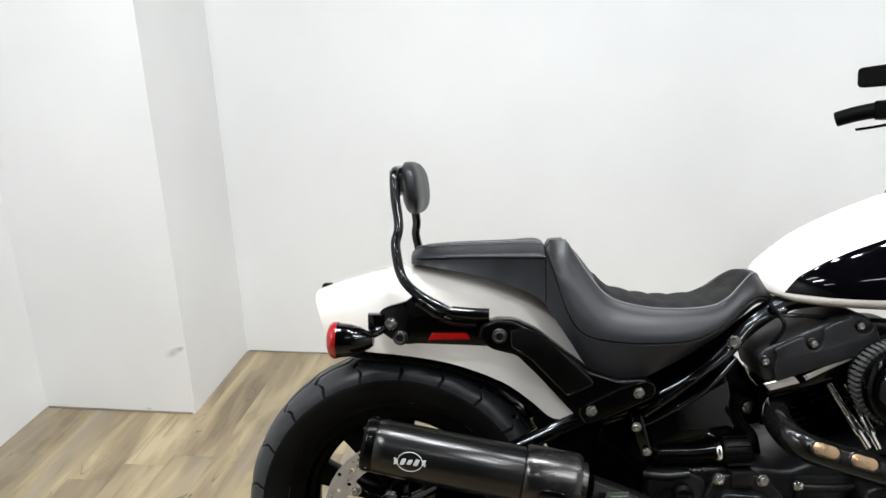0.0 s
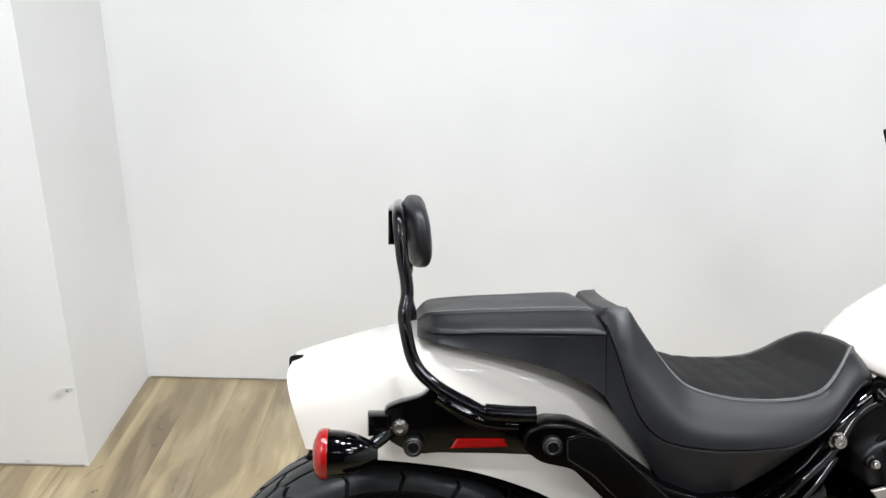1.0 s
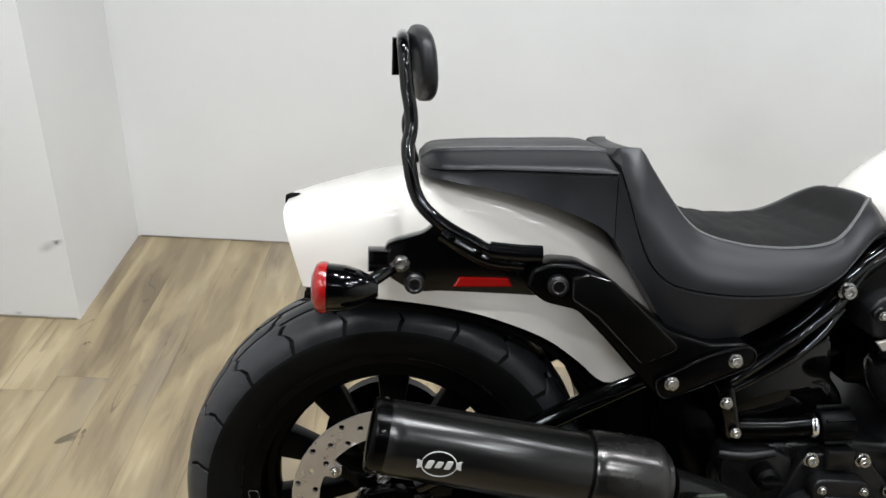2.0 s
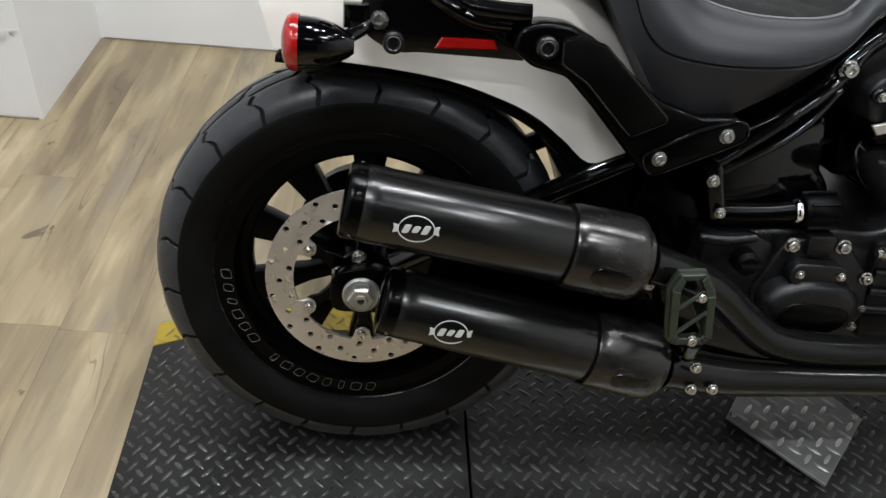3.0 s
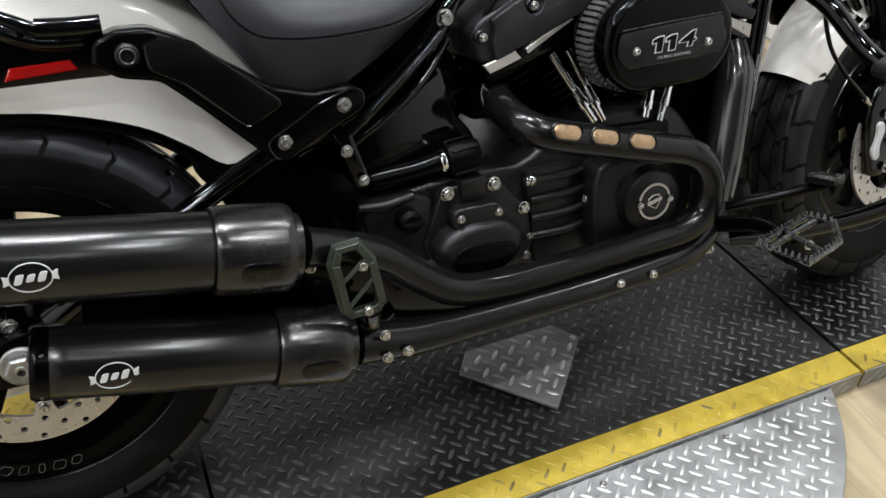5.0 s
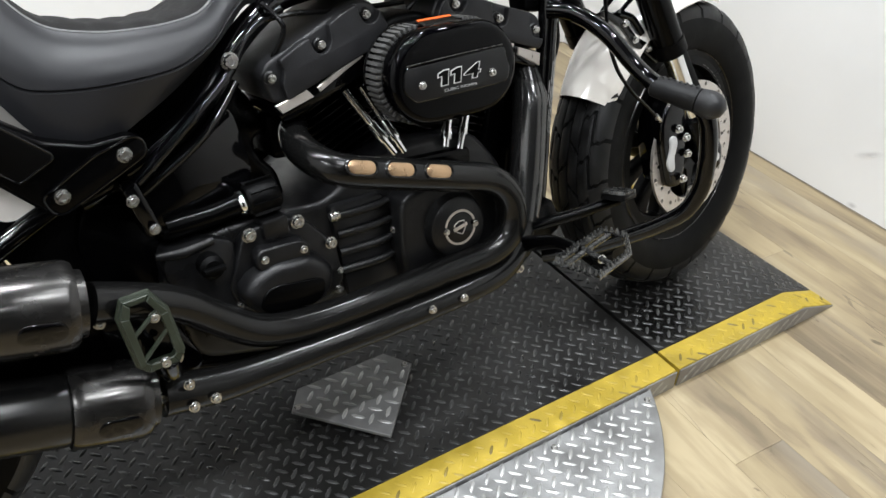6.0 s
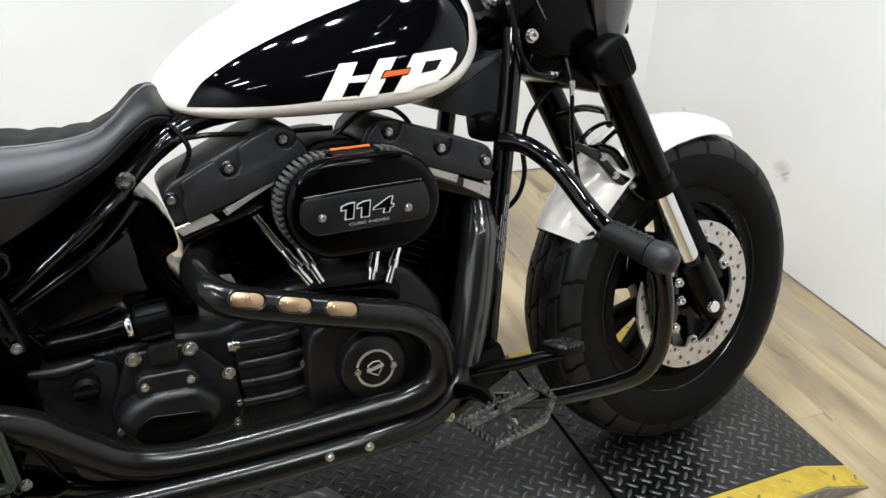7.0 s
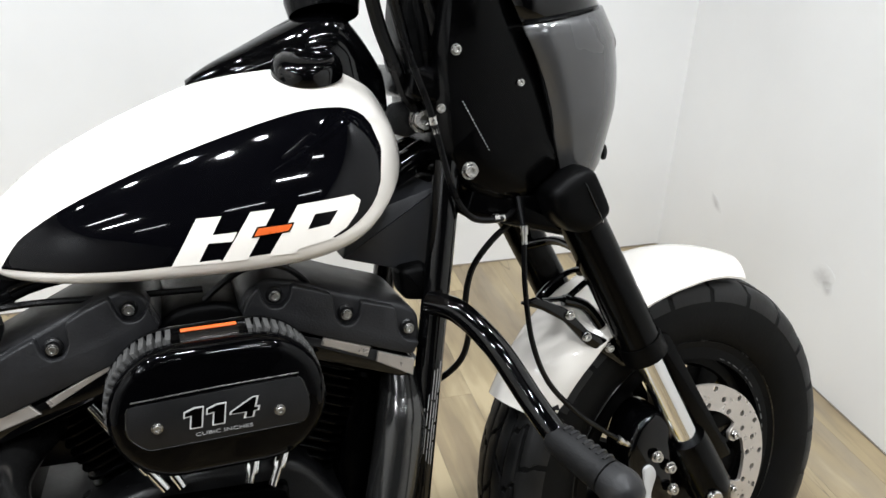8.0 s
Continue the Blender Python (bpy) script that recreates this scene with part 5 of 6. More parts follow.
for x, z, r, y in ((0.602, 0.121, 0.0088, -0.168), (0.678, 0.121, 0.0088, -0.168), (0.726, 0.072, 0.0078, -0.168), (0.611, 0.087, 0.0050, -0.193), (0.672, 0.0855, 0.0050, -0.193), (0.570, 0.018, 0.0052, -0.168), (0.735, 0.022, 0.0044, -0.168), (0.728, -0.008, 0.0058, -0.168)):
    bolt((x, y, z), r, cover)
tr = add("gearbox_top", prism(rounded([(0.475, 0.100), (0.485, 0.128), (0.545, 0.132), (0.582, 0.118), (0.575, 0.02), (0.54, -0.03), (0.50, 0.0)], 0.012), -0.160, -0.10, 0.006, 2), WRINKLE, "black gearbox casting")
part("dipstick", along((0.538, -0.158, 0.095), (0.538, -0.19, 0.095), [(0, 0.03), (0.012, 0.03), (0.018, 0.024), (0.018, 0.0), (0, 0)], 20), PLASTIC, tr)
part("cast_lug", tube([(0.470, -0.158, 0.124), (0.510, -0.160, 0.121), (0.552, -0.158, 0.126)], [0.006, 0.008, 0.006], 4, 12), WRINKLE, tr)
part("dipstick_grip", box((0.032, 0.012, 0.008), Matrix.Translation((0.538, -0.192, 0.095)), 0.003), PLASTIC, tr)
# ribbed cover between gearbox and cam cover
ribs = add("rib_cover", prism(rounded([(0.735, 0.125), (0.83, 0.125), (0.85, 0.05), (0.84, -0.04), (0.75, -0.04)], 0.012), -0.158, -0.12, 0.005, 2), WRINKLE, "black ribbed engine side casting")
for k in range(4):
    part("rib", tube([(0.742, -0.160, 0.108 - 0.030 * k), (0.80, -0.164, 0.108 - 0.030 * k), (0.835, -0.160, 0.110 - 0.030 * k)], 0.0065, 3, 10), WRINKLE, ribs)
part("sensor", along((0.730, -0.168, 0.112), (0.775, -0.168, 0.114), [(0, 0), (0.0075, 0), (0.0075, 0.006), (0.0095, 0.007), (0.0095, 0.010), (0.006, 0.011), (0.006, 0.016), (0, 0.016)], 14), BOLT, ribs, "zinc sensor plug")
for x, z in ((0.838, 0.062), (0.85, 0.098)):
    bolt((x, -0.168, z), 0.0062 if z < 0.08 else 0.0045, ribs)
# cam cover with round timer badge
cam_cover = add("cam_cover", prism(rounded([(0.838, 0.110), (0.862, 0.124), (0.965, 0.134), (1.01, 0.115), (1.03, 0.06), (1.01, -0.01), (0.95, -0.05), (0.85, -0.04), (0.832, 0.02)], 0.025), -0.196, -0.13, 0.010, 4), WRINKLE, "black wrinkle-finish cam cover")
TIMER = Matrix.Translation((0.932, -0.196, 0.052))
boss = part("timer_boss", lathe([(0, -0.020), (0.045, -0.020), (0.051, -0.016), (0.056, 0.0)], 40, TIMER), WRINKLE, cam_cover)
for a0 in (14, 194):
    arc = [[TIMER @ Vector((r * math.cos(a), y, r * math.sin(a))) for r, y in ((0.0264, -0.0205), (0.0264, -0.0220), (0.0298, -0.0220), (0.0300, -0.0205))] for a in (radians(a0 + 152 * j / 24) for j in range(25))]
    part("timer_ring", skin(arc), DISC, cam_cover, "pale machined ring arc")
part("timer_cover", lathe([(0, -0.0215), (0.025, -0.0215), (0.025, -0.019)], 32, TIMER), GLOSS, cam_cover)
TILT = Matrix.Rotation(radians(-14), 4, "Y")
shield = [(-0.0100, 0.0085), (0.0, 0.0115), (0.0100, 0.0085), (0.0085, -0.0050), (0.0, -0.0125), (-0.0085, -0.0050)]
part("emblem_shield", tube([TIMER @ TILT @ Vector((x, -0.0218, z)) for x, z in shield + shield[:2]], 0.0011, 1, 6, False), DISC, cam_cover, "pale plain shield outline")
part("emblem_bar", box((0.027, 0.0014, 0.0058), TIMER @ TILT @ Matrix.Translation((0, -0.0223, 0.0008)), 0.0003), DISC, cam_cover)
for s in (-1, 1):
    bolt((0.932 + s * 0.0278, -0.2195, 0.052), 0.0042, cam_cover)


# cylinders with fins
def cylinder(base, tip, name):
    """Fins stacked from base to tip, in the plane of the bike."""
    p, q = Vector(base), Vector(tip)
    d = q - p
    ang = math.atan2(d.x, d.z)
    m = Matrix.Translation(p) @ Matrix.Rotation(ang, 4, "Y")
    L = d.length
    cyl = add("cylinder", box((0.115, 0.135, L), m @ Matrix.Translation((0, 0, L / 2)), 0.01), SATIN, "black finned engine cylinder")
    n = int(L / 0.0125)
    me = mesh_of(prism(rounded([(-0.074, -0.088), (0.074, -0.088), (0.074, 0.088), (-0.074, 0.088)], 0.03, 5), -0.0022, 0.0022, 0.001, 1, m=Matrix.Rotation(radians(90), 4, "X")), SATIN)
    for k in range(n):
        part("fin", me, None, cyl, m=m @ Matrix.Translation((0, 0, 0.012 + 0.0125 * k)))
    return m, L


cylinder((0.865, 0.012, 0.125), (0.785, 0.012, 0.315), "rear")
cylinder((0.985, -0.012, 0.125), (1.065, -0.012, 0.315), "front")

# rocker boxes
RK = [[(0.673, 0.335), (0.684, 0.350), (0.735, 0.372), (0.800, 0.402), (0.846, 0.418), (0.866, 0.410), (0.884, 0.372), (0.850, 0.342), (0.704, 0.291), (0.686, 0.290)],
      [(0.964, 0.372), (0.975, 0.396), (1.000, 0.410), (1.03, 0.402), (1.10, 0.374), (1.165, 0.352), (1.181, 0.340), (1.182, 0.306), (1.170, 0.288), (1.05, 0.332)]]
RAISED = [[(0.700, 0.318), (0.706, 0.338), (0.700, 0.353), (0.735, 0.3705), (0.751, 0.377), (0.755, 0.360), (0.763, 0.351), (0.777, 0.353), (0.785, 0.366), (0.784, 0.391), (0.802, 0.4005), (0.831, 0.4125), (0.836, 0.394), (0.843, 0.383), (0.857, 0.382), (0.866, 0.390), (0.870, 0.401), (0.881, 0.374), (0.848, 0.344), (0.704, 0.294)],
          [(0.968, 0.371), (0.977, 0.392), (0.990, 0.403), (0.994, 0.386), (1.001, 0.376), (1.015, 0.375), (1.024, 0.385), (1.028, 0.400), (1.060, 0.388), (1.074, 0.382), (1.076, 0.353), (1.083, 0.342), (1.097, 0.341), (1.105, 0.351), (1.108, 0.369), (1.135, 0.360), (1.150, 0.355), (1.151, 0.326), (1.158, 0.313), (1.178, 0.307), (1.168, 0.291), (1.052, 0.334)]]
BASE = [[(0.688, 0.287), (0.850, 0.341), (0.860, 0.322), (0.850, 0.314), (0.700, 0.263), (0.690, 0.270)], [(0.962, 0.360), (1.05, 0.331), (1.168, 0.287), (1.166, 0.266), (1.155, 0.262), (1.04, 0.306), (0.966, 0.332)]]
for k, (o, b) in enumerate(zip(RK, BASE)):
    rb = add("rocker_box", prism(rounded(o, 0.010, 3), -0.131, 0.035, 0.006, 3), ROCKER, "black wrinkle-finish rocker box")
    part("rocker_cover", prism(rounded(RAISED[k], 0.005, 3), -0.1445, -0.11, 0.0026, 3), ROCKER, rb)
    part("rocker_base", prism(rounded(b, 0.004, 2), -0.139, 0.03, 0.003, 2), GLOSS, rb)
    edges = ([(0.684, 0.290), (0.694, 0.277), (0.746, 0.292), (0.736, 0.304)], [(0.752, 0.305), (0.757, 0.297), (0.803, 0.321), (0.834, 0.336), (0.830, 0.341)]) if k == 0 else \
            ([(1.060, 0.330), (1.116, 0.309), (1.111, 0.297), (1.056, 0.321)], [(1.124, 0.302), (1.170, 0.284), (1.167, 0.263), (1.122, 0.289)])
    for e in edges:
        part("machined_edge", prism(e, -0.1425, -0.136, 0.001, 1), DISC, rb, "bright machined edge")
for x, y, z, n_ in ((0.849, -0.136, 0.395, 0), (0.768, -0.142, 0.364, 0), (0.686, -0.140, 0.330, 0), (1.008, -0.136, 0.388, 1), (1.090, -0.138, 0.354, 1), (1.166, -0.136, 0.324, 1)):
    b = add("boss", lathe([(0.0, -0.001), (0.008, -0.001), (0.010, 0.001), (0.011, 0.02)], 18, Matrix.Translation((x, y + 0.004, z))), WRINKLE)
    bolt((x, y - 0.002, z), 0.0053, b)
# pushrod tubes
for p, q in (((0.795, -0.140, 0.292), (0.862, -0.152, 0.180)), ((0.826, -0.135, 0.292), (0.880, -0.150, 0.178)), ((0.985, -0.140, 0.262), (0.955, -0.155, 0.170)), ((1.030, -0.138, 0.270), (0.982, -0.155, 0.160))):
    pr = add("pushrod_tube", tube([p, q], 0.0062, 1, 14, False), CHROME, "chrome pushrod tube")
    v = Vector(q) - Vector(p)
    part("collar", along(Vector(p) + v * 0.5, q, [(0.0062, 0), (0.0080, 0.003), (0.0080, 0.02), (0.0092, 0.022), (0.0092, 0.036)], 14), CHROME, pr)
add("tappet_block", prism(rounded([(0.85, 0.135), (0.85, 0.168), (1.0, 0.160), (1.0, 0.130)], 0.008), -0.160, -0.11, 0.004), SATIN, "gloss black tappet block")

# masses behind: primary side, intake, tunnel, oil tank, cooler
add("primary_cover", prism(rounded([(0.50, 0.10), (0.60, 0.16), (0.98, 0.15), (1.06, 0.06), (1.02, -0.06), (0.60, -0.08), (0.50, -0.02)], 0.05), 0.145, 0.215, 0.02, 3), SATIN, "black primary cover on the far side")
add("intake", prism(rounded([(0.850, 0.24), (0.868, 0.365), (0.90, 0.385), (0.955, 0.385), (0.985, 0.365), (1.00, 0.24)], 0.02), -0.120, 0.09, 0.01, 3), PLASTIC, "black throttle body and intake")
add("seat_base", prism(rounded([(0.40, 0.24), (0.42, 0.31), (0.50, 0.34), (0.60, 0.40), (0.66, 0.44), (0.69, 0.44), (0.655, 0.395), (0.632, 0.355), (0.60, 0.27), (0.50, 0.22)], 0.012), -0.075, 0.09, 0.006, 2), PLASTIC, "black plastic tray under the seat")
add("frame_tunnel", prism(rounded([(0.79, 0.424), (0.78, 0.440), (1.20, 0.465), (1.24, 0.50), (1.27, 0.47), (1.24, 0.424), (0.86, 0.424)], 0.02), -0.060, 0.060, 0.01, 3), SATIN, "black frame backbone under the tank")
# tank outline widened to block see-through gaps behind the engine
add("oil_tank", prism(rounded([(0.55, 0.12), (0.55, 0.30), (0.60, 0.33), (0.652, 0.325), (0.672, 0.30), (0.690, 0.265), (0.692, 0.235), (0.668, 0.228), (0.675, 0.20), (0.70, 0.17), (0.71, 0.11)], 0.015), -0.06, 0.12, 0.01, 3), SATIN, "black oil tank behind the engine")
# added black block, no known part, closing the gap by the rear cylinder
add("rear_filler", prism(rounded([(0.700, 0.185), (0.698, 0.258), (0.745, 0.282), (0.800, 0.27), (0.79, 0.18)], 0.012), -0.05, 0.09, 0.008, 2), SATIN, "black filler block added behind the rear cylinder")
cool = add("oil_cooler", prism(rounded([(1.095, 0.0), (1.135, 0.0), (1.185, 0.30), (1.145, 0.31)], 0.01), -0.095, 0.095, 0.006, 2), SATIN, "black finned oil cooler")
for k in range(12):
    part("fin", box((0.03, 0.17, 0.002), Matrix.Translation((1.133 + 0.0042 * k, 0, 0.02 + 0.024 * k)), 0), SATIN, cool)

# made-up dark mass that hides the floor ahead of the engine
add("front_filler", prism(rounded([(1.075, -0.04), (1.135, -0.04), (1.165, 0.24), (1.105, 0.26), (1.07, 0.12)], 0.012), -0.085, 0.13, 0.008, 2), SATIN, "black filler block added to close the gap ahead of the engine")

# ---- air cleaner ----
AX, AZ = 0.930, 0.306
ac = add("air_cleaner", prism(stadium(AX + 0.002, AZ, 0.042, 0.070, 16), -0.246, -0.206, 0.013, 5), DEEP_GLOSS, "gloss black oval air cleaner cover")
part("back_plate", prism(stadium(AX, AZ, 0.042, 0.074, 16), -0.178, -0.168, 0.003, 2), GLOSS, ac)
part("filter_element", prism(stadium(AX, AZ, 0.042, 0.0655, 16), -0.212, -0.172, 0), PLEAT, ac, "grey pleated filter element")
per = stadium(0, 0, 0.042, 0.069, 24)
pleat = mesh_of(box((0.0054, 0.038, 0.008), None, 0.0018), PLEAT)
for i, (x, z) in enumerate(per):
    j = (i + 1) % len(per)
    a = math.atan2(per[j][1] - per[i - 1][1], per[j][0] - per[i - 1][0])
    part("pleat", pleat, None, ac, m=Matrix.Translation((AX + x, -0.192, AZ + z)) @ Matrix.Rotation(-a, 4, "Y"))
for s in (-1, 1):
    part("straight_side", box((0.084, 0.036, 0.004), Matrix.Translation((AX, -0.192, AZ + s * 0.069)), 0.001), SATIN, ac)
ins = rounded([(0.838, 0.296), (0.842, 0.327), (1.016, 0.331), (1.024, 0.300), (1.018, 0.279), (0.856, 0.277)], 0.008, 4)
part("plate_bead", tube([(x, -0.2478, z) for x, z in ins + ins[:1]], 0.0014, 1, 6, False), GLOSS, ac)
badge = part("badge_plate", prism(ins, -0.2495, -0.243, 0.0012, 2), PANEL, ac, "matte black badge plate lettered 114")
part("trim_line", tube([(0.846, -0.2485, 0.3305), (0.93, -0.2485, 0.3335), (1.014, -0.2485, 0.3345)], 0.0009, 3, 6), WORN_STEEL, ac)
for x, z in ((0.868, 0.300), (0.991, 0.297)):
    bolt((x, -0.250, z), 0.0048, ac)
part("top_label", box((0.060, 0.015, 0.0016), Matrix.Translation((AX, -0.209, AZ + 0.0715)) @ Matrix.Rotation(radians(18), 4, "X"), 0.0005), COLLAR, ac, "silver warning label")
part("top_label", box((0.058, 0.0055, 0.0018), Matrix.Translation((AX, -0.196, AZ + 0.0755)) @ Matrix.Rotation(radians(18), 4, "X"), 0.0005), ORANGE, ac, "orange strip on the warning label")


def text_mesh(body, size, mat, m, parent, name, label, depth=0.0004, outline=0.0, shear=0.0):
    c = bpy.data.curves.new("text", "FONT")
    c.body, c.size, c.extrude, c.align_x, c.align_y, c.shear, c.offset = body, size, depth, "CENTER", "CENTER", shear, outline
    c.space_character = 0.84 if body.isdigit() else 1.0
    tmp = bpy.data.objects.new("tmp", c)
    scene.collection.objects.link(tmp)
    bpy.context.view_layer.update()
    me = bpy.data.meshes.new_from_object(tmp.evaluated_get(bpy.context.evaluated_depsgraph_get()))
    bpy.data.objects.remove(tmp)
    me.materials.clear()
    me.materials.append(mat)
    return part(name, me, None, parent, label, m)


FACE = Matrix.Rotation(radians(90), 4, "X")
ONE = [(0.30, 0.0), (0.80, 0.0), (0.80, 1.0), (0.42, 1.0), (0.0, 0.84), (0.0, 0.60), (0.30, 0.64)]


def numeral_one(x, z, w, h, grow, y, mat, label):
    """A bold flagged numeral 1 leaning forwards; grow widens its outline."""
    pts = [Vector((x + w * u + 0.16 * h * v, z + h * v)) for u, v in ONE]
    out = []
    for i, p in enumerate(pts):
        a, b = (p - pts[i - 1]).normalized(), (pts[(i + 1) % len(pts)] - p).normalized()
        n = Vector((a.y, -a.x)) + Vector((b.y, -b.x))
        out.append(tuple(p + n * (2 * grow / max(n.length_squared, 0.6))))
    part("number_print", prism(out, y - 0.0003, y + 0.0003, 0.0001, 1), mat, ac, label)


for x in (0.893, 0.9155):
    numeral_one(x, 0.2935, 0.0225, 0.0215, 0.0010, -0.2497, WHITE_PRINT, "white number 1")
    numeral_one(x, 0.2935, 0.0225, 0.0215, -0.0006, -0.2503, DEEP_GLOSS, "black number 1 inside its white outline")
text_mesh("4", 0.0290, WHITE_PRINT, Matrix.Translation((0.9535, -0.2497, 0.3045)) @ FACE @ Matrix.Scale(1.9, 4, (1, 0, 0)), ac, "number_print", "white number 4", 0.0003, 0.0014, 0.16)
text_mesh("4", 0.0290, DEEP_GLOSS, Matrix.Translation((0.9535, -0.2503, 0.3045)) @ FACE @ Matrix.Scale(1.9, 4, (1, 0, 0)), ac, "number_print", "black number 4 inside its white outline", 0.0003, 0.0003, 0.16)
text_mesh("CUBIC INCHES", 0.0055, GREY_PRINT, Matrix.Translation((0.933, -0.2497, 0.2855)) @ FACE @ Matrix.Scale(1.6, 4, (1, 0, 0)), ac, "word_print", "small white words CUBIC INCHES", 0.0002)


# ---- fuel tank ----
T_TOP = smooth_table([(0.686, 0.466), (0.692, 0.484), (0.72, 0.515), (0.773, 0.555), (0.85, 0.594), (0.944, 0.630), (1.03, 0.652), (1.10, 0.656), (1.15, 0.632), (1.178, 0.590), (1.190, 0.545)])
T_LOW = smooth_table([(0.686, 0.460), (0.70, 0.447), (0.735, 0.431), (0.80, 0.421), (0.932, 0.415), (1.05, 0.419), (1.11, 0.436), (1.150, 0.468), (1.178, 0.506), (1.190, 0.538)])
T_HALF = smooth_table([(0.686, 0.012), (0.692, 0.055), (0.72, 0.100), (0.78, 0.140), (0.86, 0.166), (0.95, 0.182), (1.04, 0.188), (1.11, 0.176), (1.155, 0.140), (1.182, 0.085), (1.190, 0.03)])


def tank_y(x, z):
    """Half width of the tank at x and z."""
    lo, hi, w = lerp_table(T_LOW, x), lerp_table(T_TOP, x), lerp_table(T_HALF, x)
    mid = lo + (hi - lo) * 0.15
    t = (z - mid) / (hi - mid) if z > mid else (mid - z) / (mid - lo)
    t = min(0.999, abs(t))
    return w * ((1 - t ** 2.1) ** 0.62 if z > mid else (1 - t ** 3.0) ** 0.5)


rings = []
for x in [0.686, 0.688, 0.692, 0.698] + steps(0.706, 1.15, 34) + [1.160, 1.170, 1.178, 1.184, 1.188, 1.190]:
    lo, hi, w = lerp_table(T_LOW, x), lerp_table(T_TOP, x), lerp_table(T_HALF, x)
    mid = lo + (hi - lo) * 0.15
    zs = [mid + (hi - mid) * math.sin(math.pi / 2 * k / 12) for k in range(13)]
    zl = [mid - (mid - lo) * math.sin(math.pi / 2 * k / 6) for k in range(1, 7)]
    side = [(tank_y(x, z) if abs(z - hi) > 1e-9 else 0.0, z) for z in zs[::-1]] + [(tank_y(x, z) if abs(z - lo) > 1e-9 else w * 0.35, z) for z in zl]
    rings.append([Vector((x, -y, z)) for y, z in side] + [Vector((x, y, z)) for y, z in side[::-1]][:-1])
tank = add("fuel_tank", skin(rings), CREAM, "pearl white fuel tank with gloss black side panels", sharp=60)
PAN_U = smooth_table([(0.727, 0.452), (0.742, 0.473), (0.759, 0.4880), (0.805, 0.5145), (0.884, 0.5470), (0.972, 0.5755), (1.05, 0.595), (1.095, 0.598), (1.122, 0.5925), (1.138, 0.578), (1.146, 0.552)])
PAN_L = smooth_table([(0.727, 0.4505), (0.80, 0.4465), (0.85, 0.4455), (0.899, 0.4470), (1.0, 0.451), (1.06, 0.457), (1.095, 0.468), (1.125, 0.490), (1.140, 0.515), (1.146, 0.545)])


def on_tank(s, x, z, lift_by):
    return Vector((x, s * (tank_y(x, z) + lift_by), z))


def tank_patch(s, xs, lo, hi, lift_by, k=12):
    rows = []
    for x in xs:
        a, b = lo(x), hi(x)
        rows.append([on_tank(s, x, a + (b - a) * j / k, lift_by if 0 < j < k else lift_by * 0.3) for j in range(k + 1)])
    return skin(rows, cap=False, closed=False)


for s in (-1, 1):
    part("side_panel", tank_patch(s, steps(0.727, 1.146, 60), lambda x: lerp_table(PAN_L, x), lambda x: max(lerp_table(PAN_U, x), lerp_table(PAN_L, x) + 0.001), 0.0012, 16), TANK_BLACK, tank, "gloss black tank side panel", sharp=60)
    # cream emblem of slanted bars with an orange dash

    def patch(corners, mat, lift_by, name, label):
        """A four-cornered shape laid on the tank's side; corners are (x, z) in turn."""
        p, q, r, t = (Vector(c) for c in corners)
        rows = []
        for i in range(9):
            f = i / 8
            lo_, hi_ = p.lerp(q, f), t.lerp(r, f)
            rows.append([on_tank(s, *lo_.lerp(hi_, j / 8), lift_by) for j in range(9)])
        part(name, skin(rows, cap=False, closed=False), mat, tank, label, sharp=60)

    for corners in (((0.9005, 0.4470), (0.9275, 0.4470), (0.9574, 0.4962), (0.9313, 0.4954)),
                    ((0.9379, 0.4688), (0.9652, 0.4685), (0.9715, 0.4783), (0.9448, 0.4772)),
                    ((0.9515, 0.4470), (0.9785, 0.4475), (1.0130, 0.4991), (0.9873, 0.4978)),
                    ((0.9275, 0.4470), (0.9515, 0.4470), (0.9515, 0.4505), (0.9285, 0.4497)),
                    ((1.0015, 0.4490), (1.0310, 0.4490), (1.0560, 0.4895), (1.0380, 0.5008)),
                    ((1.0547, 0.4890), (1.0815, 0.4902), (1.1013, 0.5048), (1.0380, 0.5008)),
                    ((1.0815, 0.4902), (1.1040, 0.4845), (1.1095, 0.4975), (1.1013, 0.5048)),
                    ((1.0704, 0.4760), (1.0889, 0.4690), (1.1050, 0.4860), (1.0815, 0.4902)),
                    ((1.0300, 0.4715), (1.0720, 0.4610), (1.0900, 0.4700), (1.0704, 0.4762)),
                    ((1.0015, 0.4485), (1.0760, 0.4600), (1.0720, 0.4620), (1.0400, 0.4740))):
        patch(corners, CREAM, 0.0022, "emblem_bar", "cream slanted emblem bar")
    patch(((0.9850, 0.4705), (1.0262, 0.4733), (1.0325, 0.4832), (0.9925, 0.4820)), TANK_BLACK, 0.0028, "emblem_dash", "black outline of the emblem dash")
    patch(((0.9880, 0.4722), (1.0250, 0.4748), (1.0300, 0.4816), (0.9937, 0.4803)), ORANGE, 0.0034, "emblem_dash", "orange emblem dash")

# console, filler cap
rings = []
CON_TOP = smooth_table([(0.940, 0.634), (0.97, 0.652), (1.02, 0.676), (1.07, 0.700), (1.11, 0.714), (1.135, 0.706), (1.160, 0.675), (1.180, 0.640)])
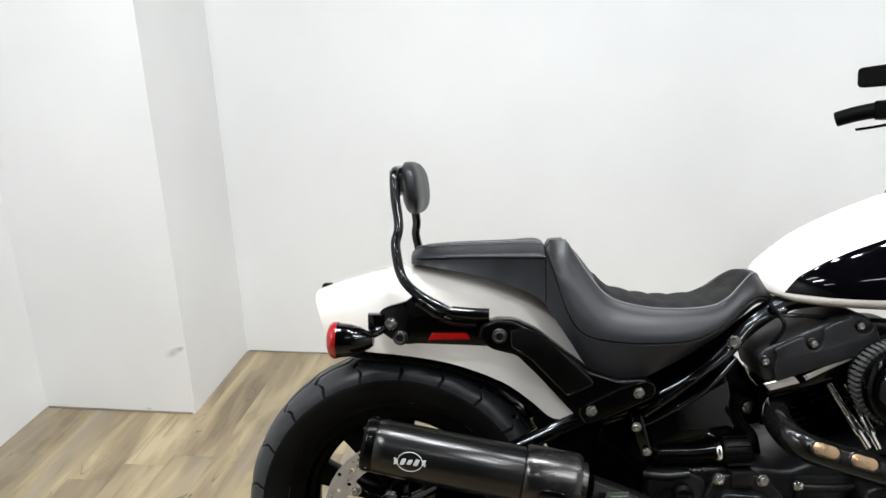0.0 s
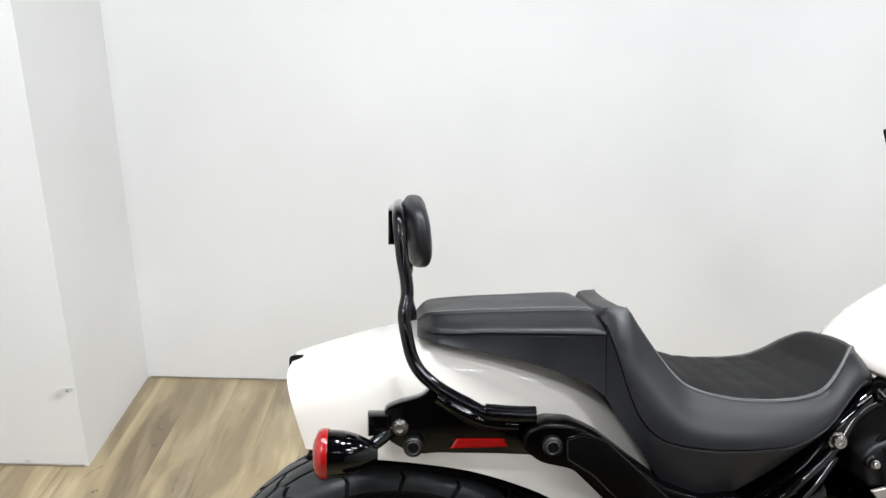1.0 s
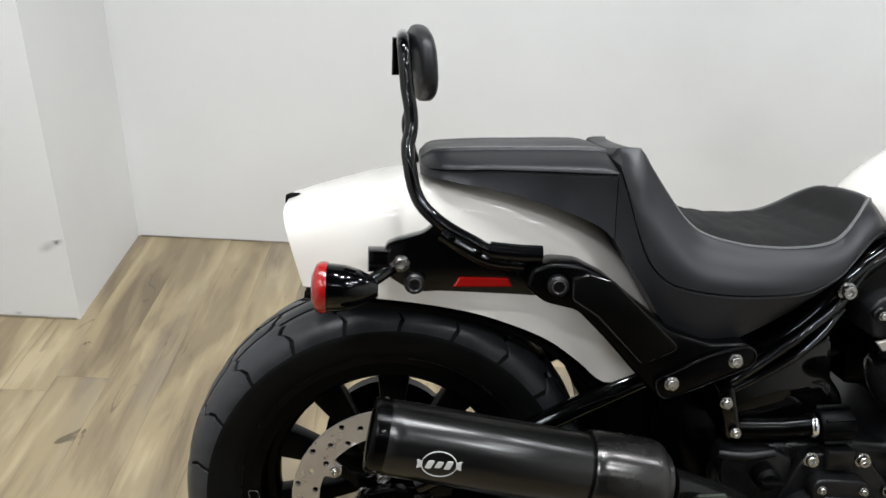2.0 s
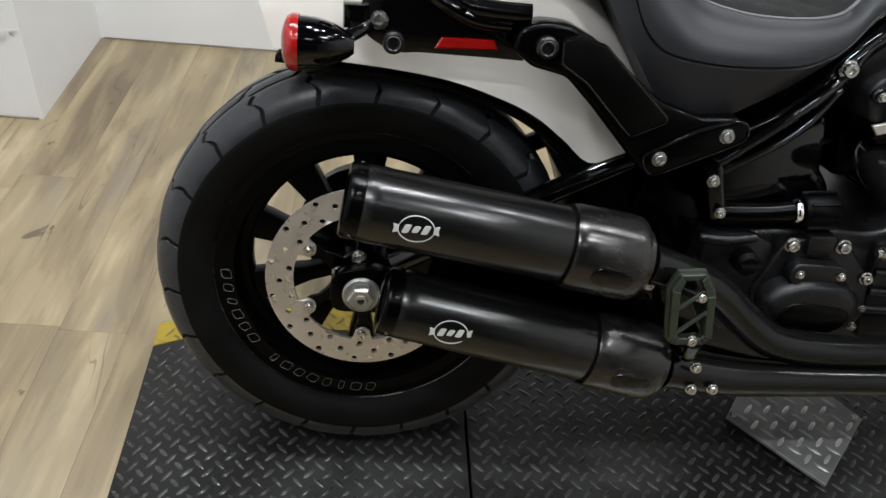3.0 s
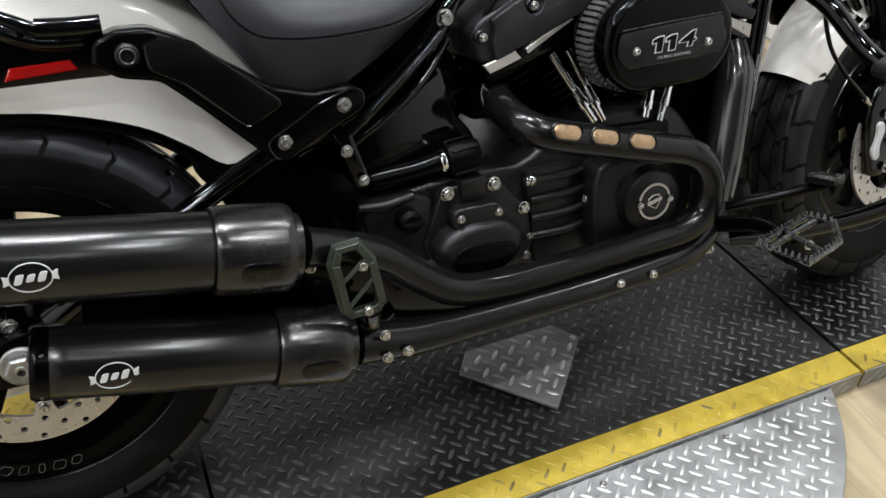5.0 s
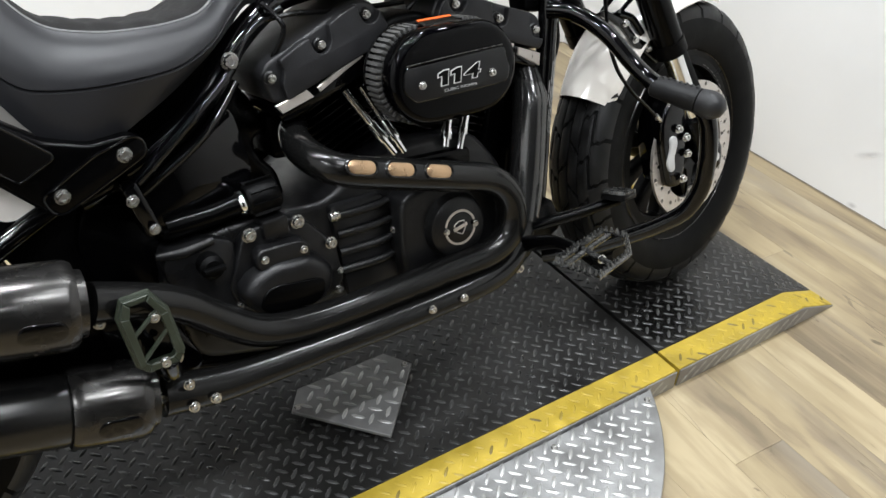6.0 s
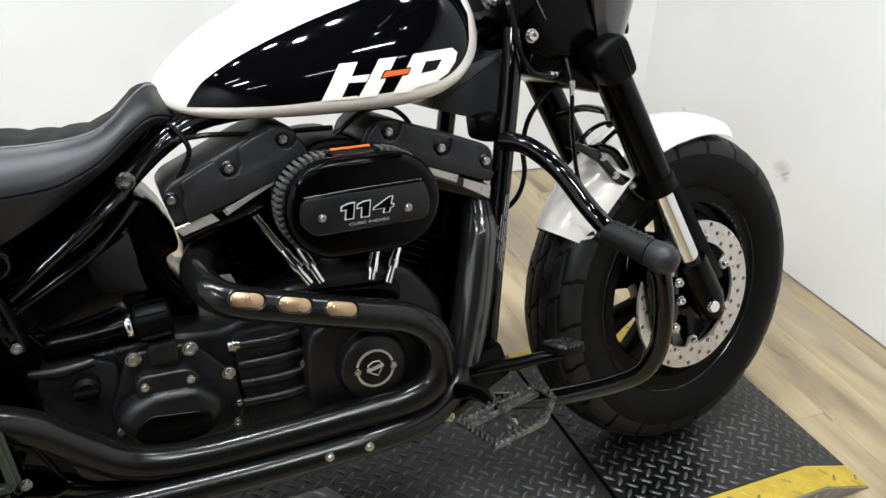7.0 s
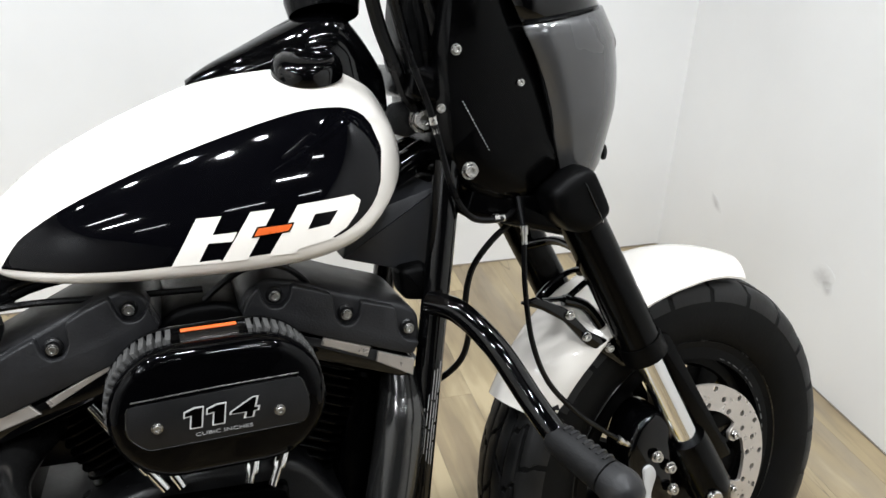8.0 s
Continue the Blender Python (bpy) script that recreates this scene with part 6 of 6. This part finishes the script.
for x in steps(0.940, 1.180, 24):
    w = lerp_table([(0.940, 0.012), (1.0, 0.038), (1.08, 0.060), (1.14, 0.058), (1.18, 0.045)], x)
    zt, zb = lerp_table(CON_TOP, x), lerp_table(T_TOP, min(x, 1.175)) - 0.03
    rings.append([Vector((x, -w * math.cos(q) * (1.0), zb + (zt - zb) * (math.sin(q) ** 0.55))) for q in (math.pi * j / 16 for j in range(17))])
console = add("tank_console", skin(rings), GLOSS, "gloss black tank console with a round gauge", sharp=60)
part("gauge", lathe([(0, 0.020), (0.040, 0.020), (0.046, 0.016), (0.048, 0.0), (0.044, -0.02)], 32, Matrix.Translation((1.116, 0.0, 0.722)) @ Matrix.Rotation(radians(72), 4, "X") @ Matrix.Rotation(radians(0), 4, "Y")), SATIN, console)
capm = Matrix.Translation((1.080, -0.065, 0.648)) @ Matrix.Rotation(radians(24), 4, "X") @ Matrix.Rotation(radians(90), 4, "X")
add("filler_cap", lathe([(0, 0.012), (0.028, 0.011), (0.036, 0.008), (0.040, 0.003), (0.042, -0.002), (0.043, -0.012)], 36, capm), GLOSS, "gloss black fuel filler cap")

# ---- front end ----
def leg_at(z, s):
    x = 1.413 + (0.428 - z) * 0.485
    return Vector((x - (0.010 if s > 0 else 0.0), s * 0.122, z))


for s in (-1, 1):
    fk = add("fork_leg", tube([leg_at(0.47, s), leg_at(0.235, s)], 0.0305, 1, 24, False), SATIN, "black upside-down fork leg")
    part("fork_seal", tube([leg_at(0.252, s), leg_at(0.226, s)], 0.0325, 1, 24, False), PLASTIC, fk)
    part("stanchion", tube([leg_at(0.235, s), leg_at(0.05, s)], 0.0195, 1, 20, False), CHROME, fk, "chrome fork stanchion")
    part("axle_clamp", tube([leg_at(0.085, s), leg_at(0.06, s), leg_at(0.0, s), leg_at(-0.035, s)], [0.029, 0.032, 0.034, 0.022], 3, 18), SATIN, fk)
    part("axle_end", lathe([(0, -0.016), (0.010, -0.016), (0.012, -0.013), (0.012, 0.0)], 20, Matrix.Translation((1.610, s * 0.145, -0.004)) @ Matrix.Rotation(0 if s < 0 else math.pi, 4, "Z")), CHROME, fk)
    lo_, hi_ = leg_at(0.02, s), leg_at(0.245, s)
    part("fork_guard", prism(rounded([(lo_.x + 0.028, lo_.z), (lo_.x + 0.064, lo_.z + 0.010), (hi_.x + 0.056, hi_.z), (hi_.x + 0.030, hi_.z + 0.004)], 0.008, 3), s * 0.102 - 0.006, s * 0.102 + 0.006, 0.003, 2), SATIN, fk)
    ya, yb = (s * 0.165, s * 0.080) if s < 0 else (s * 0.080, s * 0.165)
    part("clamp_cover", pillow(rounded([(1.350, 0.478), (1.376, 0.497), (1.398, 0.506), (1.414, 0.502), (1.427, 0.473), (1.438, 0.446), (1.430, 0.434), (1.404, 0.418), (1.380, 0.422), (1.356, 0.446)], 0.010, 4), ya, yb, 14, 4.0, 0.5), PLASTIC, fk, sharp=70)
    part("clamp_seam", tube([(1.389, s * 0.153, 0.500), (1.396, s * 0.1630, 0.4875), (1.408, s * 0.1655, 0.4604), (1.419, s * 0.1630, 0.440), (1.426, s * 0.153, 0.431)], 0.0016, 4, 8), GLOSS, fk)
fc = add("triple_clamp", prism(rounded([(1.25, 0.45), (1.42, 0.40), (1.43, 0.44), (1.27, 0.50)], 0.012), -0.115, 0.115, 0.01, 3), SATIN, "black lower triple clamp")
part("steering_head", tube([(1.262, 0, 0.56), (1.300, 0, 0.46)], 0.034, 1, 20, False), GLOSS, fc)
part("upper_clamp", prism(rounded([(1.19, 0.60), (1.36, 0.56), (1.37, 0.595), (1.20, 0.64)], 0.012), -0.105, 0.105, 0.008, 3), SATIN, fc)

# front brake caliper and lines
fcal = add("brake_caliper", prism(rounded([(1.484, 0.035), (1.482, 0.086), (1.498, 0.122), (1.530, 0.138), (1.556, 0.120), (1.562, 0.0), (1.545, -0.062), (1.505, -0.055)], 0.016, 4), -0.128, -0.055, 0.010, 3), GLOSS, "black front brake caliper with a silver badge")
part("caliper_badge", prism(rounded([(x + 0.012, z + 0.014) for x, z in ((1.492, 0.040), (1.506, 0.044), (1.514, 0.028), (1.504, -0.004), (1.508, -0.030), (1.494, -0.034), (1.485, -0.014), (1.494, 0.015))], 0.008, 4), -0.1335, -0.126, 0.0015, 2), WHITE_PRINT, fcal)
for x, z in ((1.525, 0.070), (1.547, 0.048), (1.552, 0.012), (1.541, -0.04)):
    bolt((x, -0.134, z), 0.0072, fcal)

# front fender: a short arc over the wheel
rings = []
for i in range(27):
    f = i / 26
    a = radians(150 - 83 * f)
    w = lerp_table([(0, 0.064), (0.25, 0.080), (0.7, 0.082), (1, 0.060)], f)
    ring_o, ring_i = [], []
    for j in range(15):
        u = -1 + 2 * j / 14
        drop = 0.034 * abs(u) ** 2.6 * lerp_table([(0, 1.8), (0.35, 1.3), (1, 0.9)], f)
        for lst, sh in ((ring_o, 0.0), (ring_i, 0.003)):
            r = 0.345 - drop - sh
            lst.append(FRONT @ Vector((r * math.cos(a), w * u * (1 - sh * 3), r * math.sin(a))))
    rings.append(ring_o + ring_i[::-1])
add("fender", skin(rings), CREAM, "short pearl white front fender", sharp=50)
brk = add("fender_bracket", prism(rounded([(1.328, 0.322), (1.353, 0.328), (1.398, 0.305), (1.430, 0.268), (1.462, 0.250), (1.500, 0.215), (1.485, 0.205), (1.446, 0.236), (1.424, 0.250), (1.392, 0.288), (1.358, 0.310)], 0.006), -0.110, -0.100, 0.003, 2), GLOSS, "gloss black fender bracket")
LOOP = [(1.364, 0.318), (1.380, 0.334), (1.400, 0.346), (1.428, 0.352), (1.446, 0.340), (1.428, 0.326), (1.408, 0.314), (1.382, 0.314)]
part("bracket_loop", tube([(x, -0.085, z) for x, z in LOOP + LOOP[:2]], 0.0055, 3, 8, flat=0.7), GLOSS, brk)
part("bracket_loop", tube([(1.400, -0.090, 0.312), (1.432, -0.092, 0.300), (1.455, -0.095, 0.268)], 0.0085, 4, 10), GLOSS, brk)
part("bridge", tube([(1.428, -0.088, 0.348), (1.450, -0.045, 0.362), (1.455, 0.0, 0.364), (1.450, 0.045, 0.362), (1.428, 0.088, 0.348)], 0.007, 4, 10), GLOSS, brk)
for x, z in ((1.400, 0.297), (1.425, 0.262), (1.460, 0.240)):
    bolt((x, -0.111, z), 0.0055, brk)

# fairing: a rounded grey shell with a dark windscreen and a black inner shell
def fairing_shell(z0, z1, k, grow=0.0, tilt_low=0.0, tilt_high=0.0):
    rows = []
    for i in range(k + 1):
        z = z0 + (z1 - z0) * i / k
        front = lerp_table([(0.46, 1.458), (0.49, 1.480), (0.555, 1.504), (0.60, 1.509), (0.645, 1.505), (0.70, 1.475), (0.78, 1.40), (0.86, 1.31)], z) - 0.003 + grow
        edge = lerp_table([(0.46, 1.400), (0.50, 1.383), (0.54, 1.370), (0.575, 1.364), (0.61, 1.354), (0.642, 1.341), (0.676, 1.326), (0.71, 1.312), (0.80, 1.270), (0.86, 1.240)], z)
        hw = lerp_table([(0.46, 0.098), (0.50, 0.124), (0.56, 0.140), (0.65, 0.150), (0.72, 0.148), (0.86, 0.11)], z) + grow
        rows.append([Vector((edge + (front - edge) * math.sin(q) ** 0.7, -hw * math.cos(q), z + (tilt_low * (1 - i / k) + tilt_high * i / k) * math.sin(q))) for q in (math.pi * j / 28 for j in range(29))])
    return skin(rows, cap=False, closed=False)


fairing = add("fairing", fairing_shell(0.460, 0.678, 13, 0.0, 0.0, 0.026), SMOKE, "grey gloss headlamp fairing with a dark windscreen", sharp=60)
so = fairing.modifiers.new("thick", "SOLIDIFY")
so.thickness = 0.006
ws = part("windscreen", fairing_shell(0.680, 0.86, 8, -0.003, 0.026, 0.0), GLOSS, fairing, "dark smoked windscreen", sharp=60)
so = ws.modifiers.new("thick", "SOLIDIFY")
so.thickness = 0.005
for x, y, z in ((1.480, -0.081, 0.652), (1.474, -0.069, 0.508)):
    part("grommet", lathe([(0, -0.004), (0.006, -0.004), (0.010, -0.0025), (0.011, 0.002)], 16, Matrix.Translation((x, y, z)) @ Matrix.Rotation(radians(50), 4, "Z")), PLASTIC, fairing)
inner = add("inner_fairing", pillow(rounded([(1.225, 0.52), (1.254, 0.478), (1.30, 0.458), (1.345, 0.460), (1.390, 0.490), (1.382, 0.54), (1.363, 0.63), (1.340, 0.712), (1.30, 0.80), (1.24, 0.78), (1.222, 0.66)], 0.02), -0.129, 0.129, 16, 6.0, 0.45), SATIN, "black inner fairing and headlamp housing")
for x, z, r in ((1.258, 0.510, 0.0088), (1.247, 0.655, 0.0055), (1.327, 0.612, 0.0050), (1.225, 0.588, 0.0045)):
    bolt((x, -0.128, z), r, inner)
add("cable_guide", prism(rounded([(1.205, 0.595), (1.192, 0.65), (1.205, 0.735), (1.26, 0.75), (1.26, 0.595)], 0.015), -0.085, 0.02, 0.008, 3), PLASTIC, "black plastic cable guide behind the headlamp")
bars, rng = bmesh.new(), random.Random(8)
for k in range(17):
    f = k / 16
    box((0.0016, 0.0008, 0.0010 + 0.0014 * rng.random()), Matrix.Translation((1.252 + 0.031 * f, -0.1300, 0.594 - 0.060 * f)) @ Matrix.Rotation(radians(-27), 4, "Y"), 0, bars)
part("fine_print", bars, GREY_PRINT, inner, "row of tiny pale print marks")
mount = add("tank_mount", prism(rounded([(1.168, 0.560), (1.18, 0.592), (1.262, 0.602), (1.262, 0.575), (1.20, 0.548)], 0.006), -0.060, -0.046, 0.003, 2), WRINKLE, "black tank mounting bracket")
bolt((1.219, -0.066, 0.571), 0.0140, mount)
neck = add("ignition_cover", prism(rounded([(1.100, 0.408), (1.112, 0.450), (1.13, 0.462), (1.235, 0.49), (1.232, 0.395), (1.198, 0.378), (1.152, 0.3916)], 0.004), -0.085, 0.085, 0.004, 2), NECK_GREY, "black plastic neck cover under the tank")
coil = add("horn_cover", prism(rounded([(1.166, 0.392), (1.204, 0.395), (1.210, 0.36), (1.205, 0.345), (1.170, 0.350)], 0.010), -0.11, -0.055, 0.01, 3), PLASTIC, "black plastic coil cover")

# handlebar, grips, mirrors
BAR = [(1.262, 0.05, 0.700), (1.245, 0.12, 0.745), (1.200, 0.22, 0.790), (1.120, 0.32, 0.815), (1.060, 0.385, 0.812), (1.000, 0.425, 0.797)]
hb = add("handlebar", tube([(x, -y, z) for x, y, z in BAR[::-1]] + BAR, 0.0127, 4, 14), SATIN, "black pulled-back handlebar")
for s in (-1, 1):
    gp = part("grip", tube([(1.068, s * 0.378, 0.813), (1.03, s * 0.405, 0.806), (0.996, s * 0.428, 0.796)], [0.0185, 0.018, 0.0175], 4, 18), PLASTIC, hb, "black rubber grip")
    part("switch_box", box((0.05, 0.042, 0.044), Matrix.Translation((1.088, s * 0.362, 0.812)) @ Matrix.Rotation(radians(s * -52), 4, "Z"), 0.008), PLASTIC, hb)
    part("lever", tube([(1.11, s * 0.355, 0.790), (1.10, s * 0.40, 0.780), (1.05, s * 0.45, 0.772)], 0.006, 4, 8, flat=0.6), SATIN, hb)
    part("riser", tube([(1.262, s * 0.05, 0.60), (1.262, s * 0.05, 0.71)], 0.02, 1, 16, False), SATIN, hb)
    part("mirror", prism(rounded([(-0.075, -0.022), (0.07, -0.026), (0.085, 0.0), (0.07, 0.026), (-0.075, 0.024)], 0.012, 4), -0.008, 0.012, 0.005, 3, m=Matrix.Translation((1.078, s * 0.338, 0.888)) @ Matrix.Rotation(radians(s * -53), 4, "Z")), SATIN, hb, "black rectangular mirror")
    part("mirror_stem", tube([(1.10, s * 0.345, 0.82), (1.115, s * 0.345, 0.86), (1.10, s * 0.345, 0.885)], 0.006, 4, 8), SATIN, hb)

# cables
CABLES = [([(1.09, -0.34, 0.81), (1.13, -0.24, 0.78), (1.166, -0.15, 0.715), (1.188, -0.14, 0.645), (1.208, -0.14, 0.585), (1.228, -0.14, 0.500), (1.242, -0.138, 0.468), (1.262, -0.135, 0.450), (1.300, -0.130, 0.447), (1.335, -0.10, 0.455)], 0.0042),
          ([(1.324, -0.120, 0.470), (1.323, -0.138, 0.425), (1.322, -0.140, 0.360), (1.330, -0.140, 0.283), (1.351, -0.140, 0.222), (1.390, -0.140, 0.172), (1.430, -0.138, 0.136), (1.485, -0.125, 0.092)], 0.0038),
          ([(1.13, -0.22, 0.80), (1.148, -0.12, 0.745), (1.164, -0.09, 0.690), (1.182, -0.085, 0.640), (1.200, -0.07, 0.600), (1.235, -0.05, 0.560)], 0.0085),
          ([(1.16, -0.16, 0.79), (1.176, -0.11, 0.735), (1.192, -0.09, 0.680), (1.207, -0.08, 0.630), (1.235, -0.07, 0.575)], 0.0075),
          ([(1.20, -0.14, 0.80), (1.212, -0.11, 0.740), (1.228, -0.10, 0.690), (1.240, -0.09, 0.640), (1.26, -0.08, 0.60)], 0.0065),
          ([(1.20, -0.08, 0.80), (1.215, -0.09, 0.70), (1.23, -0.08, 0.60), (1.26, -0.06, 0.50)], 0.006),
          ([(1.19, -0.05, 0.82), (1.20, -0.06, 0.72), (1.22, -0.05, 0.62)], 0.006),
          ([(1.330, -0.085, 0.430), (1.300, -0.085, 0.408), (1.272, -0.082, 0.372), (1.262, -0.078, 0.325), (1.268, -0.07, 0.28), (1.255, -0.06, 0.235), (1.215, -0.04, 0.20), (1.16, -0.03, 0.19)], 0.0045),
          ([(0.66, -0.10, 0.40), (0.74, -0.115, 0.410), (0.82, -0.10, 0.402), (0.93, -0.11, 0.400)], 0.004),
          ([(0.70, -0.12, 0.355), (0.72, -0.13, 0.395), (0.70, -0.11, 0.43)], 0.004),
          ([(0.93, -0.12, 0.390), (0.97, -0.13, 0.420), (1.01, -0.13, 0.424), (1.04, -0.12, 0.405), (1.06, -0.11, 0.375)], 0.0040),
          ([(0.52, -0.13, 0.13), (0.50, -0.14, 0.05), (0.52, -0.15, -0.02)], 0.005)]
for line, r in CABLES:
    add("cable", tube(line, r, 6, 8), CABLE)
for p, q, r in (((1.3235, -0.139, 0.436), (1.3228, -0.140, 0.412), 0.0050), ((1.462, -0.131, 0.110), (1.480, -0.127, 0.096), 0.0055), ((1.285, -0.132, 0.448), (1.300, -0.130, 0.447), 0.0058), ((1.2095, -0.140, 0.580), (1.2140, -0.140, 0.560), 0.0052)):
    add("cable_ferrule", tube([p, Vector(p).lerp(Vector(q), 0.45), Vector(p).lerp(Vector(q), 0.5), q], [r, r, r * 0.75, r * 0.8], 1, 10, False), BOLT)

# engine guard with its rubber peg
GUARD = [(1.196, -0.135, 0.352), (1.222, -0.170, 0.346), (1.250, -0.218, 0.312), (1.276, -0.262, 0.256), (1.292, -0.302, 0.224), (1.308, -0.345, 0.210), (1.324, -0.370, 0.185), (1.332, -0.374, 0.140), (1.335, -0.369, 0.090), (1.334, -0.358, 0.045), (1.322, -0.338, 0.005), (1.300, -0.306, -0.022), (1.266, -0.262, -0.048), (1.215, -0.20, -0.078), (1.16, -0.14, -0.094)]
guard = add("engine_guard", tube(GUARD, 0.0150, 5, 16), GLOSS, "gloss black bent engine guard tube")
PA, PB = Vector((1.288, -0.288, 0.226)), Vector((1.322, -0.384, 0.200))
ax_ = axis_to(PA, PB)
L_ = (PB - PA).length
gp = part("guard_peg", lathe([(0.0, 0.0), (0.014, 0.0), (0.0180, 0.004), (0.0195, 0.03), (0.0210, L_ - 0.022), (0.0, L_ - 0.020)], 28, ax_), PEG_RUBBER, guard, "ribbed black rubber highway peg")
for k in range(7):
    y = 0.010 + 0.0098 * k
    rr = 0.0188 + 0.0022 * k / 6
    arc = []
    for j in range(13):
        a = radians(-85 + 14 * j)
        arc.append(ax_ @ Vector((rr * math.sin(a), y + 0.007 * j / 12, rr * math.cos(a))))
    part("peg_rib", tube(arc, 0.0021, 1, 6, False), PEG_GREY, guard)
part("peg_end", lathe([(0.0, 0.024), (0.007, 0.0232), (0.0145, 0.0195), (0.0200, 0.012), (0.0228, 0.003), (0.0230, -0.006), (0.0212, -0.020)], 28, axis_to(PB, PB + (PB - PA))), PEG_GREY, guard, "smooth dark grey peg end")

# forward controls: serrated peg, brake pedal
bk = add("control_bracket", prism(rounded([(1.10, 0.02), (1.16, 0.03), (1.18, -0.03), (1.12, -0.06), (1.07, -0.03)], 0.012), -0.175, -0.13, 0.006, 2), SATIN, "black forward control bracket")
bolt((1.045, -0.215, -0.058), 0.008, bk)
RP = [(1.000, -0.372), (1.068, -0.350), (1.136, -0.331), (1.147, -0.372), (1.103, -0.424), (1.015, -0.453)]
RZ = 0.018
rp = add("rider_peg", tube([(x, y, RZ) for x, y in RP + RP[:2]], 0.0050, 1, 8, False), PEG_STEEL, "worn black serrated open-frame rider foot peg")
loop = RP + RP[:1]
for (a, b), (c, d) in zip(loop, loop[1:]):
    n_ = max(2, int(math.hypot(c - a, d - b) / 0.010))
    for k in range(n_):
        f = (k + 0.5) / n_
        part("tooth", lathe([(0.0, -0.0085), (0.0016, -0.0080), (0.0036, 0.0)], 6, Matrix.Translation((a + (c - a) * f, b + (d - b) * f, RZ + 0.003)) @ Matrix.Rotation(radians(-90), 4, "X")), PEG_STEEL, rp)
part("cross_bar", tube([(1.068, -0.352, RZ), (1.058, -0.440, RZ)], 0.0045, 1, 8, False), PEG_STEEL, rp)
part("mount", tube([(1.06, -0.18, -0.03), (1.075, -0.25, -0.008), (1.072, -0.30, 0.008), (1.066, -0.36, 0.014)], [0.016, 0.013, 0.011, 0.009], 3, 12), SATIN, rp)
part("inner_rail", tube([(1.008, -0.388, RZ), (1.070, -0.367, RZ), (1.132, -0.349, RZ)], 0.0045, 1, 8, False), PEG_STEEL, rp)
bolt((1.064, -0.405, RZ - 0.002), 0.006, rp)
bp = add("brake_pedal", tube([(1.075, -0.165, -0.015), (1.10, -0.20, 0.002), (1.150, -0.248, 0.022), (1.185, -0.275, 0.036), (1.212, -0.290, 0.042)], [0.012, 0.011, 0.010, 0.009, 0.008], 4, 10), SATIN, "black brake pedal with ribbed pad")
pm = Matrix.Translation((1.212, -0.288, 0.050)) @ Matrix.Rotation(radians(25), 4, "Z") @ Matrix.Rotation(radians(12), 4, "Y")
part("pedal_pad", box((0.058, 0.044, 0.010), pm, 0.003), PLASTIC, bp)
for k in range(5):
    part("pad_rib", box((0.0055, 0.042, 0.006), pm @ Matrix.Translation((-0.022 + 0.011 * k, 0, 0.0075)), 0.0015), PEG_STEEL, bp)


# ---- floor planks, last ----
PW, PL = 0.132, 1.22
plank_mesh = mesh_of(box((PW - 0.0005, PL - 0.0005, 0.004), Matrix.Translation((0, 0, -0.002)), 0.0003), PLANK)
rng = random.Random(11)
BUTT = {0: 0.217, -3: 0.658, 15: -0.415}        # rows whose butt joints stand out
for i in range(-7, 23):
    joint = BUTT.get(i, rng.uniform(0, PL))
    for j in range(-8, 4):
        x, y0 = -0.538 + i * PW, joint + j * PL
        y1 = min(y0 + PL, BACK + 0.1)
        y0 = max(y0, SOUTH - 0.1)
        if y1 - y0 < 0.02:
            continue
        me = plank_mesh
        if y1 - y0 < PL - 0.001:        # cut to fit at the wall
            me = mesh_of(box((PW - 0.0005, y1 - y0 - 0.0005, 0.004), Matrix.Translation((0, 0, -0.002)), 0.0003), PLANK)
        part("plank", me, None, floor, m=ROOM @ Matrix.Translation((x, (y0 + y1) / 2, 0)))
